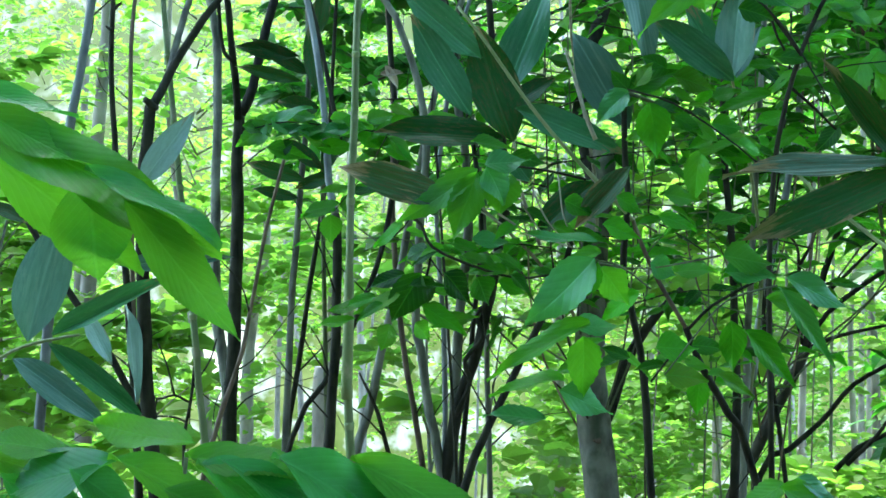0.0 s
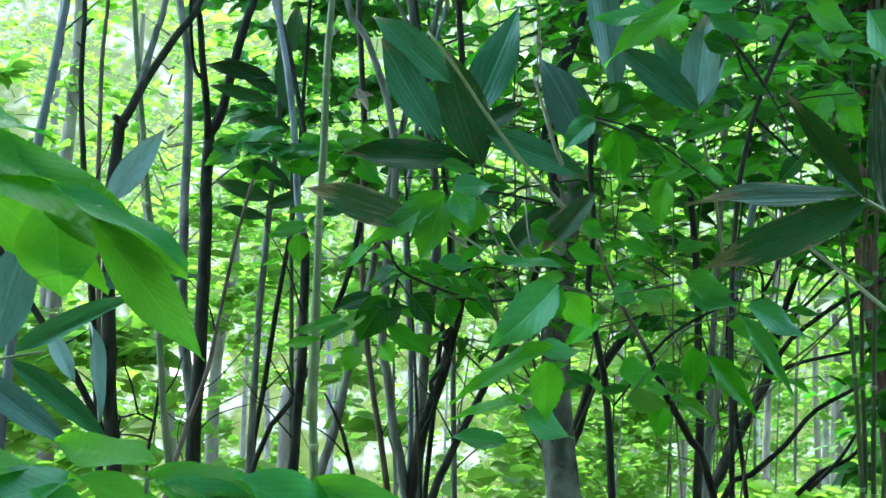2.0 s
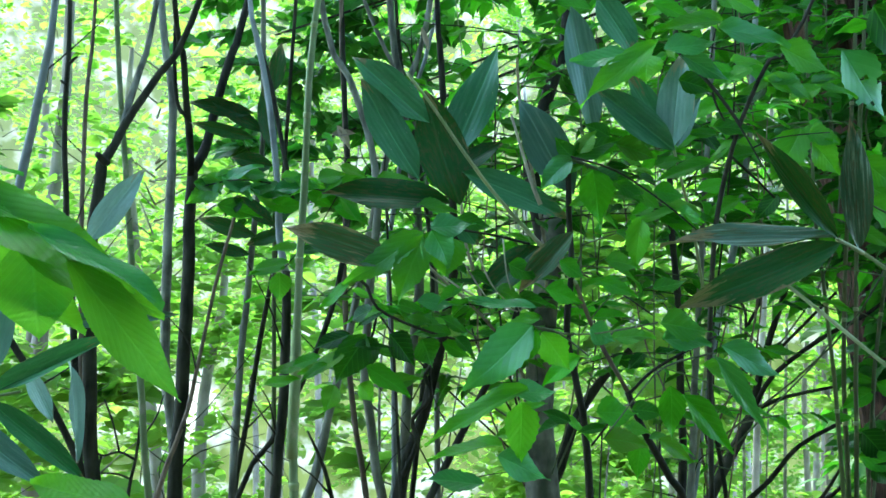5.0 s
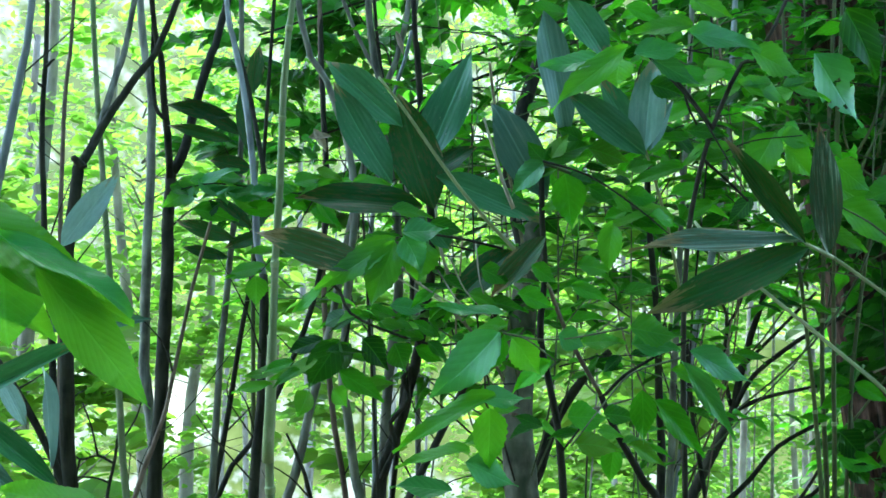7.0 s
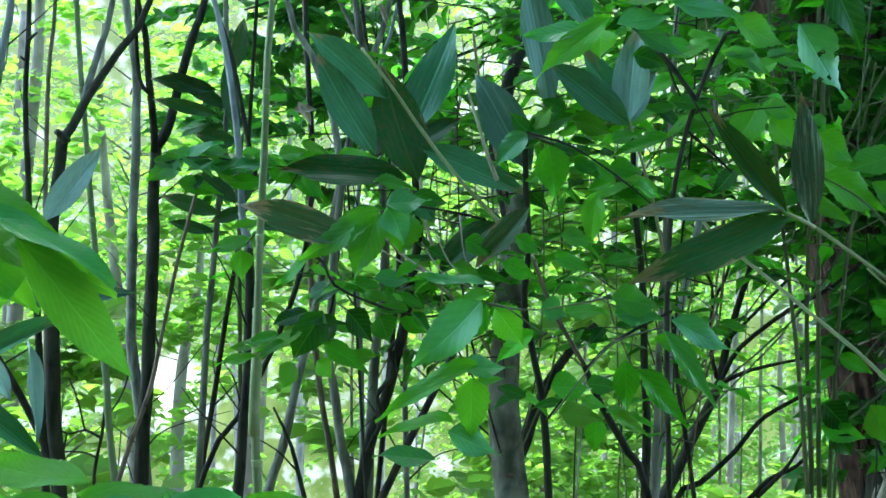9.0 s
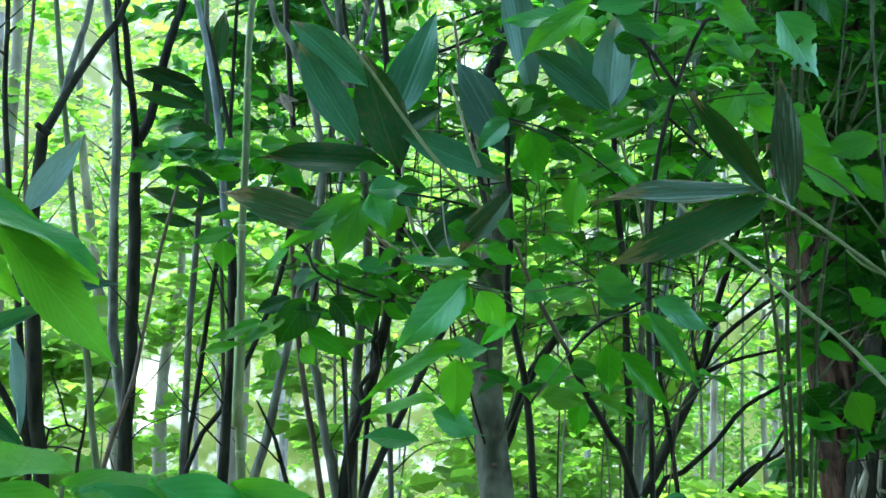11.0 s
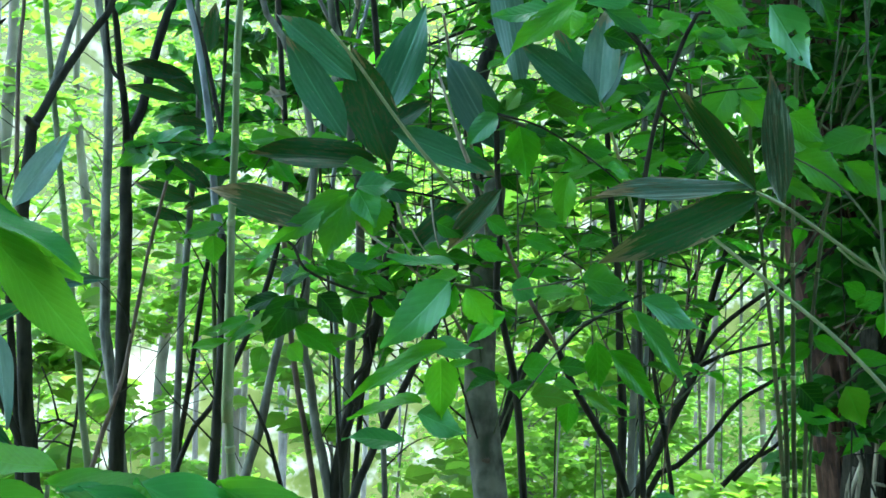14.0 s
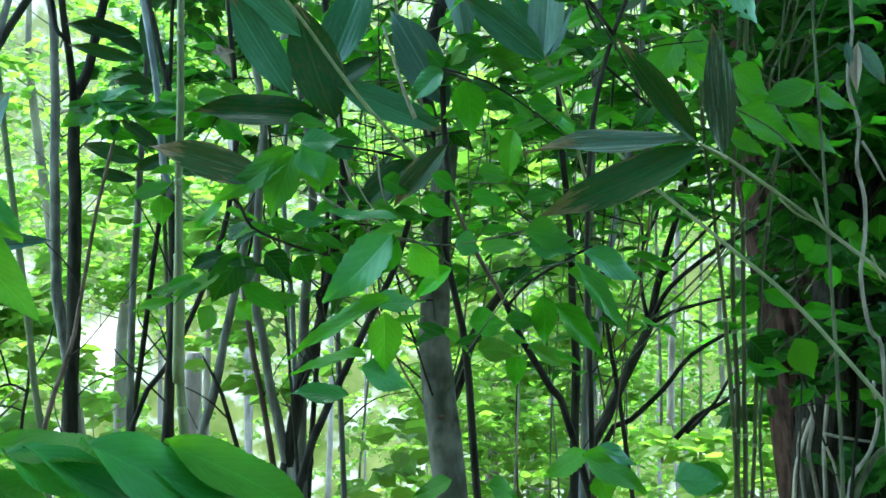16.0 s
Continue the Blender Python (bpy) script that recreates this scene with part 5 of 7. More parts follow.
p = plant("shrub", (0.64, 2.07), "leafy shrub with dark crossing twigs and drooping leaves", "shrub", "leafy shrubs")
stem(p, "stem", ((0.641, 2.068, -0.050), (0.636, 2.057, 0.473), (0.620, 2.024, 1.113), (0.610, 2.002, 1.438), (0.613, 1.985, 1.653), (0.627, 1.971, 1.770), (0.656, 1.956, 1.891), (0.709, 1.940, 2.012), (0.769, 1.925, 2.085), (1.083, 1.874, 2.826), (1.420, 1.818, 3.570)), 0.0066, 0.0030, DARK)
stem(p, "twig", ((0.651, 1.940, 1.888), (0.595, 1.939, 1.962), (0.532, 1.940, 2.028)), 0.0037, 0.0026, DARK)
stem(p, "twig", ((0.647, 1.992, 1.838), (0.704, 2.016, 1.798), (0.751, 2.040, 1.763)), 0.0032, 0.0022, DARK)
stem(p, "twig", ((0.595, 1.939, 1.962), (0.606, 1.940, 1.925), (0.622, 1.941, 1.894)), 0.0026, 0.0021, DARK)
leaf(p, "sheen", (0.401, 1.740, 1.966), (0.300, 1.740, 1.953), 0.049, -57, 0)
leaf(p, "lit_leaf", (0.444, 1.720, 1.985), (0.313, 1.720, 1.876), 0.051, -58, 1)
leaf(p, "lit_leaf", (0.561, 1.750, 2.028), (0.452, 1.750, 2.020), 0.048, -60, 2)
leaf(p, "sheen", (0.458, 1.740, 1.975), (0.560, 1.740, 1.998), 0.050, 56, 0)
leaf(p, "sheen", (0.556, 1.760, 2.021), (0.687, 1.760, 2.000), 0.060, 62, 1)
leaf(p, "lit_leaf", (0.439, 1.760, 1.970), (0.430, 1.760, 1.924), 0.071, 39, 2)
leaf(p, "sheen", (0.495, 1.780, 1.978), (0.595, 1.780, 1.932), 0.039, 73, 0)
leaf(p, "leaf", (0.504, 1.820, 1.943), (0.567, 1.820, 1.927), 0.047, 76, 1)
leaf(p, "lit_leaf", (0.578, 1.800, 2.086), (0.652, 1.800, 2.065), 0.046, 70, 2)
leaf(p, "lit_leaf", (0.694, 1.850, 2.013), (0.796, 1.850, 1.972), 0.065, 70, 0)
leaf(p, "leaf", (0.328, 1.880, 1.812), (0.417, 1.880, 1.852), 0.048, 64, 1)
leaf(p, "leaf", (0.405, 1.880, 1.835), (0.485, 1.880, 1.818), 0.048, 71, 2)
leaf(p, "leaf", (0.331, 1.880, 1.809), (0.295, 1.880, 1.846), 0.038, -72, 0)
leaf(p, "leaf", (0.339, 1.880, 1.818), (0.367, 1.880, 1.863), 0.040, 58, 1)
leaf(p, "sheen", (0.320, 1.840, 1.802), (0.261, 1.840, 1.749), 0.051, -61, 2)
leaf(p, "leaf", (0.364, 1.880, 1.790), (0.381, 1.880, 1.689), 0.064, 0, 0)
leaf(p, "leaf", (0.411, 1.900, 1.770), (0.465, 1.900, 1.738), 0.036, 71, 1)
leaf(p, "leaf", (0.585, 1.900, 1.808), (0.479, 1.900, 1.779), 0.038, -54, 2)
leaf(p, "leaf", (0.490, 1.950, 1.762), (0.554, 1.950, 1.755), 0.042, 68, 0)
leaf(p, "leaf", (0.603, 1.950, 1.886), (0.688, 1.950, 1.881), 0.043, 61, 1)
leaf(p, "leaf", (0.624, 1.980, 1.935), (0.553, 1.980, 1.906), 0.044, -55, 2)
leaf(p, "lit_leaf", (0.810, 2.050, 1.902), (0.748, 2.050, 1.797), 0.077, -58, 0)
leaf(p, "lit_leaf", (0.823, 2.050, 1.896), (0.890, 2.050, 1.883), 0.059, 63, 1)
leaf(p, "lit_leaf", (0.828, 2.050, 1.875), (0.894, 2.050, 1.815), 0.063, 85, 2)
leaf(p, "leaf", (0.741, 2.050, 1.985), (0.672, 2.050, 1.955), 0.046, -54, 0)
leaf(p, "leaf", (0.645, 2.000, 1.786), (0.580, 2.000, 1.768), 0.041, -48, 1)
leaf(p, "leaf", (0.667, 2.000, 1.753), (0.601, 2.000, 1.718), 0.041, -47, 2)
leaf(p, "leaf", (0.761, 2.050, 1.771), (0.716, 2.050, 1.720), 0.043, -50, 0)
leaf(p, "leaf", (0.492, 1.950, 1.809), (0.546, 1.950, 1.826), 0.037, 54, 1)
leaf(p, "leaf", (0.398, 1.900, 1.853), (0.352, 1.900, 1.878), 0.036, -73, 2)
leaf(p, "lit_leaf", (0.380, 1.900, 1.754), (0.326, 1.900, 1.726), 0.035, -51, 0)
leaf(p, "leaf", (0.492, 1.950, 1.724), (0.551, 1.950, 1.704), 0.037, 69, 1)
leaf(p, "leaf", (0.566, 1.950, 1.694), (0.503, 1.950, 1.709), 0.032, -68, 2)
stem(p, "twig", ((0.321, 1.860, 1.809), (0.402, 1.860, 1.785), (0.493, 1.860, 1.726), (0.554, 1.860, 1.676)), 0.0022, 0.0013, DARK, seg=6)
stem(p, "twig", ((0.490, 1.780, 1.984), (0.558, 1.780, 1.914), (0.602, 1.780, 1.851), (0.660, 1.780, 1.749)), 0.0020, 0.0012, DARK, seg=6)
stem(p, "twig", ((0.674, 2.020, 1.844), (0.752, 2.020, 1.878), (0.853, 2.020, 1.891)), 0.0018, 0.0011, DARK, seg=6)
leaf(p, "lit_leaf", (0.364, 1.964, 1.809), (0.302, 1.958, 1.795), 0.030, -46, 3)
leaf(p, "leaf", (0.381, 1.952, 1.790), (0.455, 1.966, 1.790), 0.040, 48, 3)
leaf(p, "leaf", (0.417, 1.969, 1.783), (0.361, 1.974, 1.795), 0.033, -48, 1)
leaf(p, "leaf", (0.427, 1.986, 1.772), (0.488, 1.973, 1.736), 0.029, 46, 3)
leaf(p, "lit_leaf", (0.440, 1.964, 1.783), (0.362, 1.953, 1.762), 0.034, -42, 1)
leaf(p, "lit_leaf", (0.451, 1.954, 1.772), (0.514, 1.942, 1.722), 0.042, 49, 0)
leaf(p, "lit_leaf", (0.465, 1.917, 1.755), (0.395, 1.899, 1.747), 0.037, -40, 0)
leaf(p, "leaf", (0.505, 1.957, 1.747), (0.583, 1.952, 1.726), 0.056, 38, 1)
leaf(p, "leaf", (0.499, 1.953, 1.733), (0.446, 1.965, 1.723), 0.036, -54, 3)
leaf(p, "leaf", (0.525, 1.912, 1.719), (0.589, 1.940, 1.708), 0.036, 58, 2)
leaf(p, "lit_leaf", (0.531, 1.934, 1.727), (0.441, 1.909, 1.700), 0.029, -39, 0)
leaf(p, "leaf", (0.564, 1.972, 1.720), (0.623, 1.973, 1.707), 0.032, 45, 3)
leaf(p, "leaf", (0.541, 2.094, 1.937), (0.462, 2.074, 1.914), 0.040, -39, 3)
leaf(p, "leaf", (0.558, 2.051, 1.914), (0.625, 2.067, 1.910), 0.040, 43, 0)
leaf(p, "lit_leaf", (0.572, 2.077, 1.930), (0.484, 2.064, 1.917), 0.061, -38, 3)
leaf(p, "leaf", (0.608, 2.085, 1.912), (0.670, 2.080, 1.845), 0.042, 63, 1)
leaf(p, "leaf", (0.625, 2.089, 1.903), (0.543, 2.089, 1.857), 0.031, -50, 0)
leaf(p, "leaf", (0.614, 2.009, 1.898), (0.679, 2.036, 1.894), 0.044, 53, 1)
leaf(p, "leaf", (0.649, 2.071, 1.894), (0.558, 2.050, 1.891), 0.041, -39, 1)
leaf(p, "leaf", (0.627, 2.011, 1.880), (0.697, 2.008, 1.907), 0.058, 35, 2)
leaf(p, "lit_leaf", (0.665, 2.022, 1.874), (0.611, 2.011, 1.825), 0.027, -33, 0)
leaf(p, "lit_leaf", (0.685, 2.071, 1.876), (0.754, 2.066, 1.861), 0.036, 58, 0)
leaf(p, "lit_leaf", (0.709, 2.084, 1.869), (0.646, 2.111, 1.886), 0.030, -53, 0)
leaf(p, "leaf", (0.712, 2.006, 1.841), (0.763, 1.994, 1.816), 0.025, 56, 3)
leaf(p, "lit_leaf", (0.708, 2.007, 1.845), (0.617, 2.012, 1.846), 0.042, -50, 3)
leaf(p, "lit_leaf", (0.762, 2.092, 1.839), (0.837, 2.073, 1.836), 0.034, 53, 1)
leaf(p, "leaf", (0.606, 1.999, 2.018), (0.519, 1.972, 1.979), 0.024, -50, 2)
leaf(p, "lit_leaf", (0.657, 2.019, 2.028), (0.723, 2.016, 2.026), 0.042, 50, 1)
leaf(p, "leaf", (0.654, 1.980, 1.997), (0.587, 1.969, 1.997), 0.045, -57, 1)
leaf(p, "leaf", (0.694, 2.047, 2.021), (0.771, 2.047, 2.002), 0.042, 63, 0)
leaf(p, "lit_leaf", (0.683, 1.965, 2.001), (0.610, 1.961, 1.974), 0.062, -35, 0)
leaf(p, "lit_leaf", (0.711, 1.977, 1.987), (0.801, 1.999, 1.951), 0.036, 62, 1)
leaf(p, "lit_leaf", (0.715, 1.972, 1.976), (0.655, 1.962, 1.950), 0.036, -39, 0)
leaf(p, "lit_leaf", (0.748, 2.000, 1.985), (0.821, 2.001, 1.958), 0.062, 49, 2)
leaf(p, "lit_leaf", (0.783, 1.999, 1.988), (0.703, 1.975, 1.986), 0.035, -62, 3)
leaf(p, "leaf", (0.791, 1.959, 1.972), (0.867, 1.979, 2.000), 0.025, 50, 3)
leaf(p, "lit_leaf", (0.837, 2.020, 1.980), (0.776, 2.034, 1.959), 0.047, -51, 1)
leaf(p, "lit_leaf", (0.803, 1.962, 1.973), (0.895, 1.975, 1.955), 0.027, 64, 1)
leaf(p, "leaf", (0.383, 1.998, 2.119), (0.304, 1.973, 2.120), 0.047, -55, 1)
leaf(p, "leaf", (0.425, 1.990, 2.100), (0.498, 1.997, 2.063), 0.039, 62, 1)
leaf(p, "lit_leaf", (0.485, 2.034, 2.131), (0.410, 2.034, 2.087), 0.038, -48, 2)
leaf(p, "leaf", (0.493, 1.982, 2.127), (0.575, 1.953, 2.094), 0.038, 60, 2)
leaf(p, "leaf", (0.546, 2.043, 2.138), (0.496, 2.072, 2.134), 0.028, -68, 3)
leaf(p, "lit_leaf", (0.559, 1.981, 2.114), (0.641, 1.997, 2.086), 0.029, 75, 3)
leaf(p, "leaf", (0.577, 1.969, 2.120), (0.530, 1.964, 2.077), 0.042, -33, 1)
leaf(p, "lit_leaf", (0.618, 1.952, 2.143), (0.648, 1.924, 2.098), 0.043, 39, 0)

p = plant("shrub", (0.07, 2.60), "spreading shrub with flat tiers of pointed leaves", "shrub", "leafy shrubs")
stem(p, "stem", ((0.071, 2.600, -0.050), (0.051, 2.570, 0.600), (0.021, 2.520, 1.200), (-0.019, 2.450, 1.824)), 0.0060, 0.0026, DARK)
leaf(p, "lit_leaf", (-0.401, 2.450, 1.832), (-0.475, 2.450, 1.774), 0.059, -72, 0)
leaf(p, "sheen", (-0.395, 2.450, 1.841), (-0.321, 2.450, 1.793), 0.049, 50, 1)
leaf(p, "sheen", (-0.330, 2.450, 1.813), (-0.237, 2.450, 1.807), 0.056, 51, 2)
leaf(p, "lit_leaf", (-0.357, 2.450, 1.850), (-0.276, 2.450, 1.846), 0.041, 47, 0)
leaf(p, "lit_leaf", (-0.259, 2.450, 1.820), (-0.160, 2.450, 1.829), 0.045, 47, 1)
leaf(p, "lit_leaf", (-0.175, 2.450, 1.834), (-0.108, 2.450, 1.858), 0.048, 58, 2)
leaf(p, "lit_leaf", (-0.123, 2.450, 1.835), (-0.042, 2.450, 1.829), 0.052, 57, 0)
leaf(p, "lit_leaf", (-0.039, 2.450, 1.841), (0.049, 2.450, 1.841), 0.048, 57, 1)
leaf(p, "leaf", (-0.406, 2.450, 1.773), (-0.300, 2.450, 1.754), 0.046, 64, 2)
leaf(p, "leaf", (-0.291, 2.450, 1.772), (-0.185, 2.450, 1.781), 0.043, 66, 0)
leaf(p, "lit_leaf", (-0.236, 2.450, 1.645), (-0.329, 2.450, 1.623), 0.045, -44, 1)
leaf(p, "lit_leaf", (-0.236, 2.450, 1.637), (-0.188, 2.450, 1.653), 0.046, 64, 2)
leaf(p, "lit_leaf", (-0.259, 2.450, 1.621), (-0.253, 2.450, 1.548), 0.056, -27, 0)
leaf(p, "leaf", (-0.459, 2.450, 1.825), (-0.394, 2.450, 1.806), 0.042, 48, 1)
leaf(p, "leaf", (-0.201, 2.450, 1.802), (-0.129, 2.450, 1.774), 0.036, 64, 2)
leaf(p, "lit_leaf", (-0.084, 2.450, 1.810), (-0.005, 2.450, 1.802), 0.045, 51, 0)
leaf(p, "leaf", (-0.140, 2.450, 1.685), (-0.224, 2.450, 1.669), 0.041, -49, 1)
leaf(p, "leaf", (-0.345, 2.450, 1.787), (-0.393, 2.450, 1.745), 0.037, -71, 2)
leaf(p, "lit_leaf", (-0.305, 2.450, 1.827), (-0.360, 2.450, 1.865), 0.038, -51, 0)
leaf(p, "leaf", (-0.124, 2.450, 1.869), (-0.058, 2.450, 1.846), 0.034, 56, 1)
stem(p, "twig", ((-0.019, 2.450, 1.824), (-0.123, 2.450, 1.810), (-0.240, 2.450, 1.821), (-0.356, 2.450, 1.833), (-0.433, 2.450, 1.818)), 0.0024, 0.0014, DARK, seg=6)
stem(p, "twig", ((-0.123, 2.450, 1.810), (-0.173, 2.450, 1.724), (-0.246, 2.450, 1.632)), 0.0018, 0.0011, DARK, seg=6)
leaf(p, "lit_leaf", (-0.030, 2.447, 1.826), (-0.093, 2.477, 1.836), 0.049, -42, 1)
leaf(p, "lit_leaf", (-0.052, 2.415, 1.810), (0.030, 2.430, 1.819), 0.043, 36, 3)
leaf(p, "leaf", (-0.058, 2.472, 1.813), (-0.118, 2.466, 1.811), 0.048, -37, 3)
leaf(p, "lit_leaf", (-0.095, 2.449, 1.837), (-0.011, 2.466, 1.799), 0.026, 55, 3)
leaf(p, "lit_leaf", (-0.125, 2.468, 1.804), (-0.202, 2.498, 1.814), 0.062, -33, 2)
leaf(p, "lit_leaf", (-0.128, 2.421, 1.796), (-0.056, 2.408, 1.732), 0.052, 27, 2)
leaf(p, "lit_leaf", (-0.119, 2.443, 1.835), (-0.173, 2.415, 1.785), 0.028, -33, 0)
leaf(p, "leaf", (-0.160, 2.500, 1.803), (-0.090, 2.476, 1.776), 0.036, 42, 0)
leaf(p, "leaf", (-0.165, 2.496, 1.830), (-0.249, 2.488, 1.814), 0.045, -37, 3)
leaf(p, "lit_leaf", (-0.205, 2.494, 1.839), (-0.134, 2.502, 1.791), 0.042, 46, 3)
leaf(p, "sheen", (-0.212, 2.431, 1.822), (-0.277, 2.405, 1.803), 0.046, -46, 1)
leaf(p, "leaf", (-0.227, 2.402, 1.831), (-0.162, 2.430, 1.813), 0.036, 62, 0)
leaf(p, "leaf", (-0.258, 2.426, 1.816), (-0.329, 2.443, 1.809), 0.054, -42, 0)
leaf(p, "lit_leaf", (-0.256, 2.427, 1.836), (-0.187, 2.436, 1.838), 0.039, 51, 3)
leaf(p, "lit_leaf", (-0.305, 2.474, 1.844), (-0.391, 2.460, 1.829), 0.027, -54, 3)
leaf(p, "lit_leaf", (-0.319, 2.434, 1.801), (-0.256, 2.452, 1.778), 0.056, 40, 0)
leaf(p, "sheen", (-0.324, 2.457, 1.824), (-0.389, 2.436, 1.801), 0.029, -55, 3)
leaf(p, "sheen", (-0.354, 2.499, 1.816), (-0.257, 2.513, 1.819), 0.047, 41, 0)
leaf(p, "lit_leaf", (-0.388, 2.497, 1.846), (-0.449, 2.470, 1.831), 0.040, -53, 1)
leaf(p, "sheen", (-0.379, 2.401, 1.828), (-0.297, 2.402, 1.867), 0.046, 45, 1)
leaf(p, "lit_leaf", (-0.398, 2.486, 1.827), (-0.437, 2.477, 1.778), 0.034, -43, 0)
leaf(p, "leaf", (-0.419, 2.481, 1.844), (-0.354, 2.480, 1.838), 0.059, 38, 0)
leaf(p, "leaf", (-0.122, 2.477, 1.800), (-0.190, 2.463, 1.777), 0.041, -50, 2)
leaf(p, "leaf", (-0.136, 2.419, 1.769), (-0.053, 2.395, 1.738), 0.041, 43, 2)
leaf(p, "leaf", (-0.167, 2.429, 1.749), (-0.225, 2.450, 1.728), 0.037, -49, 2)
leaf(p, "lit_leaf", (-0.169, 2.426, 1.727), (-0.102, 2.399, 1.696), 0.043, 26, 0)
leaf(p, "lit_leaf", (-0.207, 2.491, 1.679), (-0.297, 2.478, 1.682), 0.037, -40, 3)
leaf(p, "leaf", (-0.209, 2.406, 1.669), (-0.132, 2.383, 1.672), 0.030, 51, 1)
leaf(p, "leaf", (-0.251, 2.496, 1.633), (-0.339, 2.485, 1.619), 0.037, -54, 2)

p = plant("sapling", (-0.50, 2.75), "dark leaning sapling stem behind curled bamboo leaves", "sapling", "dark saplings")
stem(p, "trunk", ((-1.116, 2.750, 1.707), (-0.980, 2.750, 1.465), (-0.892, 2.750, 1.337), (-0.825, 2.750, 1.224), (-0.769, 2.750, 1.097), (-0.696, 2.750, 0.901)), 0.0085, 0.0115, DARK, seg=6)
stem(p, "twig", ((-0.892, 2.750, 1.337), (-0.850, 2.750, 1.363), (-0.802, 2.750, 1.395)), 0.0030, 0.0015, DARK, seg=6)
stem(p, "trunk_base", ((-0.696, 2.750, 0.901), (-0.556, 2.750, 0.350), (-0.496, 2.750, -0.050)), 0.0115, 0.0140, DARK)

p = plant("sapling", (1.14, 2.02), "broad-leaved sapling with insect-eaten leaves", "sapling", "broad-leaved saplings")
stem(p, "stem", ((1.143, 2.019, -0.050), (1.129, 2.001, 0.479), (1.087, 1.949, 1.126), (1.066, 1.960, 1.630), (1.060, 1.990, 2.000), (1.040, 2.010, 2.700)), 0.0050, 0.0021, GREENSTEM)
stem(p, "twig", ((1.066, 1.960, 1.600), (0.980, 1.960, 1.700), (0.880, 1.970, 1.760)), 0.0024, 0.0015, GREENSTEM)
leaf(p, "lit_leaf", (0.905, 2.000, 1.835), (0.984, 2.000, 1.782), 0.059, 85, 0)
leaf(p, "lit_leaf", (1.068, 2.000, 1.802), (0.958, 2.000, 1.760), 0.071, -54, 1)
leaf(p, "lit_leaf", (0.896, 1.980, 1.747), (1.045, 1.980, 1.690), 0.072, 74, 2)
leaf(p, "lit_leaf", (0.998, 1.970, 1.738), (1.113, 1.970, 1.659), 0.054, 79, 0)
leaf(p, "lit_leaf", (0.900, 2.020, 1.708), (0.984, 2.020, 1.667), 0.040, 75, 1)
leaf(p, "lit_leaf", (1.065, 2.020, 1.783), (1.172, 2.020, 1.765), 0.047, 62, 2)
leaf(p, "lit_leaf", (0.919, 2.030, 1.796), (1.034, 2.030, 1.737), 0.063, 77, 0)
leaf(p, "lit_leaf", (0.946, 2.000, 1.731), (1.014, 2.000, 1.679), 0.046, 79, 1)
stem(p, "twig", ((1.091, 2.000, 1.802), (1.021, 2.000, 1.769), (0.941, 2.000, 1.758), (0.889, 2.000, 1.714)), 0.0020, 0.0012, GREENSTEM, seg=6)
leaf(p, "torn", (0.890, 2.050, 2.061), (0.995, 2.050, 1.919), 0.117, 65, 0)
leaf(p, "leaf", (0.953, 2.040, 2.152), (1.024, 2.040, 2.016), 0.093, 83, 1)
leaf(p, "lit_leaf", (0.921, 2.050, 1.829), (0.989, 2.050, 1.797), 0.055, 77, 2)

p = plant("vine", (1.42, 2.37), "pale grey woody vine hanging with shrivelled leaves", "vine")
stem(p, "stem", ((1.423, 2.369, -0.050), (1.420, 2.369, 0.363), (1.411, 2.370, 0.869), (1.406, 2.371, 1.106), (1.397, 2.372, 1.249), (1.375, 2.374, 1.279), (1.359, 2.376, 1.345), (1.351, 2.377, 1.424), (1.362, 2.376, 1.503), (1.363, 2.376, 1.596), (1.346, 2.378, 1.675), (1.353, 2.377, 1.768), (1.328, 2.380, 1.861), (1.340, 2.379, 1.979), (1.338, 2.379, 2.072), (1.306, 2.368, 2.802), (1.297, 2.293, 3.591)), 0.0058, 0.0037, TWIG)
stem(p, "twig", ((1.359, 2.377, 1.728), (1.384, 2.374, 1.688), (1.411, 2.371, 1.635)), 0.0040, 0.0026, TWIG)
leaf(p, "dead", (1.343, 2.358, 1.956), (1.337, 2.359, 1.838), 0.027, 38, 4)
leaf(p, "blue", (1.343, 2.358, 1.957), (1.407, 2.352, 1.856), 0.037, 102, 4)
leaf(p, "blue", (1.317, 2.361, 1.956), (1.325, 2.360, 1.897), 0.021, 16, 3)

p = plant("creeper", (1.73, 3.69), "knotted grey creeper stems over an old trunk", "creeper")
stem(p, "stem", ((1.732, 3.694, -0.050), (1.739, 3.693, 0.223), (1.761, 3.691, 0.557), (1.773, 3.690, 0.699), (1.805, 3.687, 0.800), (1.837, 3.684, 0.891), (1.821, 3.686, 0.942)), 0.0101, 0.0061, TWIG)
stem(p, "stem", ((1.892, 3.627, -0.050), (1.876, 3.629, 0.228), (1.829, 3.634, 0.568), (1.811, 3.636, 0.668), (1.792, 3.638, 0.749), (1.814, 3.636, 0.869), (1.795, 3.638, 0.920)), 0.0099, 0.0070, TWIG)
stem(p, "stem", ((1.822, 3.635, -0.050), (1.811, 3.636, 0.228), (1.779, 3.639, 0.568), (1.767, 3.641, 0.669), (1.757, 3.642, 0.770), (1.784, 3.639, 0.869)), 0.0088, 0.0060, TWIG)
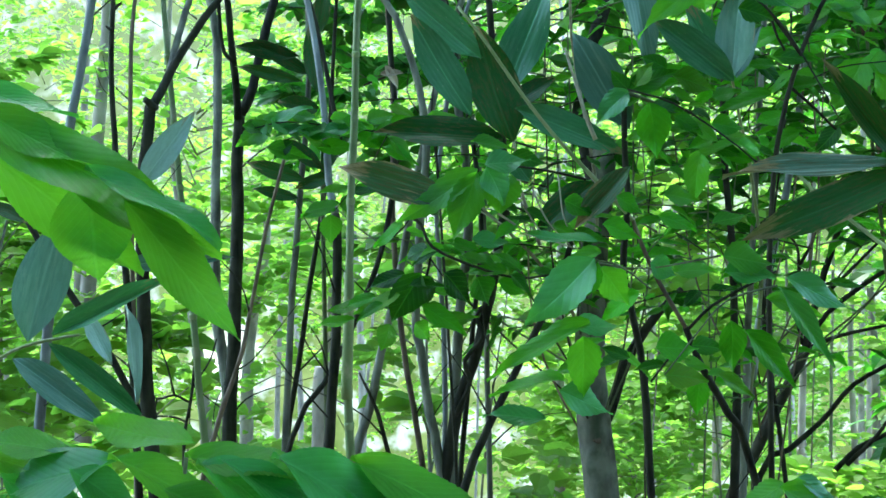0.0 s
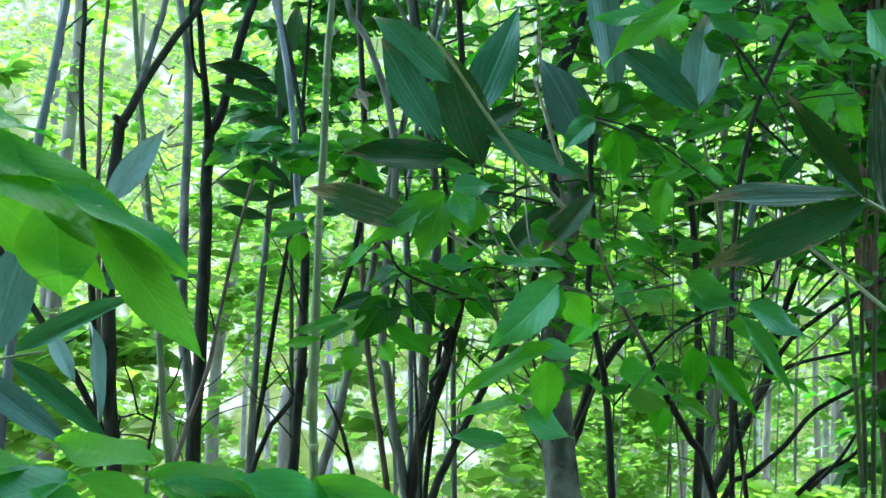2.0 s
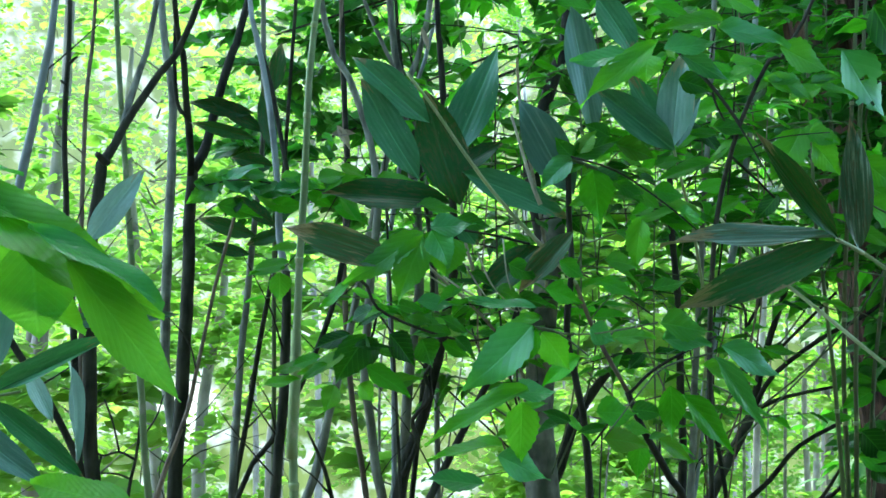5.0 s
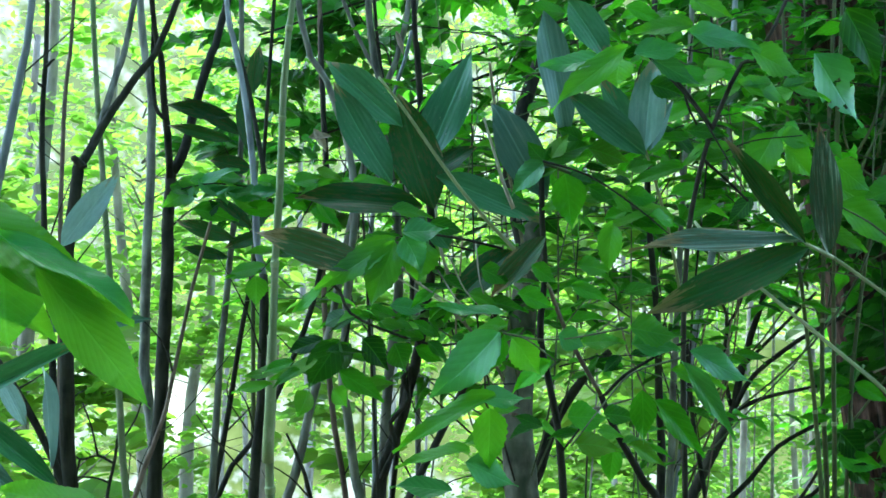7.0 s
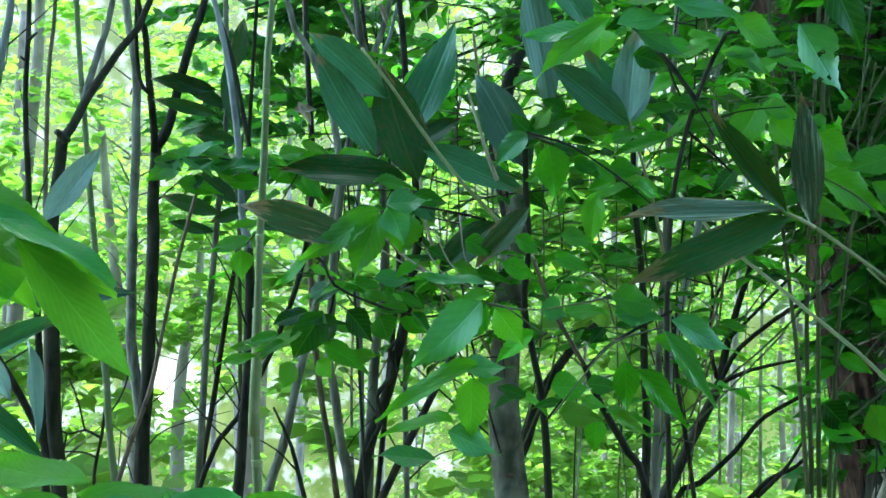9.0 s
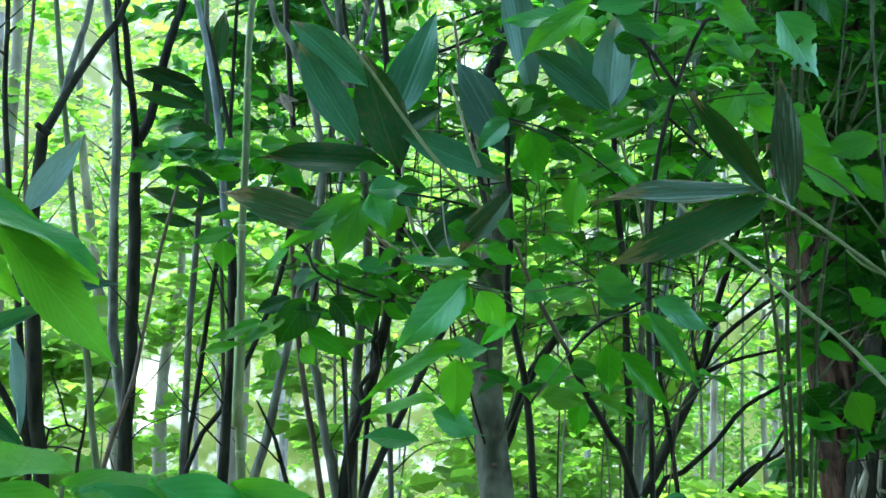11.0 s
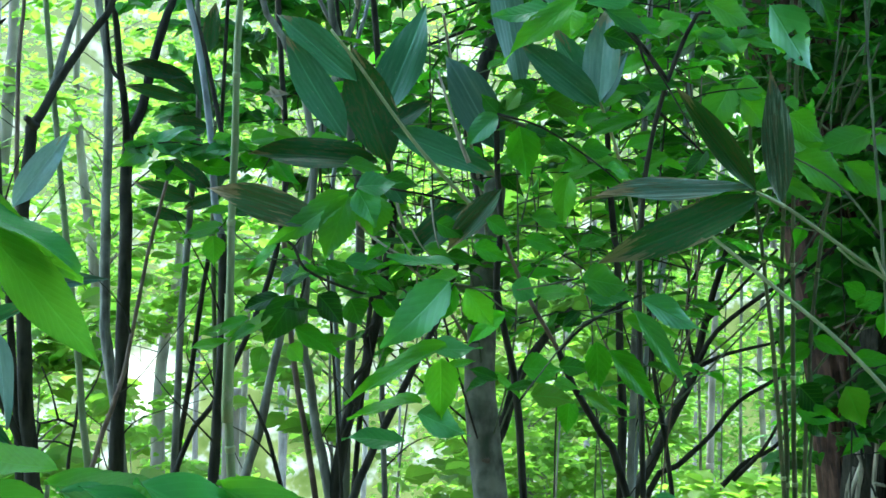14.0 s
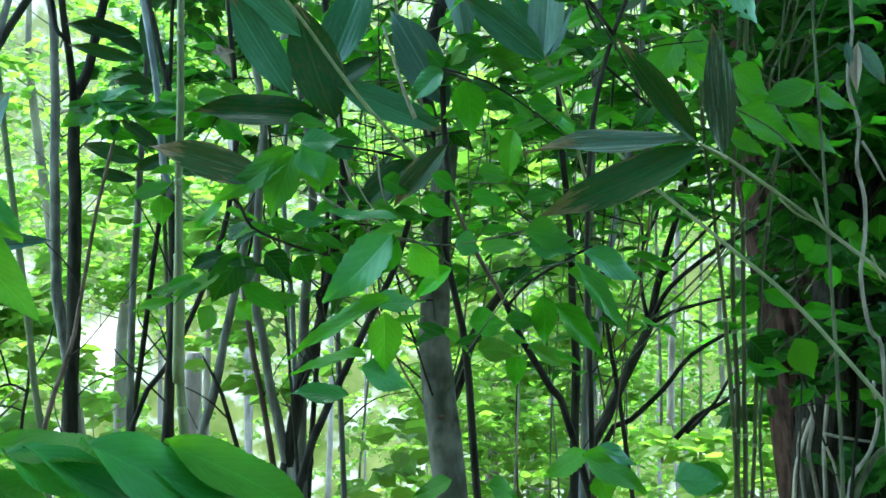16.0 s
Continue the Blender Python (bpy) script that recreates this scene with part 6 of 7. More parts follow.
stem(p, "stem", ((1.841, 3.582, -0.050), (1.838, 3.583, 0.233), (1.831, 3.584, 0.579), (1.825, 3.584, 0.758), (1.840, 3.583, 0.936), (1.854, 3.582, 1.074), (1.896, 3.578, 1.232)), 0.0087, 0.0069, TWIG)
stem(p, "stem", ((1.808, 3.536, 0.830), (1.850, 3.532, 0.820), (1.963, 3.520, 0.800)), 0.0059, 0.0049, TWIG)
stem(p, "stem", ((1.622, 3.254, -0.050), (1.657, 3.250, 0.271), (1.761, 3.239, 0.663), (1.795, 3.236, 0.753), (1.846, 3.231, 0.824), (1.921, 3.223, 0.859)), 0.0138, 0.0090, GREENSTEM)
stem(p, "stem", ((1.689, 3.347, -0.050), (1.714, 3.344, 0.260), (1.787, 3.337, 0.639), (1.810, 3.335, 0.731), (1.863, 3.329, 0.805), (1.892, 3.327, 0.915), (1.875, 3.328, 1.008), (1.895, 3.326, 1.100)), 0.0081, 0.0065, TWIG)
stem(p, "stem", ((1.927, 3.523, -0.050), (1.911, 3.525, 0.238), (1.862, 3.530, 0.591), (1.841, 3.533, 0.708), (1.811, 3.536, 0.787)), 0.0075, 0.0049, TWIG)
stem(p, "stem", ((1.551, 3.261, 1.188), (1.620, 3.254, 1.025), (1.640, 3.252, 0.935), (1.674, 3.248, 0.844)), 0.0054, 0.0036, DARK)
stem(p, "stem", ((1.706, 3.244, -0.050), (1.717, 3.243, 0.271), (1.749, 3.240, 0.664), (1.769, 3.239, 0.861), (1.791, 3.236, 1.004), (1.782, 3.237, 1.112)), 0.0069, 0.0045, DARK)
stem(p, "stem", ((1.638, 3.454, 1.360), (1.714, 3.446, 1.397), (1.771, 3.440, 1.443)), 0.0038, 0.0029, TWIG)
stem(p, "stem", ((1.703, 3.447, 1.321), (1.752, 3.442, 1.396), (1.781, 3.439, 1.453)), 0.0038, 0.0029, TWIG)
leaf(p, "leaf", (1.549, 3.060, 1.052), (1.481, 3.067, 1.002), 0.038, -61, 3)
leaf(p, "leaf", (1.650, 3.050, 1.034), (1.582, 3.057, 1.009), 0.045, -64, 2)
leaf(p, "leaf", (1.684, 3.046, 1.050), (1.733, 3.041, 1.007), 0.041, 87, 2)

p = plant("shrub", (1.38, 3.03), "dark-leaved shrub rooted before an old trunk", "shrub", "leafy shrubs")
stem(p, "stem", ((1.383, 3.027, -0.050), (1.376, 3.015, 0.306), (1.353, 2.979, 0.741), (1.338, 2.956, 0.958), (1.343, 2.931, 1.156), (1.323, 2.907, 1.286), (1.323, 2.883, 1.367)), 0.0054, 0.0040, GREENSTEM)
stem(p, "twig", ((1.343, 2.931, 1.156), (1.413, 2.907, 1.220), (1.470, 2.884, 1.269), (1.511, 2.863, 1.285)), 0.0040, 0.0032, GREENSTEM)
stem(p, "twig", ((1.341, 2.931, 1.252), (1.428, 2.897, 1.381), (1.466, 2.868, 1.444)), 0.0040, 0.0024, GREENSTEM)
leaf(p, "leaf", (1.314, 2.883, 1.336), (1.230, 2.892, 1.286), 0.055, -68, 2)
leaf(p, "leaf", (1.323, 2.883, 1.359), (1.420, 2.873, 1.310), 0.049, 84, 1)
leaf(p, "leaf", (1.262, 2.838, 1.230), (1.338, 2.830, 1.158), 0.083, 86, 2)
leaf(p, "leaf", (1.253, 2.839, 1.167), (1.377, 2.826, 1.142), 0.070, 76, 1)
leaf(p, "leaf", (1.292, 2.835, 1.143), (1.342, 2.830, 1.088), 0.064, 86, 3)
leaf(p, "leaf", (1.386, 2.826, 1.228), (1.446, 2.819, 1.115), 0.092, 92, 2)
leaf(p, "leaf", (1.429, 2.872, 1.305), (1.550, 2.859, 1.297), 0.052, 76, 1)
leaf(p, "leaf", (1.491, 2.865, 1.263), (1.652, 2.849, 1.238), 0.059, 35, 1)
leaf(p, "leaf", (1.442, 2.870, 1.441), (1.522, 2.862, 1.488), 0.068, 68, 2)
leaf(p, "leaf", (1.525, 2.862, 1.427), (1.509, 2.864, 1.356), 0.049, 37, 3)
leaf(p, "leaf", (1.258, 2.889, 1.260), (1.167, 2.898, 1.265), 0.033, -46, 1)
leaf(p, "leaf", (1.244, 2.891, 1.379), (1.330, 2.882, 1.359), 0.032, 80, 1)
leaf(p, "leaf", (1.422, 2.772, 1.476), (1.361, 2.778, 1.508), 0.053, -87, 1)
leaf(p, "leaf", (1.609, 2.954, 1.507), (1.674, 2.947, 1.473), 0.060, 89, 2)
leaf(p, "leaf", (1.626, 2.952, 1.555), (1.593, 2.956, 1.499), 0.060, -61, 2)
leaf(p, "leaf", (1.700, 2.945, 1.571), (1.707, 2.944, 1.489), 0.067, 17, 2)
leaf(p, "leaf", (1.147, 2.699, 0.874), (1.007, 2.713, 0.888), 0.091, -68, 1)

p = plant("dwarf_bamboo", (1.26, 2.89), "bare dwarf bamboo with a fan of thin olive branches", "bamboo", "dwarf bamboos")
stem(p, "culm", ((1.262, 2.888, -0.050), (1.268, 2.887, 0.317), (1.285, 2.886, 0.765), (1.308, 2.884, 1.225), (1.327, 2.882, 1.462), (1.362, 2.879, 1.699), (1.385, 2.877, 1.810), (1.410, 2.874, 1.936), (1.452, 2.870, 2.063), (1.485, 2.867, 2.189), (1.580, 2.932, 2.935), (1.790, 2.869, 3.702)), 0.0070, 0.0039, OLIVE, nodes=.3)
stem(p, "branch", ((1.382, 2.827, 1.906), (1.299, 2.823, 1.960), (1.259, 2.814, 1.977), (1.249, 2.803, 2.064), (1.255, 2.790, 2.169)), 0.0047, 0.0031, OLIVE)
stem(p, "branch", ((1.304, 2.835, 1.962), (1.349, 2.805, 2.057), (1.374, 2.778, 2.167)), 0.0047, 0.0031, OLIVE)
stem(p, "branch", ((1.364, 2.829, 1.852), (1.320, 2.816, 1.928), (1.377, 2.794, 2.063), (1.432, 2.772, 2.158)), 0.0047, 0.0031, OLIVE)
stem(p, "branch", ((1.389, 2.826, 1.929), (1.441, 2.796, 1.986), (1.491, 2.766, 2.030)), 0.0039, 0.0031, OLIVE)
stem(p, "branch", ((1.397, 2.825, 1.960), (1.442, 2.796, 2.063), (1.470, 2.768, 2.158)), 0.0047, 0.0031, OLIVE)
stem(p, "branch", ((1.304, 2.835, 1.962), (1.273, 2.813, 2.066), (1.287, 2.786, 2.153)), 0.0039, 0.0023, OLIVE)
stem(p, "branch", ((1.374, 2.828, 1.976), (1.380, 2.802, 2.064), (1.389, 2.776, 2.151)), 0.0039, 0.0023, OLIVE)

p = plant("dwarf_bamboo", (-1.21, 2.08), "dwarf bamboo with curled blue-green leaves on a pale stalk", "bamboo", "dwarf bamboos")
stem(p, "stalk", ((-1.206, 2.084, -0.050), (-1.163, 2.090, 0.434), (-1.036, 2.108, 1.026), (-0.975, 2.117, 1.246), (-0.880, 2.128, 1.319), (-0.817, 2.140, 1.347), (-0.731, 2.153, 1.364)), 0.0055, 0.0028, STALK)
leaf(p, "blue", (-0.816, 2.103, 1.352), (-0.768, 2.148, 1.614), 0.104, 56, 0)
leaf(p, "sasa", (-0.746, 2.053, 1.369), (-0.524, 2.051, 1.487), 0.048, 71, 4)
leaf(p, "blue", (-0.825, 2.053, 1.325), (-0.619, 2.005, 1.201), 0.057, 55, 2)
leaf(p, "sasa", (-0.774, 2.103, 1.348), (-0.576, 2.105, 1.192), 0.050, 63, 3)
leaf(p, "silver", (-0.720, 2.152, 1.405), (-0.663, 2.154, 1.304), 0.039, 63, 1)
leaf(p, "silver", (-0.655, 2.202, 1.422), (-0.621, 2.205, 1.218), 0.040, -62, 2)
leaf(p, "silver", (-0.637, 2.248, 1.669), (-0.525, 2.245, 1.829), 0.061, 95, 1)
leaf(p, "blue", (-0.661, 2.200, 1.501), (-0.435, 2.200, 1.524), 0.045, 80, 3)

p = plant("dwarf_bamboo", (-1.46, 2.72), "dwarf bamboo leaves fading to brown", "bamboo", "dwarf bamboos")
stem(p, "stalk", ((-1.459, 2.718, -0.050), (-1.416, 2.715, 0.502), (-1.289, 2.706, 1.176), (-1.204, 2.700, 1.532), (-1.132, 2.698, 1.632)), 0.0063, 0.0036, STALK)
leaf(p, "dry", (-1.104, 2.598, 1.655), (-0.994, 2.599, 1.607), 0.036, 72, 1)

p = plant("dwarf_bamboo", (-0.31, 3.02), "shaded dwarf bamboo with broad dark leaves", "bamboo", "dwarf bamboos")
stem(p, "stalk", ((-0.315, 3.020, -0.050), (-0.317, 3.018, 0.357), (-0.323, 3.011, 0.854), (-0.336, 2.999, 1.615), (-0.339, 2.995, 1.837), (-0.331, 2.993, 1.964)), 0.0087, 0.0048, OLIVE)
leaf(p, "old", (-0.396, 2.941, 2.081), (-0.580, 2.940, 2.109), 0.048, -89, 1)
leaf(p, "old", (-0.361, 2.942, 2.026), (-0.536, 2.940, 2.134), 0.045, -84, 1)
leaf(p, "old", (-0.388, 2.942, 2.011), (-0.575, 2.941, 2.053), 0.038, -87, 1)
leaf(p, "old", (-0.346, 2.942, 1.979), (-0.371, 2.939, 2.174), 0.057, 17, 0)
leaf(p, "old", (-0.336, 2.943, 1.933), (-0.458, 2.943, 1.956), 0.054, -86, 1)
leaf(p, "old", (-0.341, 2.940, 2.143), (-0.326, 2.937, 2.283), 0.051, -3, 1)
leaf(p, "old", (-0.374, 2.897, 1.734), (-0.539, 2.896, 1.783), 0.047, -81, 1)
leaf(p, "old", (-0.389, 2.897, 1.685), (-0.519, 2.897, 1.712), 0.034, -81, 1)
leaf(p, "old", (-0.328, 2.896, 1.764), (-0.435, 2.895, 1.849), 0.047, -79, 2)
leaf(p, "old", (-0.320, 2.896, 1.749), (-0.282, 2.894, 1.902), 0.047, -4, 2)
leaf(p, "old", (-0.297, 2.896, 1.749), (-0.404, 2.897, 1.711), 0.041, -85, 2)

p = plant("sapling", (-0.92, 1.76), "broad-leaved sapling with large soft green leaves", "sapling", "broad-leaved saplings")
stem(p, "stem", ((-0.921, 1.758, -0.050), (-0.915, 1.755, 0.495), (-0.898, 1.746, 1.161), (-0.890, 1.742, 1.399), (-0.858, 1.738, 1.637), (-0.819, 1.736, 1.740)), 0.0070, 0.0048, GREENSTEM)
leaf(p, "drape", (-0.805, 1.740, 1.765), (-0.394, 1.660, 1.577), 0.114, 62, 1)
leaf(p, "drape", (-0.496, 1.650, 1.607), (-0.313, 1.680, 1.387), 0.082, 72, 0)
leaf(p, "drape", (-0.587, 1.750, 1.651), (-0.554, 1.750, 1.476), 0.143, -37, 0)
leaf(p, "glossy", (-0.553, 1.650, 1.655), (-0.335, 1.650, 1.548), 0.073, 31, 1)
leaf(p, "drape", (-0.776, 1.780, 1.696), (-0.491, 1.780, 1.512), 0.129, 52, 2)
leaf(p, "glossy", (-0.787, 1.740, 1.797), (-0.593, 1.740, 1.751), 0.056, 39, 0)
leaf(p, "drape", (-0.760, 1.700, 1.759), (-0.552, 1.700, 1.664), 0.076, 47, 0)
leaf(p, "drape", (-0.597, 1.700, 1.628), (-0.349, 1.700, 1.529), 0.075, 57, 1)

p = plant("sapling", (-0.52, 1.84), "low sapling with overlapping large green leaves", "sapling", "broad-leaved saplings")
stem(p, "stem", ((-0.520, 1.840, -0.050), (-0.500, 1.835, 0.450), (-0.460, 1.820, 0.900), (-0.430, 1.800, 1.190)), 0.0055, 0.0036, GREENSTEM)
leaf(p, "drape", (-0.419, 1.740, 1.195), (-0.217, 1.740, 1.174), 0.099, 29, 1)
leaf(p, "glossy", (-0.356, 1.760, 1.163), (-0.144, 1.760, 1.096), 0.076, 25, 2)
leaf(p, "drape", (-0.256, 1.790, 1.149), (-0.038, 1.790, 1.085), 0.092, 26, 0)
leaf(p, "glossy", (-0.396, 1.720, 1.185), (-0.249, 1.720, 1.116), 0.084, 29, 2)
leaf(p, "glossy", (-0.356, 1.700, 1.195), (-0.148, 1.700, 1.097), 0.070, 24, 0)
leaf(p, "glossy", (-0.276, 1.720, 1.195), (-0.039, 1.720, 1.078), 0.114, 36, 2)
leaf(p, "drape", (-0.151, 1.760, 1.188), (0.094, 1.760, 1.068), 0.113, 37, 1)
leaf(p, "glossy", (-0.289, 1.700, 1.142), (-0.066, 1.700, 1.067), 0.102, 25, 1)
leaf(p, "glossy", (-0.203, 1.750, 1.173), (0.011, 1.750, 1.083), 0.081, 31, 0)
leaf(p, "drape", (-0.147, 1.780, 1.119), (0.073, 1.780, 1.036), 0.106, 26, 2)
leaf(p, "drape", (-0.461, 1.760, 1.135), (-0.304, 1.760, 1.079), 0.093, 23, 0)
leaf(p, "drape", (-0.425, 1.840, 1.197), (-0.602, 1.840, 1.237), 0.098, -28, 0)
leaf(p, "glossy", (-0.552, 1.820, 1.175), (-0.760, 1.820, 1.117), 0.113, -35, 1)
leaf(p, "drape", (-0.557, 1.780, 1.182), (-0.336, 1.780, 1.095), 0.078, 29, 2)
leaf(p, "drape", (-0.641, 1.860, 1.179), (-0.807, 1.860, 1.204), 0.073, -28, 1)
leaf(p, "glossy", (-0.629, 1.800, 1.161), (-0.501, 1.800, 1.090), 0.086, 27, 0)
leaf(p, "drape", (-0.717, 1.880, 1.186), (-0.578, 1.880, 1.161), 0.063, 22, 1)
leaf(p, "glossy", (-0.759, 1.840, 1.144), (-0.604, 1.840, 1.067), 0.115, 20, 1)
leaf(p, "drape", (-0.440, 1.840, 1.154), (-0.217, 1.840, 1.081), 0.094, 26, 2)
leaf(p, "glossy", (-0.258, 1.860, 1.140), (-0.082, 1.860, 1.077), 0.094, 27, 0)
leaf(p, "drape", (-0.142, 1.880, 1.127), (0.016, 1.880, 1.067), 0.079, 28, 1)
leaf(p, "drape", (-0.817, 1.860, 1.179), (-0.680, 1.860, 1.150), 0.067, 20, 0)

p = plant("far_tree", (-2.99, 8.92), "pale straight tree trunk standing in the sunlit wood", "tree", "far trunks")
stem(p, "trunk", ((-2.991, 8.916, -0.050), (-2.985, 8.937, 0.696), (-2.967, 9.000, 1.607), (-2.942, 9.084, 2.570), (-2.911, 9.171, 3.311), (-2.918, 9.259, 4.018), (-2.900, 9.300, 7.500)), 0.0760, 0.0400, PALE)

p = plant("far_tree", (-0.87, 7.52), "pale cut tree trunk standing in the sunlit wood", "tree", "far trunks")
stem(p, "trunk", ((-0.871, 7.524, -0.050), (-0.869, 7.523, 0.135), (-0.863, 7.520, 0.361), (-0.855, 7.516, 0.599), (-0.840, 7.513, 0.797)), 0.0654, 0.0555, PALE)

p = plant("far_tree", (2.97, 8.90), "grey far tree trunk", "tree", "far trunks")
stem(p, "trunk", ((2.974, 8.905, -0.050), (2.974, 8.906, 0.002), (2.977, 8.909, 0.065), (3.023, 8.981, 0.673), (3.089, 9.050, 1.344), (3.157, 9.122, 1.931), (3.197, 9.151, 2.750), (3.227, 9.147, 3.587)), 0.0377, 0.0186, PALE)

p = plant("far_tree", (4.57, 11.87), "grey far tree trunk", "tree", "far trunks")
stem(p, "trunk", ((4.567, 11.866, -0.734), (4.523, 11.836, 0.026), (4.492, 11.805, 0.786), (4.548, 11.765, 1.673), (4.601, 11.722, 2.638), (4.613, 11.686, 3.594)), 0.0380, 0.0187, PALE)

p = plant("far_tree", (-4.20, 12.26), "grey far tree trunk", "tree", "far trunks")
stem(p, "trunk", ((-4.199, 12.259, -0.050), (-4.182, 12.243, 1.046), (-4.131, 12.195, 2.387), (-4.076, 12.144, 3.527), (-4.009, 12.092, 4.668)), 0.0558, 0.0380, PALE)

p = plant("sapling", (0.01, 3.14), "thin dark sapling stem behind the bamboo leaves", "sapling", "thin stems")
stem(p, "trunk", ((0.007, 3.140, -0.050), (0.019, 3.134, 0.392), (0.054, 3.114, 0.932), (0.087, 3.096, 1.325), (0.111, 3.083, 1.603), (0.083, 3.072, 1.881), (0.032, 3.064, 2.143), (-0.003, 3.056, 2.372), (-0.055, 2.957, 2.972), (-0.150, 2.837, 3.598)), 0.0090, 0.0046, DARK)
stem(p, "twig", ((0.005, 3.058, 2.321), (-0.094, 3.002, 2.450), (-0.117, 2.991, 2.496)), 0.0024, 0.0010, DARK, seg=5)
stem(p, "twig", ((0.065, 3.070, 1.973), (0.003, 3.069, 2.026), (-0.058, 3.049, 2.071)), 0.0034, 0.0010, DARK, seg=5)

p = plant("sapling", (0.01, 3.24), "thin grey sapling stem behind the bamboo leaves", "sapling", "thin stems")
stem(p, "trunk", ((0.010, 3.241, -0.050), (0.009, 3.235, 0.383), (0.006, 3.218, 0.913), (0.003, 3.201, 1.318), (-0.020, 3.188, 1.656), (0.007, 3.173, 1.960), (0.051, 3.161, 2.197), (0.105, 3.150, 2.400), (0.206, 3.127, 3.029), (0.354, 3.009, 3.555)), 0.0093, 0.0047, LILAC)
stem(p, "twig", ((0.005, 3.213, 1.020), (-0.053, 3.233, 1.050), (-0.054, 3.293, 1.149)), 0.0028, 0.0010, DARK, seg=5)
stem(p, "twig", ((0.191, 3.131, 2.935), (0.114, 3.122, 3.060), (0.057, 3.109, 3.162)), 0.0024, 0.0010, DARK, seg=5)
stem(p, "twig", ((0.038, 3.165, 2.129), (0.043, 3.108, 2.234), (0.037, 3.033, 2.384)), 0.0029, 0.0010, DARK, seg=5)
stem(p, "twig", ((-0.009, 3.182, 1.773), (-0.024, 3.156, 1.836), (-0.020, 3.120, 1.920)), 0.0027, 0.0010, DARK, seg=5)

p = plant("sapling", (0.03, 3.04), "thin grey-brown sapling stem", "sapling", "thin stems")
stem(p, "trunk", ((0.031, 3.038, -0.050), (0.008, 3.034, 0.400), (-0.059, 3.019, 0.951), (-0.119, 3.006, 1.330), (-0.140, 2.994, 1.647), (-0.139, 2.982, 1.932), (-0.149, 2.974, 2.138), (-0.161, 2.966, 2.344), (-0.162, 2.945, 2.990), (-0.175, 3.039, 3.610)), 0.0096, 0.0050, BROWN)
stem(p, "twig", ((-0.162, 2.947, 2.928), (-0.112, 2.982, 2.986), (-0.096, 2.940, 3.041)), 0.0031, 0.0010, DARK, seg=5)
stem(p, "twig", ((-0.079, 3.015, 1.077), (-0.029, 2.984, 1.176), (0.039, 2.955, 1.265)), 0.0022, 0.0010, DARK, seg=5)
stem(p, "twig", ((-0.036, 3.024, 0.764), (0.056, 2.981, 0.880), (0.051, 3.017, 0.952)), 0.0031, 0.0010, DARK, seg=5)

p = plant("sapling", (0.16, 3.33), "thin grey sapling stem behind the bamboo leaves", "sapling", "thin stems")
stem(p, "trunk", ((0.156, 3.333, -0.050), (0.153, 3.328, 0.375), (0.143, 3.311, 0.895), (0.133, 3.294, 1.313), (0.124, 3.280, 1.661), (0.083, 3.268, 1.992), (0.020, 3.261, 2.235), (-0.077, 3.258, 2.426), (-0.298, 3.266, 3.011), (-0.430, 3.232, 3.563)), 0.0105, 0.0049, GREY)
stem(p, "twig", ((0.117, 3.278, 1.713), (0.054, 3.299, 1.807), (0.009, 3.320, 1.907)), 0.0034, 0.0010, DARK, seg=5)
stem(p, "twig", ((0.041, 3.264, 2.153), (0.061, 3.224, 2.284), (0.053, 3.174, 2.361)), 0.0034, 0.0010, DARK, seg=5)
stem(p, "twig", ((0.142, 3.309, 0.943), (0.246, 3.312, 1.027), (0.398, 3.287, 1.058)), 0.0034, 0.0010, DARK, seg=5)

p = plant("shrub", (-0.73, 2.98), "bare black twigs of a low shrub", "shrub")
stem(p, "stem", ((-0.734, 2.979, -0.050), (-0.729, 2.973, 0.393), (-0.714, 2.954, 0.935), (-0.710, 2.949, 1.043), (-0.692, 2.945, 1.135), (-0.681, 2.940, 1.242)), 0.0059, 0.0038, DARK)
stem(p, "twig", ((-0.695, 2.945, 1.127), (-0.738, 2.947, 1.147), (-0.787, 2.950, 1.137), (-0.827, 2.950, 1.172)), 0.0038, 0.0023, DARK)
stem(p, "twig", ((-0.738, 2.947, 1.147), (-0.757, 2.944, 1.226), (-0.782, 2.943, 1.290)), 0.0031, 0.0023, DARK)
stem(p, "twig", ((-0.704, 2.948, 1.073), (-0.746, 2.949, 1.088), (-0.814, 2.953, 1.088)), 0.0031, 0.0023, DARK)
stem(p, "twig", ((-0.690, 2.943, 1.165), (-0.640, 2.937, 1.242), (-0.620, 2.934, 1.303)), 0.0031, 0.0023, DARK)
stem(p, "twig", ((-0.787, 2.950, 1.137), (-0.796, 2.952, 1.088), (-0.802, 2.955, 1.027)), 0.0031, 0.0023, DARK)

p = plant("far_tree", (2.89, 12.47), "slender grey tree trunk far back in the wood", "tree", "far trunks")
stem(p, "trunk", ((2.886, 12.471, -1.086), (2.928, 12.468, 0.390), (2.980, 12.464, 1.597), (2.999, 12.463, 2.402), (3.034, 12.459, 3.001), (3.029, 12.410, 3.520)), 0.0181, 0.0113, PALE)

p = plant("far_tree", (3.46, 13.72), "slender grey tree trunk far back in the wood", "tree", "far trunks")
stem(p, "trunk", ((3.462, 13.719, -1.354), (3.465, 13.720, 0.273), (3.448, 13.723, 1.605), (3.455, 13.723, 2.493), (3.493, 13.713, 3.074), (3.518, 13.702, 3.652)), 0.0222, 0.0124, PALE)

p = plant("far_tree", (3.18, 11.03), "slender grey tree trunk far back in the wood", "tree", "far trunks")
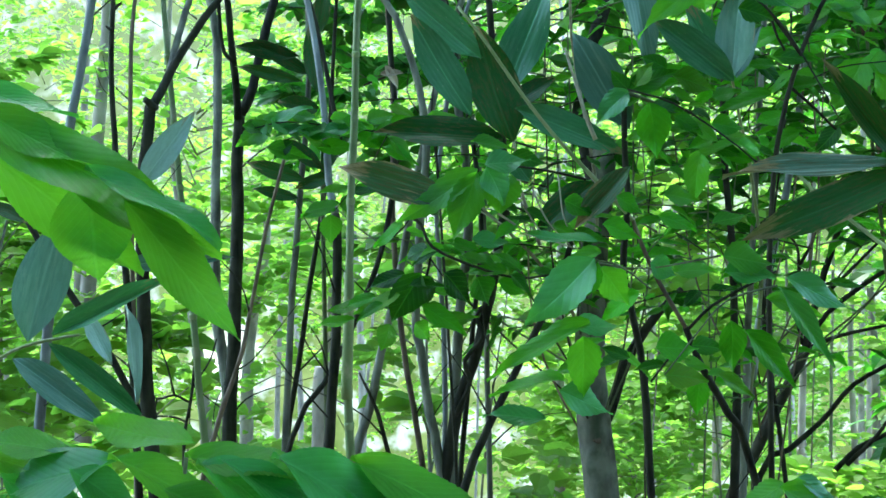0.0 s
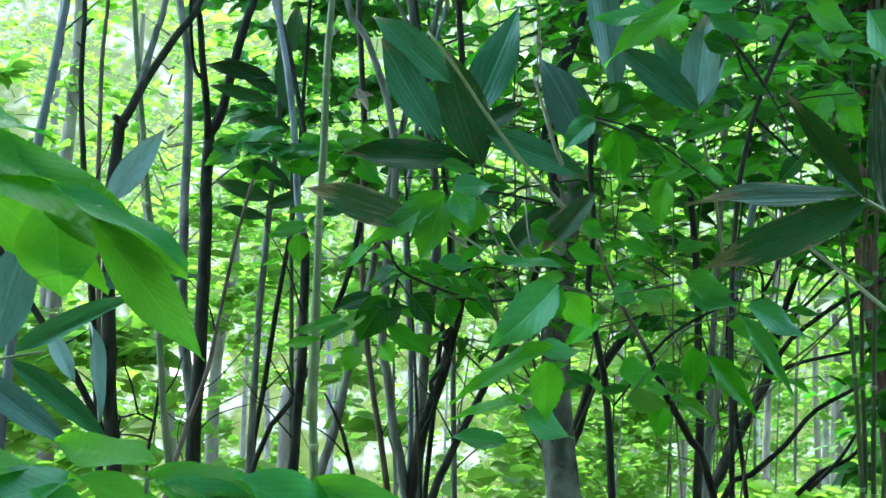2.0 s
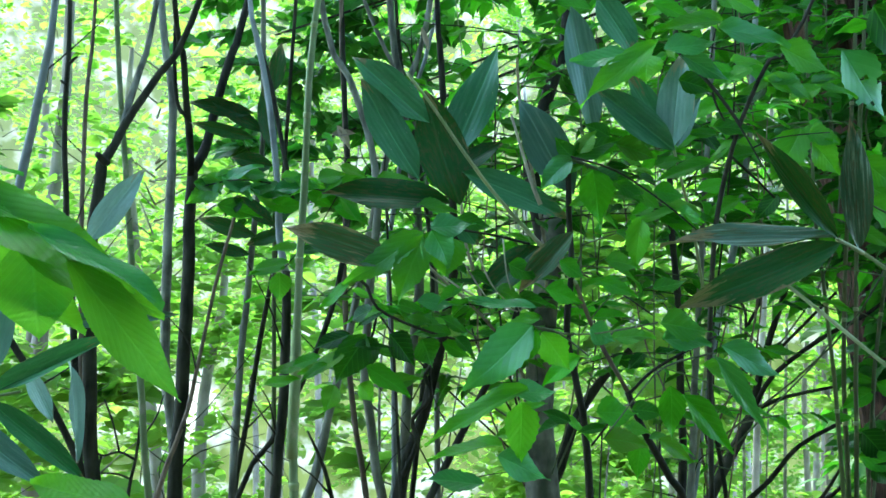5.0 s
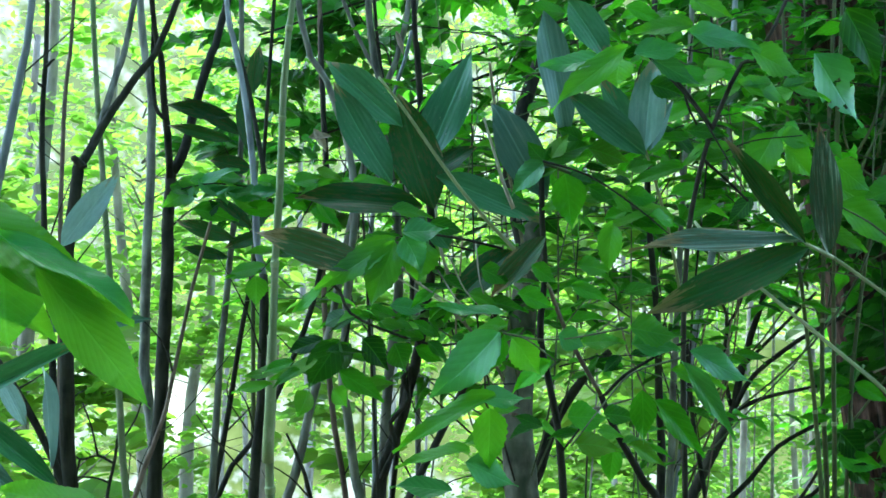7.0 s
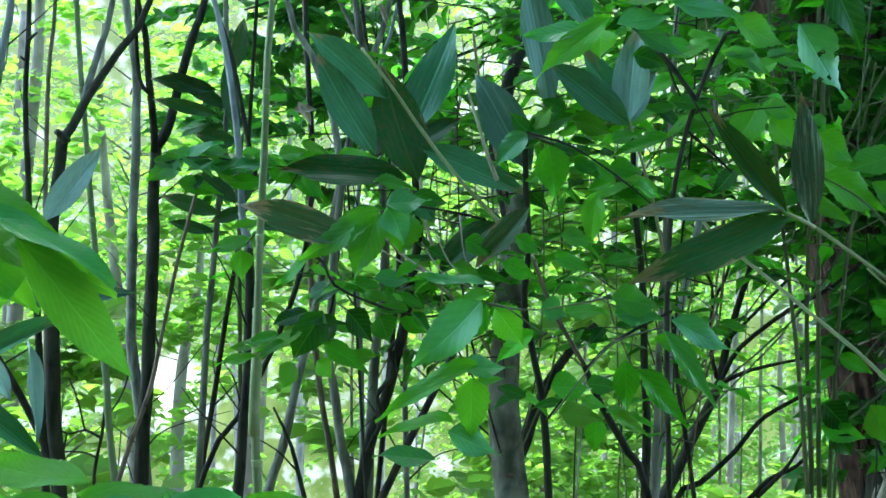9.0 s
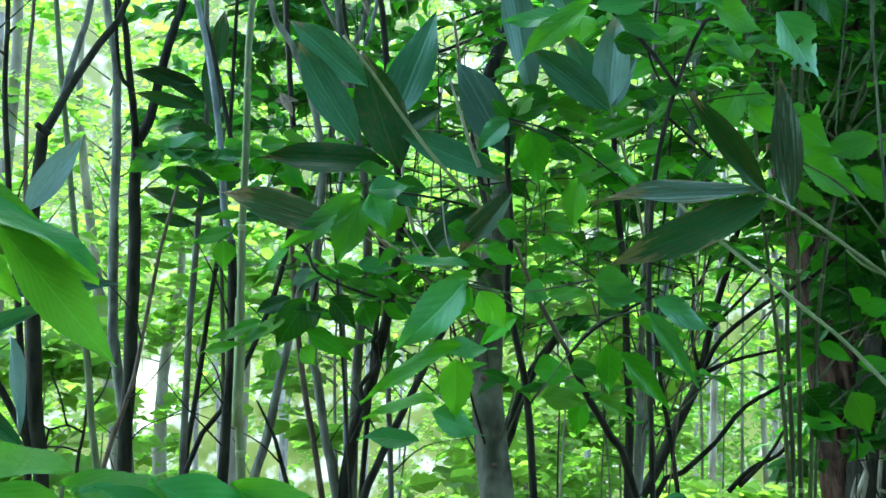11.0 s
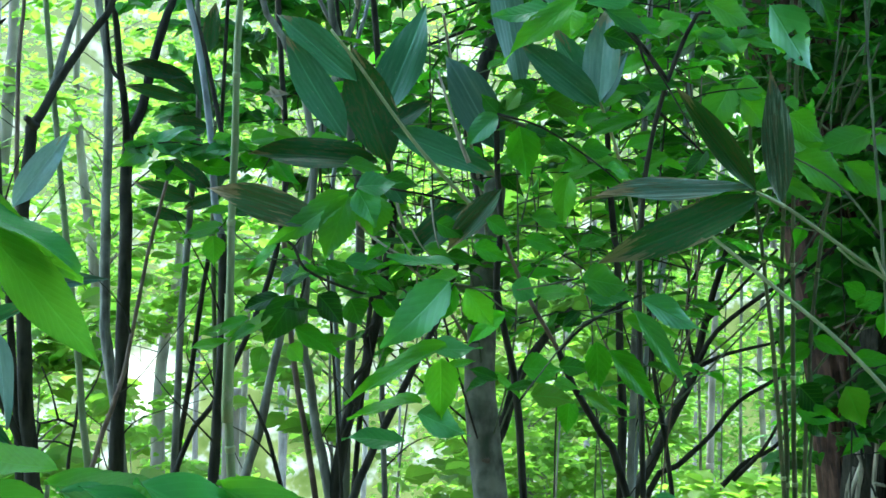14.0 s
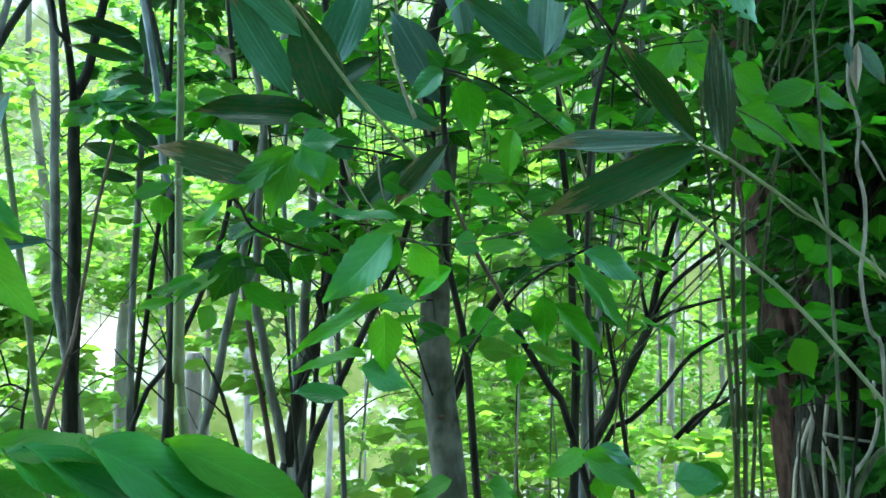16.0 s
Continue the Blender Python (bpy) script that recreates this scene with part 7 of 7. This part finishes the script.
stem(p, "trunk", ((3.175, 11.034, -0.811), (3.178, 11.036, 0.503), (3.164, 11.038, 1.578), (3.169, 11.038, 2.294), (3.217, 11.035, 2.936), (3.200, 10.984, 3.622)), 0.0107, 0.0050, GREY)

p = plant("far_tree", (3.15, 9.73), "slender grey tree trunk far back in the wood", "tree", "far trunks")
stem(p, "trunk", ((3.151, 9.730, -0.550), (3.142, 9.733, 0.612), (3.125, 9.735, 1.563), (3.124, 9.736, 2.198), (3.110, 9.755, 2.901), (3.086, 9.778, 3.578)), 0.0158, 0.0089, TRUNK)

p = plant("far_tree", (3.26, 9.52), "slender grey tree trunk far back in the wood", "tree", "far trunks")
stem(p, "trunk", ((3.260, 9.518, -0.512), (3.298, 9.516, 0.626), (3.343, 9.512, 1.558), (3.363, 9.511, 2.179), (3.350, 9.503, 2.894), (3.435, 9.486, 3.579)), 0.0077, 0.0043, GREY)

p = plant("far_tree", (3.74, 10.37), "slender grey tree trunk far back in the wood", "tree", "far trunks")
stem(p, "trunk", ((3.745, 10.373, -0.699), (3.764, 10.373, 0.544), (3.785, 10.372, 1.562), (3.795, 10.371, 2.240), (3.801, 10.352, 2.966), (3.826, 10.370, 3.663)), 0.0187, 0.0107, GREY)

p = plant("far_tree", (2.59, 10.59), "slender grey tree trunk far back in the wood", "tree", "far trunks")
stem(p, "trunk", ((2.586, 10.592, -0.702), (2.583, 10.594, 0.554), (2.564, 10.597, 1.581), (2.564, 10.597, 2.266), (2.558, 10.571, 2.953), (2.560, 10.589, 3.653)), 0.0120, 0.0072, GREY)

p = plant("far_tree", (3.43, 10.30), "slender grey tree trunk far back in the wood", "tree", "far trunks")
stem(p, "trunk", ((3.432, 10.305, -0.675), (3.468, 10.302, 0.557), (3.511, 10.299, 1.565), (3.532, 10.298, 2.236), (3.519, 10.306, 2.905), (3.565, 10.276, 3.597)), 0.0118, 0.0071, PALE)


# ---------------------------------------------------------------- the old tree and the shaded corner
def old_trunk(cx, cy, r, h, skin, flare, lean, label):
    """A thick trunk with stringy red-brown bark; each loose bark strip is a part."""
    p = plant("old_tree", (cx, cy), label, "tree", "old trunks")
    wide = lambda z: r * (1 + flare * math.exp(-z * 2.2)) * (1 - 0.05 * z)
    seg, rings = 260, 48
    v, f = [], []
    for i in range(rings + 1):
        z = -0.1 + h * i / rings
        for k in range(seg):
            a = 2 * math.pi * k / seg
            ridge = 0.3 * noise.noise(Vector((math.cos(a) * 4, math.sin(a) * 4, z * 0.7))) + 0.9 * abs(noise.noise(Vector((math.cos(a) * 12, math.sin(a) * 12, z * 0.5)))) + 0.8 * abs(noise.noise(Vector((math.cos(a) * 27, math.sin(a) * 27, z * 0.9))))
            rr = wide(z) - 0.01 + 0.06 * ridge
            v.append((rr * math.cos(a) + lean * (z - 0.6), rr * math.sin(a), z))
    for i in range(rings):
        for k in range(seg):
            q, c = i * seg + k, i * seg + (k + 1) % seg
            f.append((q, c, c + seg, q + seg))
    ob = new("trunk", mesh_from("trunk", v, f, skin))
    ob.parent = p
    rr_ = random.Random(4)
    for _ in range(260):
        a = rr_.uniform(math.pi, 2 * math.pi)
        z0, ln, w = rr_.uniform(0, h - 0.9), rr_.uniform(0.25, 0.8), rr_.uniform(0.006, 0.017)
        sv, sf = [], []
        for j in range(7):
            z = z0 + ln * j / 6
            base = wide(z) + 0.02
            lift = 0.03 * abs(j - 3) / 3 * rr_.random() + 0.004
            for da, dr in ((-w / r, -0.006), (0, lift), (w / r, -0.006)):
                aa = a + da * (1 - 0.6 * (abs(j - 3) / 3) ** 2) + 0.01 * math.sin(j)
                sv.append(((base + dr) * math.cos(aa) + lean * (z - 0.6), (base + dr) * math.sin(aa), z))
        for j in range(6):
            for k in range(2):
                q = j * 3 + k
                sf.append((q, q + 1, q + 4, q + 3))
        s_ = new("bark_strip", mesh_from("bark_strip", sv, sf, skin))
        s_.parent = p
    return p


old_trunk(2.40, 4.35, 0.34, 5.2, RED, 0.3, -0.19, "thick old tree trunk with stringy red-brown bark")
# added near-black trunk in place of the deep shade beside the red one
old_trunk(2.29, 4.06, 0.29, 5.2, DARK, 0.2, 0.02, "added dark trunk standing in for shade, hung with grey creepers")

def spreading_tree(seed, foot, h, r, clusters, size, label):
    """A tree whose long boughs carry leaf clusters; clusters: (x, y, z, spread, leaves)."""
    rr_ = random.Random(seed)
    p = plant("tree", foot, label, "tree", "shade trees")
    o = p.location
    top = Vector((foot[0], foot[1], o.z + h))
    stem(p, "trunk", [Vector((foot[0], foot[1], o.z - 0.1)), Vector((foot[0] + 0.05, foot[1], o.z + h * 0.5)), top], r, r * 0.5, GREY)
    v, f = [], []
    for x, y, z, spread, count in clusters:
        c = Vector((x, y, z))
        start = Vector((foot[0], foot[1], min(o.z + h * 0.95, z + 1.4)))
        mid = (start + c) * 0.5 + Vector((0, 0, 0.45))
        stem(p, "bough", [start, mid, c + Vector((0, 0, 0.15))], 0.022, 0.005, DARK, seg=6)
        for _ in range(max(2, count // 24)):
            a = rr_.uniform(0, 6.283)
            d = Vector((math.cos(a), math.sin(a), rr_.uniform(-0.5, 0.35))).normalized()
            ln = spread * rr_.uniform(0.5, 1.1)
            s0 = c + Vector((rr_.gauss(0, 0.3), rr_.gauss(0, 0.3), rr_.gauss(0, 0.45))) * spread
            across = d.cross(Vector((0, 0, 1))).normalized()
            for _ in range(24):
                t = rr_.uniform(0.1, 1.0)
                sd = rr_.choice((-1, 1))
                pos = s0 + d * (ln * t) + across * (sd * rr_.uniform(0, 0.35) * ln * (1.1 - t)) - Vector((0, 0, 0.15 * ln * t * t))
                ax = (d * rr_.uniform(0.3, 1) + across * (sd * rr_.uniform(0.3, 1.0)) + Vector((0, 0, rr_.uniform(-0.5, 0.1)))).normalized()
                spray(v, f, rr_, pos - o, ax, size * rr_.uniform(0.65, 1.25))
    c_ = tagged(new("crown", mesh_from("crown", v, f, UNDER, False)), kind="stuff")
    c_.parent = p
    return p


spreading_tree(31, (3.9, 4.4), 5.5, 0.09, ((1.9, 3.6, 2.5, 0.7, 420), (2.5, 4.0, 2.7, 0.8, 420), (2.1, 3.5, 1.8, 0.5, 300), (2.35, 3.5, 1.25, 0.5, 300), (2.0, 3.1, 2.35, 0.6, 380),
    (2.6, 3.6, 1.9, 0.7, 420), (2.3, 3.2, 1.7, 0.5, 300), (1.5, 3.4, 2.65, 0.6, 360), (1.9, 4.0, 2.9, 0.7, 360), (2.2, 3.7, 0.85, 0.45, 220),
    (1.64, 3.4, 2.2, 0.35, 260), (1.76, 3.45, 1.75, 0.35, 260), (1.87, 3.5, 1.35, 0.35, 260), (1.76, 3.6, 1.0, 0.28, 140), (1.92, 3.6, 2.45, 0.4, 260), (1.98, 3.6, 1.8, 0.35, 240)), 0.1, "shade tree with dark green boughs hanging low")
spreading_tree(32, (4.6, 6.0), 6.5, 0.12, ((2.6, 5.2, 2.7, 1.0, 520), (3.1, 5.2, 2.0, 0.9, 520), (1.9, 5.6, 3.7, 1.0, 560), (2.9, 5.8, 3.6, 1.0, 560), (1.6, 4.8, 3.2, 0.8, 480),
    (2.4, 6.6, 4.3, 1.1, 560), (3.4, 6.4, 3.2, 1.1, 560), (1.2, 5.4, 3.6, 0.8, 420), (3.0, 6.2, 1.2, 0.9, 420), (2.3, 4.9, 2.5, 0.7, 380),
    (-0.6, 5.0, 2.7, 0.45, 220), (-0.15, 5.2, 2.9, 0.45, 240), (0.12, 4.8, 2.45, 0.4, 200), (-0.35, 4.7, 2.15, 0.35, 140)), 0.12, "shade tree with dark green boughs hanging low")
spreading_tree(33, (-4.4, 7.0), 7.0, 0.12, ((-0.3, 6.5, 4.2, 0.9, 420), (0.4, 7.0, 4.4, 1.0, 420), (-0.7, 7.2, 4.4, 0.9, 420), (-1.0, 6.6, 4.0, 0.8, 380), (0.5, 5.2, 3.3, 0.6, 260)), 0.14, "shade tree with boughs across the gap")


# ---------------------------------------------------------------- leafy fill of the thicket
def leafy_shrub(seed, x, y, h, low, twigs, reach, size, key="leaf", label="leafy understory shrub with thin dark stems"):
    r = random.Random(seed)
    p = plant("shrub", (x, y), label, "shrub", "leafy shrubs") if low <= 1.2 else plant("leafy_branch", (x, y), "leafy branch of oval leaves growing from a young trunk", "branch", "leafy branches")
    lean = Vector((r.uniform(-0.12, 0.12), r.uniform(-0.1, 0.1), 1))
    hung = low > 1.2
    foot = (x, y) if not hung else ((0.42, 2.97) if x < 0.66 else (0.92, 3.10))
    base = -0.05 if not hung else low * 0.72

    def at(z):
        k = 1.0 if not hung else min(1.0, max(0.0, (z - base) / (low - base)))
        return Vector((foot[0] + (x - foot[0]) * k, foot[1] + (y - foot[1]) * k, 0)) + Vector((lean.x, lean.y, 0)) * (z - base) + Vector((0.012 * math.sin(z * 4 + seed) * k, 0.012 * math.cos(z * 5 + seed) * k, z))

    stem(p, "stem", [at(base + (h - base) * q) for q in (0, 0.25, 0.45, 0.6, 0.8, 1)], 0.003, 0.0015, r.choice((DARK, BROWN, GREENSTEM)))
    for i in range(twigs):
        z = low + (h - low) * (i + r.random()) / twigs
        a = r.uniform(0, 6.283)
        ln = reach * r.uniform(0.5, 1.1)
        d = Vector((math.cos(a), math.sin(a) * 0.8, r.uniform(0.0, 0.5))).normalized()
        s0 = at(z)
        pt = lambda t: s0 + d * (ln * t) - Vector((0, 0, 0.12 * ln * t * t))
        stem(p, "twig", [pt(t) for t in (0, 0.4, 0.75, 1)], 0.0022, 0.001, r.choice((DARK, GREENSTEM, GREENSTEM)), seg=5)
        across = d.cross(Vector((0, 0, 1))).normalized()
        n = r.randint(5, 8)
        for k in range(n):
            t = 0.25 + 0.75 * k / (n - 1)
            s = -1 if k % 2 else 1
            ax = (d * r.uniform(0.4, 0.9) + across * (s * (1.0 if k < n - 1 else 0.1)) + Vector((0, 0, r.uniform(-0.75, 0.05)))).normalized()
            l = size * r.uniform(0.7, 1.2)
            b0 = pt(t)
            leaf(p, key, b0, b0 + ax * l, l * r.uniform(0.33, 0.47), r.gauss(0, 28), r.randrange(5))
    return p


for i, (x, y, h, low, twigs, size) in enumerate((
        (0.16, 2.75, 2.1, 1.35, 9, 0.085), (0.42, 2.85, 2.3, 1.35, 11, 0.09), (0.68, 2.6, 2.2, 1.15, 11, 0.09),
        (0.98, 2.65, 2.3, 1.45, 11, 0.09), (0.78, 3.2, 2.5, 1.5, 12, 0.1), (1.15, 3.2, 2.6, 1.6, 13, 0.1),
        (1.2, 2.6, 2.4, 1.6, 11, 0.09), (1.42, 2.9, 2.6, 1.0, 13, 0.09), (0.3, 3.3, 2.7, 1.6, 10, 0.1),
        (0.75, 2.45, 2.5, 1.7, 9, 0.09), (1.0, 3.0, 2.8, 1.8, 12, 0.1), (1.25, 2.9, 2.7, 1.7, 12, 0.1), (0.6, 3.4, 2.8, 1.9, 11, 0.1), (1.5, 3.4, 2.9, 1.5, 13, 0.1),
        (0.3, 2.5, 2.1, 1.4, 9, 0.085), (0.5, 2.6, 2.2, 1.4, 11, 0.085), (0.62, 2.9, 2.2, 1.4, 11, 0.09), (0.8, 2.9, 2.1, 1.4, 10, 0.09), (0.4, 3.1, 2.1, 1.4, 10, 0.09), (0.9, 3.4, 2.4, 1.6, 10, 0.1))):
    leafy_shrub(600 + i, x, y, h, low, twigs, 0.36, size)

# finer-leaved shrubs that fill the gaps between the stems
for i, (x, y, h, low, twigs, size) in enumerate((
        (-0.30, 3.31, 2.3, 1.65, 6, 0.060), (-0.07, 2.89, 2.1, 1.50, 7, 0.055), (0.17, 3.18, 2.4, 1.55, 9, 0.060), (0.42, 3.26, 2.3, 1.50, 9, 0.060),
        (0.69, 3.15, 2.3, 1.10, 9, 0.060), (0.74, 2.65, 2.0, 1.10, 9, 0.050))):
    leafy_shrub(700 + i, x, y, h, low, twigs, 0.3, size, label="thin shrub with small pointed leaves")
